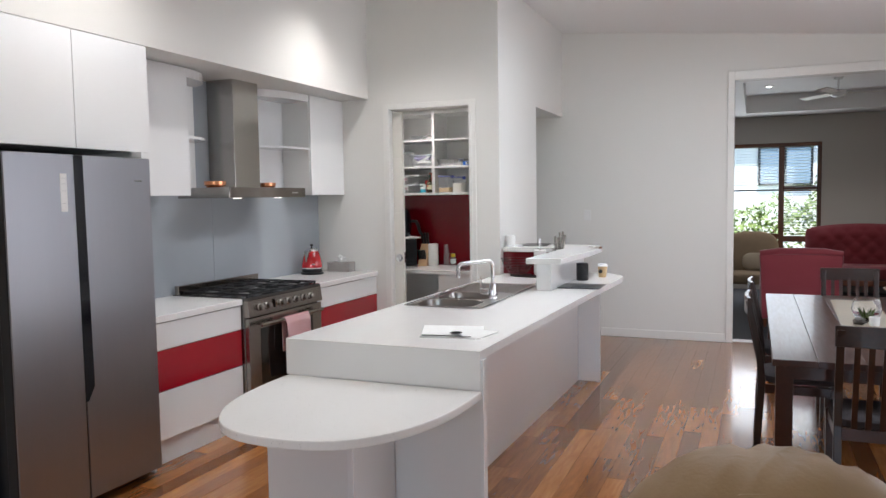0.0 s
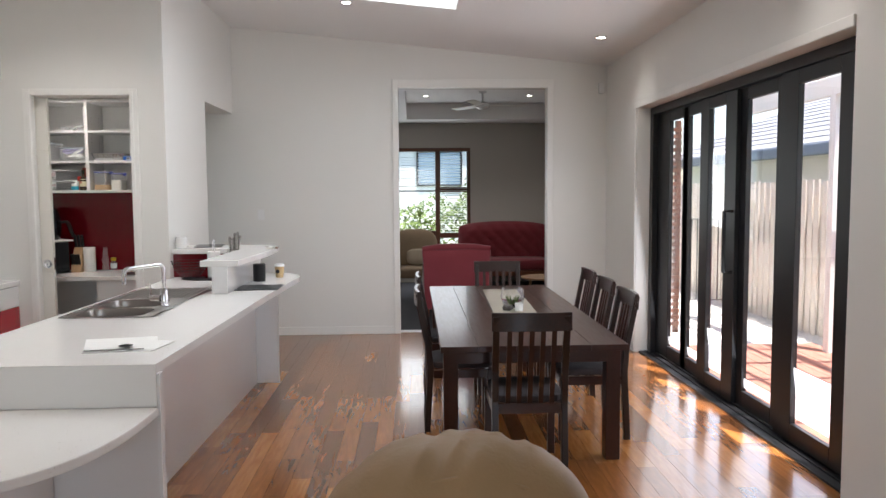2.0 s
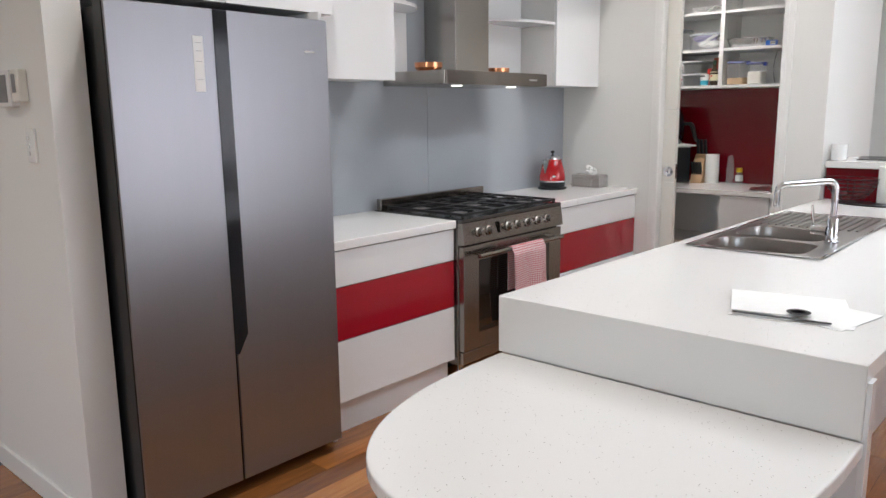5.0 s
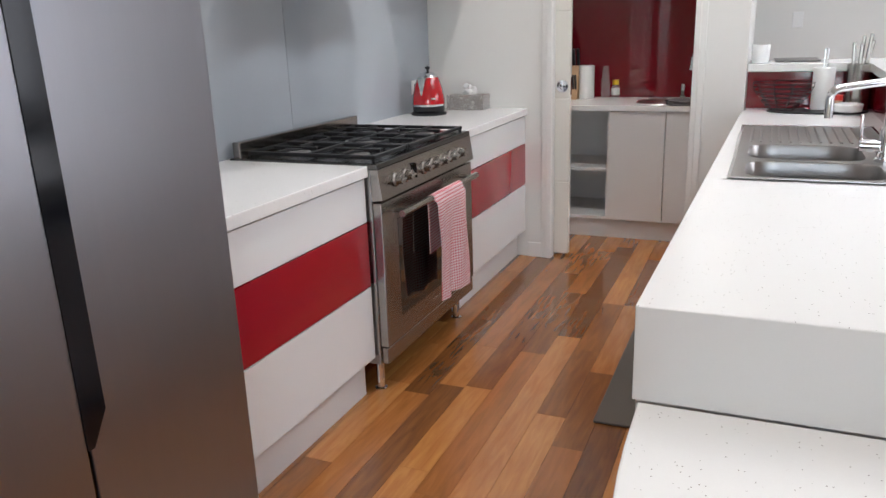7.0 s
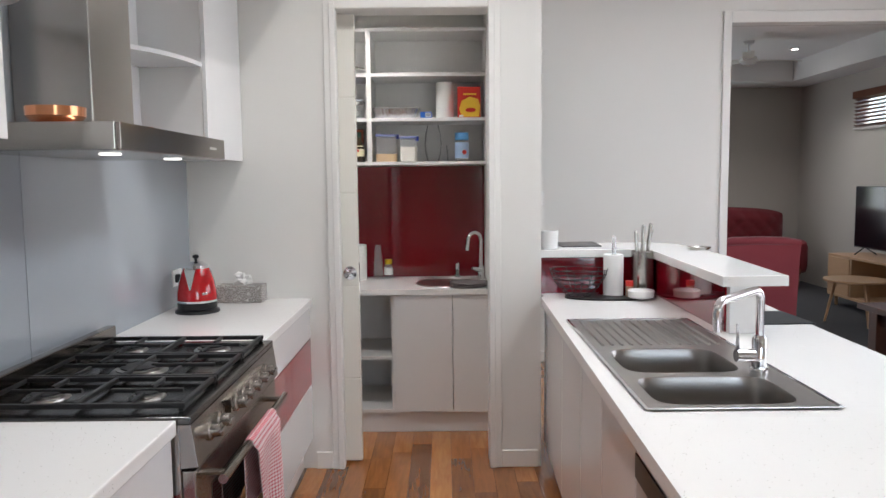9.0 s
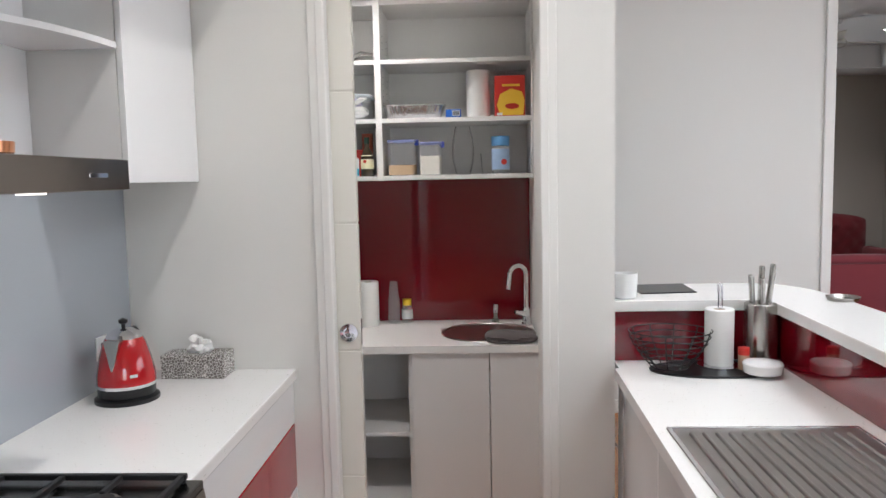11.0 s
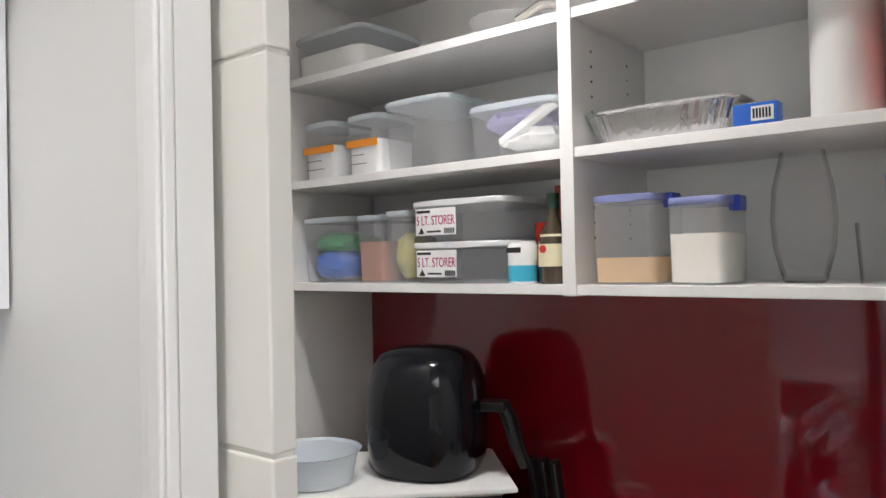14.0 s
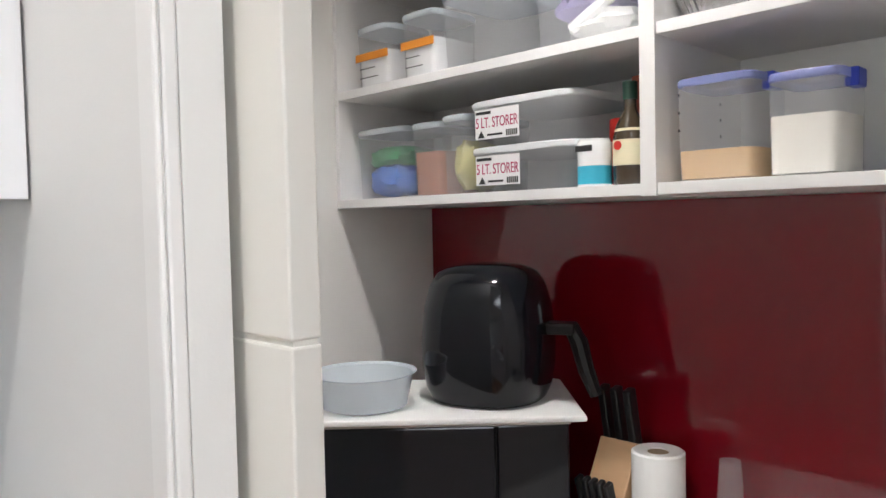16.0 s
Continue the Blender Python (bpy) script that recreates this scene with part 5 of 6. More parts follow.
# on the pantry bench
MX, MY = -3.432, 7.42
mw = thing("microwave_oven", MX, MY, PZ, "black microwave oven set across the pantry bench corner", "microwave")
part("body", box(MX - 0.25, MX + 0.25, MY - 0.165, MY + 0.18, PZ + 0.01, PZ + 0.285, 0.006), BLACK, mw)
part("door", box(MX - 0.245, MX + 0.1, MY - 0.183, MY - 0.166, PZ + 0.015, PZ + 0.28, 0.004), GLOSSBLACK, mw)
part("control_panel", box(MX + 0.104, MX + 0.245, MY - 0.181, MY - 0.166, PZ + 0.015, PZ + 0.28, 0.003), GLOSSBLACK, mw)
part("trim", box(MX - 0.25, MX + 0.25, MY - 0.184, MY - 0.175, PZ + 0.281, PZ + 0.288, 0.001), STEEL, mw)
for sx_ in (-0.2, 0.2):
    part("foot", lathe([(0.015, PZ), (0.015, PZ + 0.011)], MX + sx_, MY, 12), BLACK, mw)
mw.rotation_euler = (0, 0, radians(45))
MZ = PZ + 0.289
bm = box(-0.26, 0.28, -0.2, 0.17, 0, 0.012, 0.004)
solid("tray_cloth", turned(bm, Matrix.Translation((MX, MY, MZ)) @ pose(0, 0, 0, 0, 0, 45)), PAPER, "folded white paper towel on the microwave", "cloth")
AX, AY = -3.345, 7.475
af = thing("air_fryer", AX, AY, MZ + 0.012, "glossy black egg-shaped air fryer", "air fryer")
AZ = MZ + 0.013
fb_ = bmesh.new()
rings = []
for rad, zz in ((0.1, 0.0), (0.118, 0.004), (0.131, 0.03), (0.139, 0.08), (0.14, 0.13), (0.133, 0.2), (0.12, 0.25), (0.103, 0.275), (0.075, 0.288), (0.03, 0.293)):
    ring = []
    for q in range(48):
        c, s_ = math.cos(2 * math.pi * q / 48), math.sin(2 * math.pi * q / 48)
        ring.append(fb_.verts.new((rad * math.copysign(abs(c) ** 0.78, c), rad * math.copysign(abs(s_) ** 0.78, s_), zz)))
    rings.append(ring)
for ra_, rb_ in zip(rings, rings[1:]):
    for q in range(48):
        fb_.faces.new((ra_[q], ra_[(q + 1) % 48], rb_[(q + 1) % 48], rb_[q]))
fb_.faces.new(rings[0][::-1]), fb_.faces.new(rings[-1])
part("body", turned(fb_, Matrix.Translation((AX, AY, AZ)) @ pose(0, 0, 0, 0, 0, 20)), GLOSSBLACK, af, "", True)
hm = Matrix.Translation((AX, AY, AZ)) @ pose(0, 0, 0, 0, 0, 20)
part("handle", turned(merge(box(0.12, 0.195, -0.022, 0.022, 0.145, 0.17, 0.006), tube([(0.185, 0, 0.16), (0.2, 0, 0.13), (0.215, 0, 0.07), (0.235, 0, 0.02)], [0.016, 0.019, 0.017, 0.013], 10)), hm), BLACK, af)
solid("plastic_bowl", lathe([(0.075, MZ + 0.012), (0.09, MZ + 0.018), (0.105, MZ + 0.085), (0.112, MZ + 0.088), (0.103, MZ + 0.083), (0.087, MZ + 0.02), (0, MZ + 0.016)], -3.49, 7.24, 36), LIDPLASTIC, "round translucent plastic bowl on the microwave", "bowl", "", True)
kbk = thing("knife_block", -3.11, 7.58, PZ, "pale wooden knife block full of black-handled knives", "knife block")
part("block", prism([(7.51, PZ), (7.64, PZ), (7.68, PZ + 0.2), (7.6, PZ + 0.225), (7.545, PZ + 0.13)], -3.145, -3.055, 0.003, "x"), PALEWOOD, kbk)
for k in range(5):
    xx = -3.135 + 0.017 * k
    part("knife_handle", turned(box(-0.006, 0.006, -0.011, 0.011, 0, 0.1, 0.003), Matrix.Translation((xx, 7.535, PZ + 0.07)) @ pose(0, 0, 0, 18)), BLACK, kbk)
for k in range(3):
    xx = -3.13 + 0.03 * k
    part("knife_handle", turned(box(-0.009, 0.009, -0.014, 0.014, 0, 0.14, 0.004), Matrix.Translation((xx, 7.62, PZ + 0.2)) @ pose(0, 0, 0, 12)), BLACK, kbk)
paper_roll(-3.005, 7.59, PZ, 0.052, 0.225, "white paper towel roll on the pantry bench")
solid("stacked_cups", lathe([(0.024, PZ), (0.03, PZ + 0.02), (0.03, PZ + 0.12), (0.034, PZ + 0.125), (0.026, PZ + 0.13), (0.02, PZ + 0.215), (0, PZ + 0.215)], -2.885, 7.65, 24), PLASTIC, "stack of clear plastic cups turned over", "cups", "", True)
sb_ = thing("small_bottle", -2.82, 7.67, PZ, "small clear bottle with a yellow cap", "bottle")
part("bottle", lathe([(0.026, PZ), (0.028, PZ + 0.004), (0.028, PZ + 0.07), (0.022, PZ + 0.09)], -2.82, 7.67, 22), PLASTIC, sb_, "", True)
part("label", lathe([(0.0283, PZ + 0.02), (0.0283, PZ + 0.065)], -2.82, 7.67, 22), WHITECARD, sb_, "", True)
part("cap", lathe([(0.022, PZ + 0.088), (0.022, PZ + 0.12), (0, PZ + 0.121)], -2.82, 7.67, 22), mat("yellow_plastic", (0.7, 0.45, 0.02), 0.35), sb_, "", True)

# ---- things on the kitchen wall bench ----
kt = thing("kettle", -3.6, 6.24, 0.9, "glossy red enamel kettle with a chrome lid on its base", "kettle")
kx, ky, kz = -3.6, 6.24, 0.9
part("power_base", lathe([(0.1, kz), (0.1, kz + 0.012), (0.085, kz + 0.02), (0, kz + 0.02)], kx, ky, 32), BLACK, kt, "", True)
part("foot_ring", lathe([(0.088, kz + 0.021), (0.09, kz + 0.05), (0.0, kz + 0.05)], kx, ky, 36), BLACK, kt, "", True)
part("band", lathe([(0.091, kz + 0.05), (0.092, kz + 0.06)], kx, ky, 36), CHROME, kt, "", True)
part("body", lathe([(0.091, kz + 0.06), (0.09, kz + 0.09), (0.08, kz + 0.14), (0.067, kz + 0.185), (0.058, kz + 0.205), (0.0, kz + 0.207)], kx, ky, 40), KETTLE, kt, "", True)
part("lid", lathe([(0.056, kz + 0.205), (0.052, kz + 0.218), (0.03, kz + 0.232), (0.01, kz + 0.236), (0, kz + 0.236)], kx, ky, 32), CHROME, kt, "", True)
part("lid_knob", lathe([(0.006, kz + 0.234), (0.006, kz + 0.246), (0.014, kz + 0.252), (0.014, kz + 0.262), (0, kz + 0.268)], kx, ky, 20), BLACK, kt, "", True)
lip = bmesh.new()
low = [lip.verts.new(p) for p in ((0.088, -0.003, 0.112), (0.088, 0.003, 0.112), (0.06, 0.003, 0.112), (0.06, -0.003, 0.112))]
top_ = [lip.verts.new(p) for p in ((0.082, -0.026, 0.204), (0.082, 0.026, 0.204), (0.045, 0.026, 0.208), (0.045, -0.026, 0.208))]
for q in range(4):
    lip.faces.new((low[q], low[(q + 1) % 4], top_[(q + 1) % 4], top_[q]))
lip.faces.new(low[::-1]), lip.faces.new(top_)
bmesh.ops.recalc_face_normals(lip, faces=lip.faces[:])
KM = Matrix.Translation((kx, ky, kz)) @ pose(0, 0, 0, 0, 0, -92)
part("spout", turned(lip, KM), STEEL, kt, "triangular steel pouring spout")
part("handle", turned(tube([(-0.035, 0, 0.212), (-0.075, 0, 0.215), (-0.1, 0, 0.195), (-0.112, 0, 0.15), (-0.112, 0, 0.1), (-0.102, 0, 0.07), (-0.088, 0, 0.065)], [0.012, 0.013, 0.014, 0.014, 0.011, 0.008, 0.006], 12), Matrix.Translation((kx, ky, kz)) @ pose(0, 0, 0, 0, 0, -88)), BLACK, kt, "", True)
part("badge", turned(box(0.0895, 0.0915, -0.012, 0.012, 0.088, 0.098, 0.0008), Matrix.Translation((kx, ky, kz)) @ pose(0, 0, 0, 0, 0, -50)), CHROME, kt)


def lace_mat():
    m = mat("grey_scroll_card", (0.6, 0.58, 0.55), 0.6)
    nt = m.node_tree
    b = nt.nodes["Principled BSDF"]
    tc = nt.nodes.new("ShaderNodeTexCoord")
    v = nt.nodes.new("ShaderNodeTexVoronoi")
    v.feature, v.inputs["Scale"].default_value = "DISTANCE_TO_EDGE", 100
    nt.links.new(tc.outputs["Object"], v.inputs["Vector"])
    r = nt.nodes.new("ShaderNodeValToRGB")
    r.color_ramp.elements[0].color, r.color_ramp.elements[1].color = (0.7, 0.68, 0.65, 1), (0.16, 0.14, 0.13, 1)
    r.color_ramp.elements[0].position, r.color_ramp.elements[1].position = 0.05, 0.1
    nt.links.new(v.outputs["Distance"], r.inputs[0])
    nt.links.new(r.outputs[0], b.inputs["Base Color"])
    return m


tx = thing("tissue_box", -3.47, 6.5, 0.9, "grey scroll-patterned tissue box with a tissue pulled up", "tissue box")
part("carton", box(-3.59, -3.36, 6.475, 6.59, 0.9, 0.985, 0.003), lace_mat(), tx)
bm = soft_box(-3.505, -3.43, 6.505, 6.555, 0.975, 1.045, 2.2, 12, 0.7)
part("tissue", bm, PAPER, tx, "crumpled white tissue", True)

# ---- things on the island and bar ----
pp = thing("papers", -1.3, 3.95, 0.9, "loose white printed sheets with black marks", "papers")
for k, (a, dx_, dy_, zz) in enumerate(((8, 0, 0, 0.9005), (-14, 0.02, 0.03, 0.904), (20, -0.03, 0.05, 0.908))):
    part("sheet", turned(box(-0.15, 0.15, -0.105, 0.105, 0, 0.002), Matrix.Translation((-1.29 + dx_, 3.89 + dy_, zz)) @ pose(0, 0, 0, 1.2 * k, 0.8 * k, a)), PAPER, pp)
part("printed_mark", turned(lathe([(0.03, 0), (0.03, 0.001), (0.018, 0.0012), (0.018, 0)], 0, 0, 24), Matrix.Translation((-1.27, 3.85, 0.9155))), INK, pp)
part("printed_bar", turned(box(-0.14, 0.1, -0.008, 0.008, 0, 0.001), Matrix.Translation((-1.28, 3.80, 0.9075)) @ pose(0, 0, 0, 0, 0, 8)), INK, pp)
solid("counter_mat", turned(box(-0.15, 0.15, -0.14, 0.14, 0, 0.006, 0.002), Matrix.Translation((-1.115, 5.93, 0.9)) @ pose(0, 0, 0, 0, 0, 2)), mat("charcoal_mat", (0.025, 0.028, 0.032), 0.4, vary=0.15, bump=0.2), "square charcoal mat on the island benchtop", "mat")
cp = thing("coffee_cup", -1.09, 6.6, 0.9, "brown paper takeaway coffee cup with a white lid", "cup")
part("cup", lathe([(0.028, 0.9), (0.039, 0.99), (0, 0.99)], -1.09, 6.6, 24), mat("kraft_card", (0.55, 0.38, 0.2), 0.7, vary=0.1), cp, "", True)
part("lid", lathe([(0.041, 0.988), (0.041, 0.996), (0.036, 1.0), (0.035, 1.008), (0, 1.008)], -1.09, 6.6, 24), WHITE, cp, "", True)
part("printed_mark", turned(lathe([(0.016, 0), (0.016, 0.003)], 0, 0, 18), Matrix.Translation((-1.1, 6.564, 0.95)) @ pose(0, 0, 0, 90)), INK, cp)
solid("black_canister", lathe([(0.045, 0.9), (0.047, 0.903), (0.047, 1.03), (0.04, 1.035), (0, 1.035)], -1.2, 6.35, 24), BLACK, "black canister under the raised bar", "canister", "", True)
solid("bench_tray", prism(arc(-1.62, 6.54, 0.23, 0, 360, 40, 0.12)[:-1], 0.9, 0.908, 0.002), BLACK, "oval black tray on the bench by the bar", "tray")
wb = thing("wire_bowl", -1.78, 6.54, 0.908, "black wire fruit bowl", "bowl")
for k in range(7):
    r, z = 0.06 + 0.085 * math.sin(k / 6 * 1.4), 0.912 + 0.022 * k
    part("wire_ring", tube([(-1.78 + r * math.cos(2 * math.pi * q / 28), 6.54 + r * 0.85 * math.sin(2 * math.pi * q / 28), z) for q in range(28)], 0.0022, 6, True), BLACK, wb)
for q in range(10):
    a = 2 * math.pi * q / 10
    part("wire_rib", tube([(-1.78 + (0.06 + 0.085 * math.sin(k / 6 * 1.4)) * math.cos(a), 6.54 + 0.85 * (0.06 + 0.085 * math.sin(k / 6 * 1.4)) * math.sin(a), 0.912 + 0.022 * k) for k in range(7)], 0.002, 6), BLACK, wb)
pr = paper_roll(-1.6, 6.57, 0.915, 0.05, 0.2, "white paper towel roll on a chrome stand", "")
part("stand", merge(lathe([(0.075, 0.908), (0.075, 0.914), (0, 0.914)], -1.6, 6.57, 28), tube([(-1.605, 6.57, 0.914), (-1.605, 6.57, 1.2), (-1.6, 6.57, 1.207), (-1.592, 6.57, 1.2), (-1.592, 6.57, 1.1)], 0.004, 8)), CHROME, pr, "chrome roll stand")
ks = thing("knife_holder", -1.445, 6.6, 0.9, "round brushed steel knife holder with steel knives", "knife block")
part("holder", lathe([(0.056, 0.9), (0.057, 0.903), (0.057, 1.125), (0.05, 1.13), (0, 1.128)], -1.445, 6.6, 32), STEEL, ks, "", True)
for ox, oy, hh, la in ((-0.03, 0.0, 0.11, -3), (0.0, 0.01, 0.14, 2), (0.022, -0.01, 0.15, 5), (0.03, 0.02, 0.12, 8), (-0.005, -0.025, 0.1, 0)):
    part("knife_handle", turned(box(-0.008, 0.008, -0.012, 0.012, 0, hh, 0.005), Matrix.Translation((-1.445 + ox, 6.6 + oy, 1.12)) @ pose(0, 0, 0, la * 0.5, la, 0)), STEEL, ks)
sh = thing("spice_jar", -1.53, 6.52, 0.908, "small glass spice jar with a red lid", "jar")
part("jar", lathe([(0.018, 0.908), (0.019, 0.91), (0.019, 0.96)], -1.53, 6.52, 20), mat("spice_brown", (0.45, 0.3, 0.2), 0.3), sh, "", True)
part("lid", lathe([(0.02, 0.96), (0.02, 0.985), (0, 0.986)], -1.53, 6.52, 20), REDCARD, sh, "", True)
solid("white_dish", lathe([(0.045, 0.908), (0.062, 0.915), (0.066, 0.945), (0.062, 0.95), (0.03, 0.955), (0, 0.955)], -1.49, 6.45, 32), WHITE, "white lidded butter dish", "dish", "", True)
solid("candle_cup", lathe([(0.035, BZ), (0.042, BZ + 0.004), (0.046, BZ + 0.095), (0.043, BZ + 0.095), (0.04, BZ + 0.03), (0, BZ + 0.03)], -1.9, 6.73, 32), WHITE, "white ceramic candle cup on the bar", "cup", "", True)
solid("black_tablet", turned(box(-0.11, 0.11, -0.08, 0.08, 0, 0.01, 0.003), Matrix.Translation((-1.72, 6.9, BZ)) @ pose(0, 0, 0, 4, 0, 5)), GLOSSBLACK, "flat black tablet lying on the bar", "tablet")
solid("grey_dish", lathe([(0.05, BZ), (0.058, BZ + 0.014), (0.054, BZ + 0.014), (0.045, BZ + 0.005), (0, BZ + 0.005)], -1.15, 6.62, 28), STEEL, "small shallow steel dish on the bar", "dish", "", True)
solid("floor_mat", box(-2.33, -1.93, 4.72, 5.59, 0.0015, 0.012, 0.004), mat("grey_brown_mat", (0.1, 0.085, 0.07), 0.9, vary=0.25, bump=0.5, bump_scale=260), "grey anti-fatigue mat on the floor before the sink", "mat")


def switch(x, y, z, facing, w, h, label, name="wall_switch"):
    t = thing(name, x, y, z, label, "switch")
    if facing == "-y":
        part("plate", box(x - w / 2, x + w / 2, y - 0.009, y, z - h / 2, z + h / 2, 0.003), WHITE, t)
        for k in range(2):
            part("rocker", box(x - 0.008, x + 0.008, y - 0.013, y - 0.009, z - 0.02 + 0.025 * k, z - 0.004 + 0.025 * k, 0.001), WHITE, t)
    return t


switch(-1.68, YB, 1.34, "-y", 0.075, 0.115, "white double light switch on the wall")
th = thing("intercom", -3.5, 2.78, 1.5, "white wall intercom panel with a small grey screen", "control panel")
part("case", box(-3.58, -3.45, 2.752, 2.78, 1.475, 1.595, 0.004), SATIN, th)
part("screen", box(-3.565, -3.475, 2.75, 2.752, 1.49, 1.58), FRIDGE, th)
tc_ = thing("thermostat", -3.4, 2.78, 1.5, "small cream thermostat with a grey window", "control panel")
part("case", box(-3.432, -3.367, 2.75, 2.78, 1.49, 1.595, 0.005), DOOR, tc_)
part("screen", box(-3.42, -3.39, 2.7485, 2.75, 1.52, 1.58), FRIDGE, tc_)
lsw = thing("light_switch", -3.376, 2.78, 1.35, "white three-gang wall switch plate", "switch")
part("plate", box(-3.41, -3.342, 2.771, 2.78, 1.292, 1.405, 0.002), WHITE, lsw)
for q in range(3):
    part("rocker", box(-3.398, -3.38, 2.766, 2.771, 1.315 + 0.025 * q, 1.33 + 0.025 * q, 0.001), WHITE, lsw)
ss = thing("alarm_sensor", 2.05, 8.8, 2.72, "small white alarm sensor high in the corner", "sensor")
part("case", box(2.04, 2.1, 8.81, 8.86, 2.64, 2.76, 0.008), WHITE, ss)
po = thing("power_outlet", -3.74, 6.4, 1.1, "white power point on the splashback", "power point")
part("plate", box(-3.752, -3.744, 6.34, 6.46, 1.0, 1.08, 0.003), WHITE, po)
part("plug", box(-3.744, -3.715, 6.36, 6.39, 1.02, 1.06, 0.005), BLACK, po)
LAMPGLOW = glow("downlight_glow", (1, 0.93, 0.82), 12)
# fittings are drawn for the added fill lamps as well
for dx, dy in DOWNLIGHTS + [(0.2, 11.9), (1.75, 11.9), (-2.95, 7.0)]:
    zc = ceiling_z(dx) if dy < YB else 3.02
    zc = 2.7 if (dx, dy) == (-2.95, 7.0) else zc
    dl = thing("downlight", dx, dy, zc - 0.01, "small round recessed ceiling downlight, lit, some added unseen as fill", "downlight", "ceiling downlights")
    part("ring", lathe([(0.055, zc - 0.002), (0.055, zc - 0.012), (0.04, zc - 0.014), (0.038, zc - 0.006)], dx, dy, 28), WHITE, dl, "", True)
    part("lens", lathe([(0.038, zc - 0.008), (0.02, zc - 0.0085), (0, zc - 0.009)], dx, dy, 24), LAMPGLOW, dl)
for dx, dy in ((0.2, 11.9), (1.75, 11.9)):
    spot_lamp(dx, dy, 2.98, 15)

# ---- dining ----
TZ = 0.705
tbl = thing("dining_table", 0.68, 6.15, 0, "long dark-stained timber dining table", "dining table")
TX0, TX1, TY0, TY1 = 0.13, 1.2, 4.72, 7.45
for k in range(5):
    w = (TX1 - TX0) / 5
    part("board", box(TX0 + w * k + 0.0008, TX0 + w * (k + 1) - 0.0008, TY0, TY1, TZ - 0.035, TZ, 0.002), DARKWOOD, tbl)
part("apron", boxes([(TX0 + 0.1, TX1 - 0.1, TY0 + 0.1, TY0 + 0.125, TZ - 0.12, TZ - 0.036), (TX0 + 0.1, TX1 - 0.1, TY1 - 0.125, TY1 - 0.1, TZ - 0.12, TZ - 0.036), (TX0 + 0.05, TX0 + 0.075, TY0 + 0.125, TY1 - 0.125, TZ - 0.12, TZ - 0.036), (TX1 - 0.075, TX1 - 0.05, TY0 + 0.125, TY1 - 0.125, TZ - 0.12, TZ - 0.036)], 0.002), DARKWOOD, tbl)
for xx in (TX0 + 0.02, TX1 - 0.105):
    for yy in (TY0 + 0.1, TY1 - 0.185):
        part("leg", box(xx, xx + 0.085, yy, yy + 0.085, 0, TZ - 0.036, 0.004), DARKWOOD, tbl)


def dining_chair():
    """A chair at the origin that faces +y, with its back at -y."""
    c = thing("dining_chair", 0, 0, 0, "dark-stained slat-back dining chair with a charcoal padded seat", "chair", "chairs round the table")
    hgt = 0.93
    for sx_ in (-1, 1):
        x = sx_ * 0.19
        part("back_leg", prism([(-0.245, 0), (-0.205, 0), (-0.18, 0.43), (-0.2, 0.6), (-0.262, hgt - 0.02), (-0.295, hgt - 0.02), (-0.235, 0.6), (-0.222, 0.43)], x - 0.018, x + 0.018, 0.003, "x"), DARKWOOD, c)
        part("front_leg", box(x - 0.02, x + 0.02, 0.17, 0.21, 0, 0.41, 0.003), DARKWOOD, c)
        part("side_rail", box(x - 0.012, x + 0.012, -0.19, 0.17, 0.355, 0.41, 0.002), DARKWOOD, c)
    part("front_rail", box(-0.17, 0.17, 0.18, 0.202, 0.355, 0.41, 0.002), DARKWOOD, c)
    part("rear_rail", box(-0.172, 0.172, -0.21, -0.19, 0.36, 0.42, 0.002), DARKWOOD, c)
    rail = []
    for k in range(13):
        u = -1 + 2 * k / 12
        rail.append((u * 0.215, -0.285 - 0.02 * (1 - u * u)))
    out = rail + [(a, b + 0.024) for a, b in reversed(rail)]
    part("top_rail", turned(prism(out, hgt - 0.1, hgt, 0.003), Matrix.Identity(4)), DARKWOOD, c)
    for k in range(5):
        x = -0.12 + 0.06 * k
        part("slat", prism([(-0.208, 0.415), (-0.196, 0.415), (-0.285 + 0.005, hgt - 0.09), (-0.298 + 0.004, hgt - 0.09)], x - 0.013, x + 0.013, 0, "x"), DARKWOOD, c)
    part("seat", soft_box(-0.2, 0.2, -0.2, 0.22, 0.41, 0.47, 6, 14), SEATCLOTH, c, "charcoal padded seat", True)
    return c


ch = dining_chair()
ch.matrix_basis = pose(0.61, 4.78, 0, 0, 0, 0)
for x, y, a in ((0.76, 7.2, 180), (1.1, 5.37, 90), (1.13, 6.02, 90), (1.15, 6.65, 90), (0.29, 5.6, -90), (0.3, 6.45, -90)):
    copy_thing(ch, pose(x, y, 0, 0, 0, a))
bm = bmesh.new()
rows_ = []
for j in range(31):
    v = j / 30
    rows_.append([bm.verts.new((0.545 + 0.31 * i / 6 + 0.05 * v, 5.6 + 1.55 * v + 0.03 * math.sin(i), TZ + 0.002 + 0.0012 * noise.noise((i * 0.9, j * 0.5, 1)) + 0.001)) for i in range(7)])
for a_, b_ in zip(rows_, rows_[1:]):
    for i in range(6):
        bm.faces.new((a_[i], a_[i + 1], b_[i + 1], b_[i]))
bmesh.ops.solidify(bm, geom=bm.faces[:], thickness=-0.002)
solid("table_runner", bm, mat("cream_linen", (0.66, 0.6, 0.5), 0.85, vary=0.08, bump=0.3, bump_scale=300), "cream linen table runner on the dining table", "table runner", "", True)
VZ = TZ + 0.005
vs = thing("glass_terrarium", 0.72, 6.1, VZ, "round glass bowl with a small green succulent", "vase")
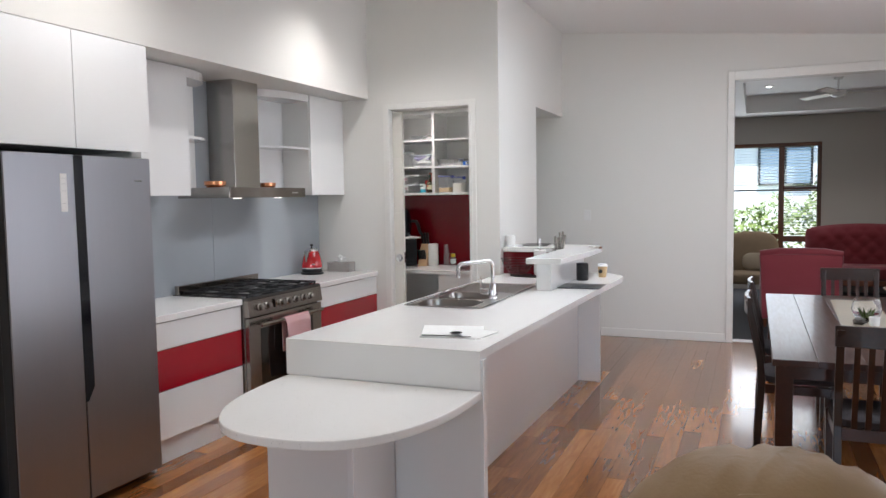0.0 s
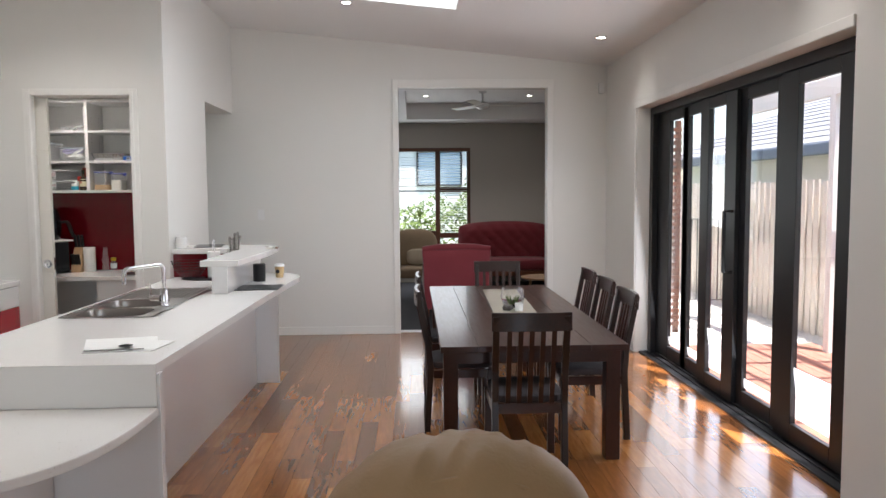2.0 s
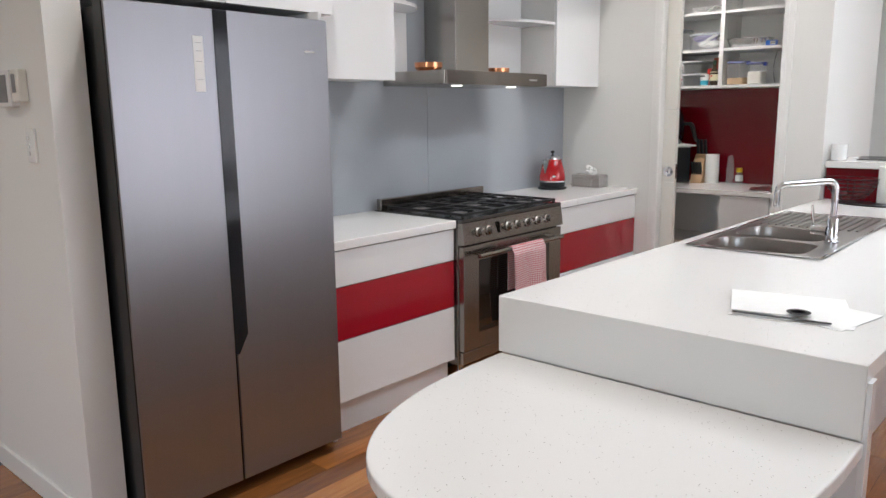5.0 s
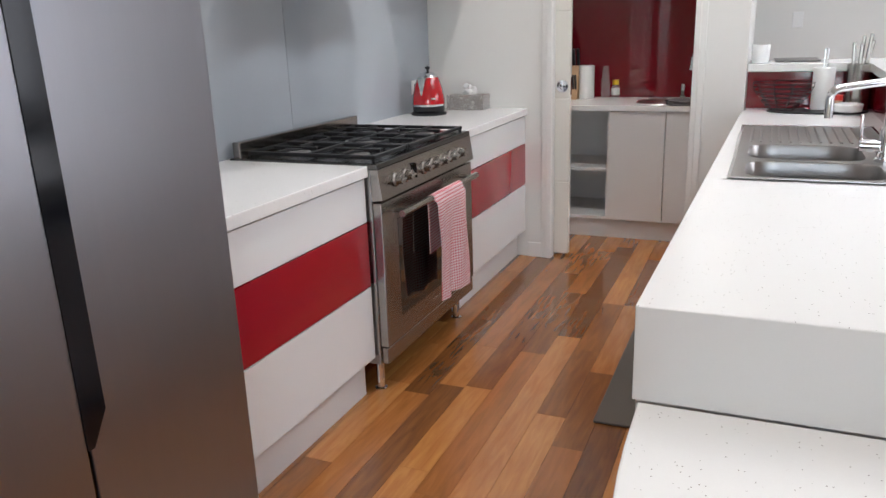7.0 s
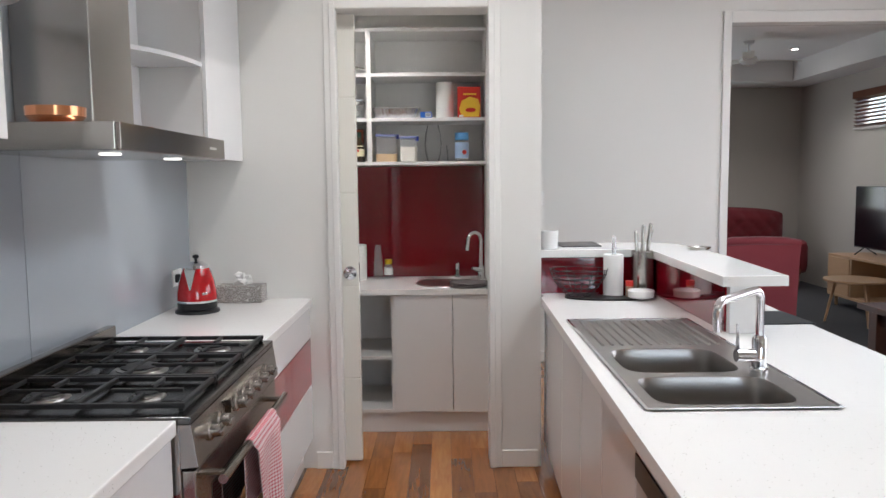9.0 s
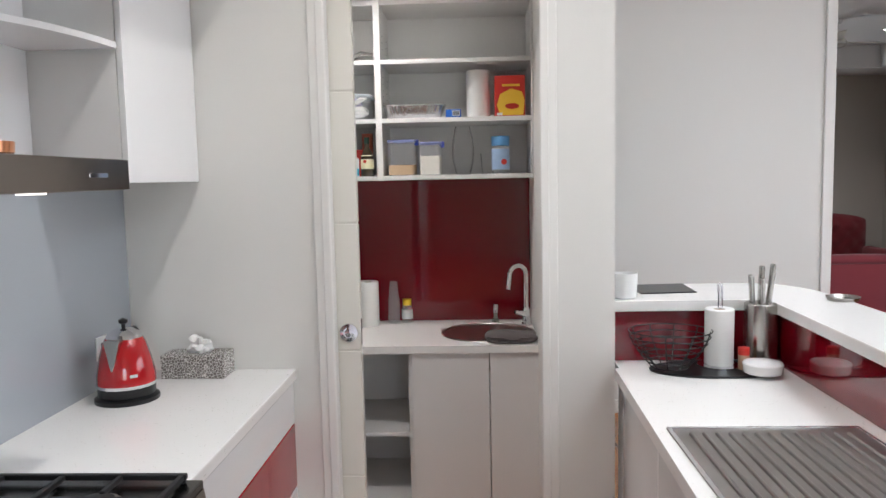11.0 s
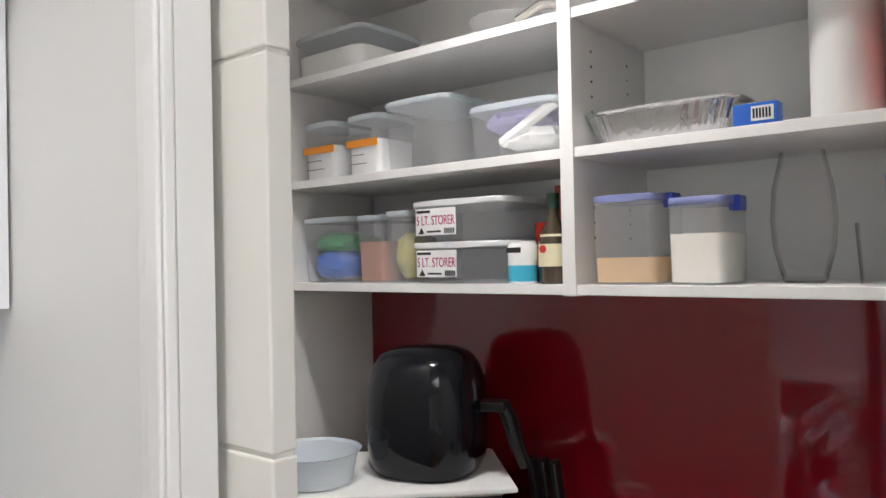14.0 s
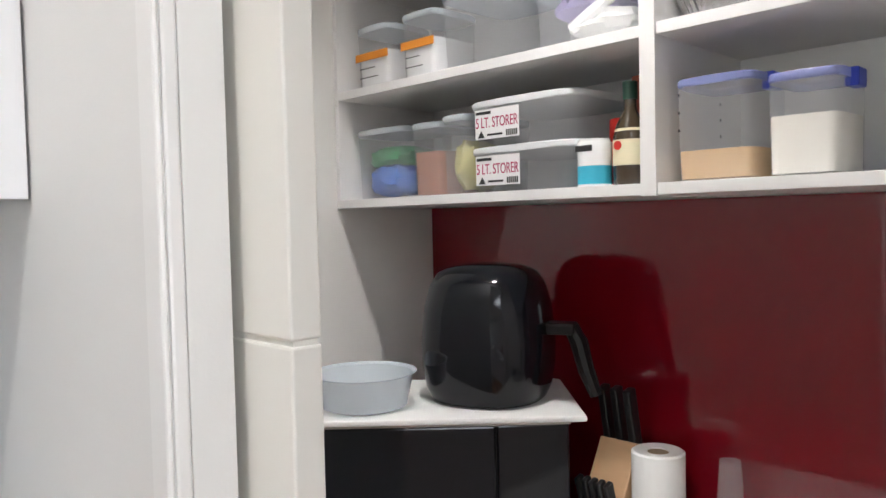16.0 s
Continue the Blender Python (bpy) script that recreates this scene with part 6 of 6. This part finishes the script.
part("bowl", lathe([(0.04, VZ), (0.075, VZ + 0.03), (0.09, VZ + 0.08), (0.08, VZ + 0.13), (0.07, VZ + 0.15), (0.067, VZ + 0.15), (0.077, VZ + 0.13), (0.087, VZ + 0.08), (0.072, VZ + 0.032), (0, VZ + 0.006)], 0.72, 6.1, 32), GLASS, vs, "", True)
for k in range(11):
    a = k * 2.4
    part("leaf", tube([(0.72, 6.1, VZ + 0.01), (0.72 + 0.03 * math.cos(a), 6.1 + 0.03 * math.sin(a), VZ + 0.05), (0.72 + 0.055 * math.cos(a), 6.1 + 0.055 * math.sin(a), VZ + 0.085)], [0.008, 0.007, 0.001], 6), LEAF, vs)
cdl = solid("tealight", lathe([(0.028, VZ), (0.033, VZ + 0.055), (0.03, VZ + 0.055), (0.026, VZ + 0.02), (0, VZ + 0.02)], 0.745, 5.93, 20), WHITE, "small white tealight cup on the runner", "candle", "", True)
solid("pebble_ornament", soft_box(0.63, 0.7, 5.93, 5.99, VZ, VZ + 0.04, 2.5, 10, 0.4), mat("dark_pebble", (0.1, 0.09, 0.08), 0.6, vary=0.4, scale=20), "small dark stone ornament on the runner", "ornament", "", True)

# tan leather armchair seen from behind
ac = thing("leather_armchair", 0.08, 2.6, 0, "plump tan leather armchair seen from behind", "armchair")

def leather_back():
    """The plump upper back of the chair, with gathered seams."""
    bm = soft_box(-0.27, 0.43, 2.0, 2.5, 0.3, 1.02, 2.3, 48)
    for v in bm.verts:
        q = v.co
        if q.z > 0.7:
            ridge = 0.013 * abs(math.sin(17 * (q.x - 0.5 * (q.y - 2.0) - 0.08 * math.sin(7 * q.y)))) ** 14 + 0.016 * abs(noise.noise(Vector((q.x * 16 - q.y * 9, q.y * 3, 2)))) ** 0.7
            q.z -= ridge * (q.z - 0.7) * 2.5
        q += 0.005 * noise.noise_vector(q * 3.3)
    return bm


part("backrest", leather_back(), LEATHER, ac, "", True)
part("piping", tube([(-0.25 + 0.68 * k / 24, 2.12 - 0.0 * k, 0.7 + 0.27 * math.sin(math.pi * k / 24) ** 0.6) for k in range(25)], 0.006, 8), LEATHER, ac, "stitched leather seam", True)
part("seat", soft_box(-0.3, 0.48, 2.3, 3.05, 0.12, 0.48, 4, 18, 0.03), LEATHER, ac, "", True)
part("base", box(-0.22, 0.4, 2.2, 2.95, 0, 0.14, 0.01), BLACK, ac)

# ---- sitting room things ----
def tufted_back(x0, x1, y, z0, z1, th, mat_, parent, wave=0.02, flip=1):
    bm = bmesh.new()
    nx, nz = 40, 26
    g = []
    for i in range(nx + 1):
        u = i / nx
        col = []
        for j in range(nz + 1):
            v = j / nz
            x, z = x0 + (x1 - x0) * u, z0 + (z1 - z0) * v
            e = min(1, 6 * min(u, 1 - u)) ** 0.5 * min(1, 5 * (1 - v)) ** 0.5
            tuft = abs(math.sin(math.pi * (u * 7 + v * 3)) * math.sin(math.pi * (u * 7 - v * 3))) ** 0.4
            z += (0.05 * math.sin(math.pi * u) - 0.03 * (abs(2 * u - 1) ** 6)) * v
            col.append(bm.verts.new((x, y - flip * (th * e * (0.7 + 0.3 * tuft)), z)))
        g.append(col)
    for i in range(nx):
        for j in range(nz):
            bm.faces.new((g[i][j], g[i + 1][j], g[i + 1][j + 1], g[i][j + 1]))
    bmesh.ops.recalc_face_normals(bm, faces=bm.faces[:])
    bmesh.ops.solidify(bm, geom=bm.faces[:], thickness=0.03)
    return part("tufted_back", bm, mat_, parent, "", True)


sf = thing("sofa", 1.55, 13.1, 0, "wine red button-tufted sofa against the wall", "sofa")
tufted_back(0.78, 2.3, 13.35, 0.4, 1.0, 0.14, VELVET, sf)
part("back_frame", box(0.78, 2.3, 13.35, 13.47, 0.2, 0.99, 0.04, 3), VELVET, sf, "", True)
part("seat", soft_box(0.8, 2.28, 12.65, 13.3, 0.28, 0.48, 7, 16), VELVET, sf, "", True)
for x0 in (0.72, 2.24):
    part("arm", soft_box(x0, x0 + 0.14, 12.65, 13.4, 0.2, 0.66, 6, 14), VELVET, sf, "", True)
part("front_rail", box(0.8, 2.28, 12.66, 12.7, 0.2, 0.28, 0.008), BROWNWOOD, sf, "brown timber front rail")
for x0 in (0.8, 2.25):
    for y0 in (12.7, 13.4):
        part("leg", lathe([(0.02, 0), (0.03, 0.1), (0.035, 0.22)], x0, y0, 14), BROWNWOOD, sf)
ra = thing("wing_armchair", 0.53, 10.1, 0, "rose red upholstered armchair with rolled top, seen from behind", "armchair")
part("back", prism([(0.12, 0.1), (0.1, 0.7), (0.09, 0.84), (0.14, 0.9), (0.53, 0.915), (0.9, 0.9), (0.96, 0.84), (0.95, 0.7), (0.93, 0.1)], 9.9, 10.04, 0.03, "y"), PINKVELVET, ra, "", True)
part("top_roll", tube([(0.1, 9.93, 0.86), (0.3, 9.92, 0.885), (0.53, 9.92, 0.89), (0.76, 9.92, 0.885), (0.95, 9.93, 0.86)], [0.035, 0.042, 0.042, 0.042, 0.035], 14), PINKVELVET, ra, "", True)
part("seat", soft_box(0.16, 0.9, 10.0, 10.65, 0.2, 0.46, 7, 14), PINKVELVET, ra, "", True)
for x0 in (0.1, 0.83):
    part("arm", soft_box(x0, x0 + 0.13, 9.98, 10.65, 0.12, 0.64, 6, 14), PINKVELVET, ra, "", True)
for x0 in (0.16, 0.9):
    for y0 in (9.95, 10.58):
        part("leg", lathe([(0.016, 0), (0.028, 0.13)], x0, y0, 12), BROWNWOOD, ra)
ba = thing("beige_armchair", 0.05, 11.7, 0, "beige button-back armchair with curved timber arms and a cushion", "armchair")
part("back", turned(soft_box(-0.34, 0.36, -0.08, 0.08, 0.35, 1.02, 3.2, 16), Matrix.Translation((0, 12.0, 0)) @ pose(0, 0, 0, -8)), BEIGE, ba, "", True)
part("seat", soft_box(-0.32, 0.36, 11.35, 11.95, 0.32, 0.48, 6, 14), BEIGE, ba, "", True)
part("cushion", turned(soft_box(-0.17, 0.19, -0.06, 0.06, -0.12, 0.13, 3, 12), Matrix.Translation((0.05, 11.8, 0.6)) @ pose(0, 0, 0, -18)), mat("cream_cushion", (0.45, 0.38, 0.28), 0.85, vary=0.15), ba, "cream cushion", True)
for x0 in (-0.38, 0.4):
    part("arm_rest", tube([(x0, 11.98, 0.68), (x0, 11.75, 0.66), (x0, 11.45, 0.64), (x0, 11.33, 0.6), (x0, 11.3, 0.52)], 0.024, 10), BROWNWOOD, ba, "curved timber arm", True)
    part("leg", tube([(x0, 11.36, 0.6), (x0, 11.34, 0.3), (x0, 11.38, 0)], [0.022, 0.026, 0.018], 10), BROWNWOOD, ba)
    part("leg", tube([(x0, 12.0, 0.68), (x0, 12.0, 0.3), (x0, 12.08, 0)], [0.022, 0.026, 0.018], 10), BROWNWOOD, ba)
    part("side_rail", box(x0 - 0.015, x0 + 0.015, 11.36, 12.0, 0.26, 0.34, 0.004), BROWNWOOD, ba)
tv = thing("television", 2.35, 10.95, 0.6, "black flat television on the oak cabinet", "television")
part("panel", box(2.3, 2.33, 10.2, 11.45, 0.68, 1.38, 0.005), BLACK, tv)
part("screen", box(2.2985, 2.2995, 10.21, 11.44, 0.695, 1.372), GLOSSBLACK, tv)
for y0 in (10.4, 11.25):
    part("foot", tube([(2.2, y0, 0.607), (2.315, y0, 0.69), (2.45, y0, 0.607)], 0.008, 8), BLACK, tv)
tu = thing("television_cabinet", 2.35, 10.7, 0, "low pale oak television cabinet with an open bay", "cabinet")
part("carcass", boxes([(2.06, 2.6, 9.8, 11.55, 0.575, 0.6), (2.06, 2.6, 9.8, 11.55, 0.12, 0.145), (2.06, 2.6, 11.525, 11.55, 0.145, 0.575), (2.06, 2.6, 9.8, 9.825, 0.145, 0.575), (2.58, 2.6, 9.825, 11.525, 0.145, 0.575), (2.06, 2.58, 11.05, 11.075, 0.145, 0.575), (2.06, 2.58, 10.3, 10.325, 0.145, 0.575)], 0.002), PALEWOOD, tu)
part("door", box(2.05, 2.07, 11.08, 11.52, 0.15, 0.57, 0.002), PALEWOOD, tu)
for y0 in (9.9, 11.45):
    for x0 in (2.12, 2.52):
        part("leg", lathe([(0.015, 0), (0.022, 0.12)], x0, y0, 12), PALEWOOD, tu)
for cx, cy, r, h, lab in ((1.76, 10.3, 0.3, 0.46, "round pale timber coffee table on three splayed legs"), (2.2, 10.0, 0.24, 0.54, "taller round pale timber side table")):
    ct = thing("coffee_table", cx - 0.06, cy, 0, lab, "coffee table", "nest of round tables")
    part("tabletop", lathe([(r - 0.01, h - 0.025), (r, h - 0.015), (r, h - 0.004), (r - 0.004, h), (0, h)], cx - 0.06, cy, 40), PALEWOOD, ct, "", True)
    for q in range(3):
        a = 2 * math.pi * q / 3 + 0.5
        part("leg", tube([(cx - 0.06 + 0.6 * r * math.cos(a), cy + 0.6 * r * math.sin(a), h - 0.025), (cx - 0.06 + 0.9 * r * math.cos(a), cy + 0.9 * r * math.sin(a), 0)], [0.018, 0.011], 10), PALEWOOD, ct, "", True)
fan = thing("ceiling_fan", 1.0, 11.4, 3.02, "white ceiling fan with dark blades at rest", "ceiling fan")
part("rod", tube([(1.0, 11.4, 3.02), (1.0, 11.4, 2.85)], 0.014, 10), WHITE, fan)
part("canopy", lathe([(0.06, 3.02), (0.05, 2.99), (0.016, 2.98)], 1.0, 11.4, 20), WHITE, fan, "", True)
part("motor", lathe([(0.02, 2.86), (0.09, 2.84), (0.1, 2.79), (0.06, 2.76), (0, 2.755)], 1.0, 11.4, 24), WHITE, fan, "", True)
for q in range(3):
    part("blade", turned(box(0.1, 0.62, -0.06, 0.06, -0.004, 0.004, 0.002), Matrix.Translation((1.0, 11.4, 2.81)) @ pose(0, 0, 0, 10, 0, 120 * q + 8)), SLAT, fan)

# ---- outdoors ----
dk = thing("deck", 3.2, 6, -0.3, "red-brown timber deck outside the glass doors", "deck")
for k in range(15):
    x0 = 2.37 + 0.125 * k
    part("deck_board", box(x0, x0 + 0.119, -1, 8.3, -0.085, -0.06, 0.003), DECK, dk)
part("joist_skirt", box(2.37, 4.23, -1, 8.28, -0.3, -0.087), DARKWOOD, dk)
fn = thing("paling_fence", 4.7, 7, -0.14, "weathered pale timber paling fence", "fence")
rng = random.Random(4)
for layer, x0, start in (("front", 4.65, 0.0), ("rear", 4.725, 0.075)):
    y = start
    while y < 15.4:
        h = 1.68 + rng.uniform(-0.015, 0.015) - (0.03 if layer == "rear" else 0)
        x1 = x0 + rng.uniform(-0.006, 0.006)
        part("paling", box(x1, x1 + 0.018, y, y + 0.1 + rng.uniform(-0.006, 0.006), -0.14, h), FENCE, fn)
        y += 0.15
part("rail", boxes([(4.68, 4.718, 0, 15.5, 0.2, 0.28), (4.68, 4.718, 0, 15.5, 1.2, 1.28)]), FENCE, fn)
hs = thing("neighbour_house", 8, 9, -0.3, "pale neighbouring house with a grey tiled roof", "house")
part("wall", box(6.1, 12, 4.0, 17, -0.3, 2.2), RENDERED, hs)
part("gutter", box(5.55, 5.68, 3.6, 17.4, 2.05, 2.22, 0.02), mat("grey_gutter", (0.2, 0.23, 0.27), 0.5), hs)
part("soffit", box(5.68, 6.1, 3.6, 17.4, 2.05, 2.08), RENDERED, hs)
tiles = []
for i in range(12):
    for j in range(46):
        xx, yy = 5.6 + 0.3 * i, 3.6 + 0.3 * j
        zz = 2.2 + 0.4 * (xx - 5.6)
        tiles.append(turned(box(0, 0.33, 0.004, 0.296, 0, 0.035), Matrix.Translation((xx, yy, zz)) @ pose(0, 0, 0, 0, -19, 0)))
verts, faces = [], []
for tb_ in tiles:
    o = len(verts)
    tb_.verts.index_update()
    verts += [tuple(v.co) for v in tb_.verts]
    faces += [tuple(v.index + o for v in f_.verts) for f_ in tb_.faces]
    tb_.free()
me = bpy.data.meshes.new("roof_tiles")
me.from_pydata([tuple(Vector(v) - root(hs)) for v in verts], [], faces)
me.materials.append(ROOFTILE)
rt = new("roof_tiles", me)
rt.parent = hs
rt["kind"] = "stuff"
pg = thing("pergola", 3.5, 6, -0.3, "white painted timber pergola over the deck", "pergola")
for y0 in (0.3, 4.1, 7.85):
    part("post", box(4.12, 4.22, y0 - 0.05, y0 + 0.05, -0.3, 2.5, 0.004), TRIM, pg)
part("beam", box(4.12, 4.22, -1, 10, 2.5, 2.68, 0.004), TRIM, pg)
k = -1.0
while k < 10:
    part("rafter", box(2.45, 4.5, k, k + 0.045, 2.68, 2.8), TRIM, pg)
    k += 0.6
for xx in (2.9, 3.4, 3.9):
    part("batten", box(xx, xx + 0.045, -1, 10, 2.8, 2.84), TRIM, pg)
scr = thing("slatted_screen", 3.1, 9.4, -0.3, "brown timber slatted screen at the end of the deck", "screen")
for x0 in (2.72, 3.12):
    part("post", box(x0, x0 + 0.06, 9.4, 9.46, -0.14, 2.4, 0.004), BROWNWOOD, scr)
for q in range(30):
    part("slat", box(2.72, 3.18, 9.378, 9.398, -0.05 + 0.08 * q, -0.005 + 0.08 * q), BROWNWOOD, scr)
gt = thing("metal_gate", 3.96, 10.5, -0.14, "dark tubular metal side gate beside the fence", "gate")
part("gate_frame", tube([(3.73, 10.5, 0.09), (4.2, 10.5, 0.09), (4.2, 10.5, 1.19), (3.73, 10.5, 1.19)], 0.016, 8, True), ALU, gt)
for q in range(4):
    part("bar", tube([(3.82 + 0.095 * q, 10.5, 0.1), (3.82 + 0.095 * q, 10.5, 1.18)], 0.008, 8), ALU, gt)
for x0 in (3.68, 4.24):
    part("gate_post", box(x0 - 0.025, x0 + 0.025, 10.475, 10.525, -0.14, 1.3, 0.003), ALU, gt)
# house across the garden, seen through the sitting room window
h2 = thing("white_house", -1, 24, -0.3, "white rendered house across the garden", "house")
part("wall", box(-8, 6, 22, 30, -0.3, 4.6), RENDERED, h2)
for x0 in (-5.5, -2.6, 0.1, 3.0):
    wn = part("window", box(x0, x0 + 1.3, 21.95, 22.02, 1.75, 2.75), ALU, h2)
    part("pane", boxes([(x0 + 0.06, x0 + 0.62, 21.93, 21.95, 1.8, 2.7), (x0 + 0.68, x0 + 1.24, 21.93, 21.95, 1.8, 2.7)]), mat("sky_glass", (0.25, 0.33, 0.4), 0.1, coat=0.5), wn)
part("roof", prism([(-8.5, 4.6), (6.5, 4.6), (3, 6.4), (-5, 6.4)], 21.5, 30.5, axis="y"), ROOFTILE, h2)


def shrub(x, y, z, w, h, n, seed):
    r = random.Random(seed)
    t = thing("shrub", x, y, z, "leafy yellow-green garden shrub outside the window", "shrub", "garden shrubs")
    part("trunk", tube([(x, y, z), (x + 0.03, y, z + h * 0.3), (x - 0.02, y, z + h * 0.6)], [0.04, 0.03, 0.015], 8), BROWNWOOD, t)
    vs_, fs_ = [], []
    for q in range(n):
        a, b_, rr_ = r.uniform(0, 6.28), r.uniform(-1, 1), r.random() ** 0.4
        c = Vector((w * 0.5 * rr_ * math.cos(a) * math.sqrt(1 - b_ * b_), w * 0.5 * rr_ * math.sin(a) * math.sqrt(1 - b_ * b_), h * (0.58 + 0.42 * b_ * rr_)))
        c *= 1 + 0.3 * noise.noise(c * 2.0 + Vector((seed, 0, 0)))
        d = Vector((r.uniform(-1, 1), r.uniform(-1, 1), r.uniform(-0.5, 1))).normalized() * 0.07
        e = d.orthogonal().normalized() * 0.03
        o = len(vs_)
        vs_ += [tuple(c - d), tuple(c + e), tuple(c + d), tuple(c - e)]
        fs_.append((o, o + 1, o + 2, o + 3))
    m_ = bpy.data.meshes.new("crown")
    m_.from_pydata(vs_, [], fs_)
    m_.materials.append(LEAF)
    o_ = new("crown", m_)
    o_.parent = t


for q, (x, y, w, h) in enumerate(((-0.9, 16.5, 2.0, 1.75), (0.4, 16.9, 1.7, 1.9), (1.6, 17.0, 1.6, 2.2), (-2.4, 16.8, 1.8, 2.0))):
    shrub(x, y, -0.3, w, h, 900, q + 3)
peb, pf = [], []
rng = random.Random(9)
base = [(1, 0, 0), (-1, 0, 0), (0, 1, 0), (0, -1, 0), (0, 0, 1), (0, 0, -1)]
tri = [(0, 2, 4), (2, 1, 4), (1, 3, 4), (3, 0, 4), (2, 0, 5), (1, 2, 5), (3, 1, 5), (0, 3, 5)]
for q in range(3500):
    c = (rng.uniform(4.25, 4.66), rng.uniform(4, 15), -0.135)
    s = rng.uniform(0.02, 0.045)
    o = len(peb)
    peb += [(c[0] + s * a * rng.uniform(0.7, 1.2), c[1] + s * b_ * rng.uniform(0.7, 1.2), c[2] + 0.6 * s * d) for a, b_, d in base]
    pf += [tuple(i + o for i in f_) for f_ in tri]
me = bpy.data.meshes.new("pebbles")
me.from_pydata(peb, [], pf)
me.materials.append(PEBBLE)
tagged(new("pebbles", me), "loose pale river pebbles along the fence", "pebbles", "", "stuff")

# ---- floor boards ----
rng = random.Random(21)
BW = 0.108
shared = {}
near_count = 0
fv, ff = [], []
x = -6.1
floor_ob = bpy.data.objects["floor"]
while x < 2.2:
    y = -3.6 + rng.uniform(-0.8, 0)
    while y < YB + 0.06:
        L = rng.choice((0.4, 0.6, 0.8, 1.1, 1.5))
        y0, y1 = max(y, -3.6), min(y + L, YB + 0.06)
        y += L
        xm, ym = x + BW / 2, (y0 + y1) / 2
        if y1 - y0 < 0.05 or (x < XL - 0.1 and ym > 2.9):
            continue
        zt = rng.uniform(-0.0006, 0.0)
        aisle = -3.25 < xm < -1.95 and 2.6 < ym < 7.3
        dining = -1.2 < xm < 0.75 and 4.0 < ym < 8.0
        full = abs(y1 - y0 - L) < 1e-6
        if (aisle or dining) and full and near_count < 300:
            if L not in shared:
                b = box(-BW / 2 + 0.0006, BW / 2 - 0.0006, -L / 2 + 0.0006, L / 2 - 0.0006, -0.018, 0, 0)
                m_ = bpy.data.meshes.new("floor_board")
                b.to_mesh(m_)
                b.free()
                m_.materials.append(FLOORWOOD)
                shared[L] = m_
            o_ = new("floor_board", shared[L])
            o_.location = (xm, ym, zt)
            o_.parent = floor_ob
            near_count += 1
        else:
            o = len(fv)
            for zz in (-0.018, zt):
                fv += [(x + 0.0006, y0 + 0.0006, zz), (x + BW - 0.0006, y0 + 0.0006, zz), (x + BW - 0.0006, y1 - 0.0006, zz), (x + 0.0006, y1 - 0.0006, zz)]
            ff += [(o + 4, o + 5, o + 6, o + 7), (o, o + 1, o + 5, o + 4), (o + 1, o + 2, o + 6, o + 5), (o + 2, o + 3, o + 7, o + 6), (o + 3, o, o + 4, o + 7)]
    x += BW
me = bpy.data.meshes.new("floor_boards")
me.from_pydata(fv, [], ff)
me.materials.append(FLOORWOOD_FAR)
fo = new("floor_boards", me)
fo.parent = floor_ob
fo["kind"] = "stuff"
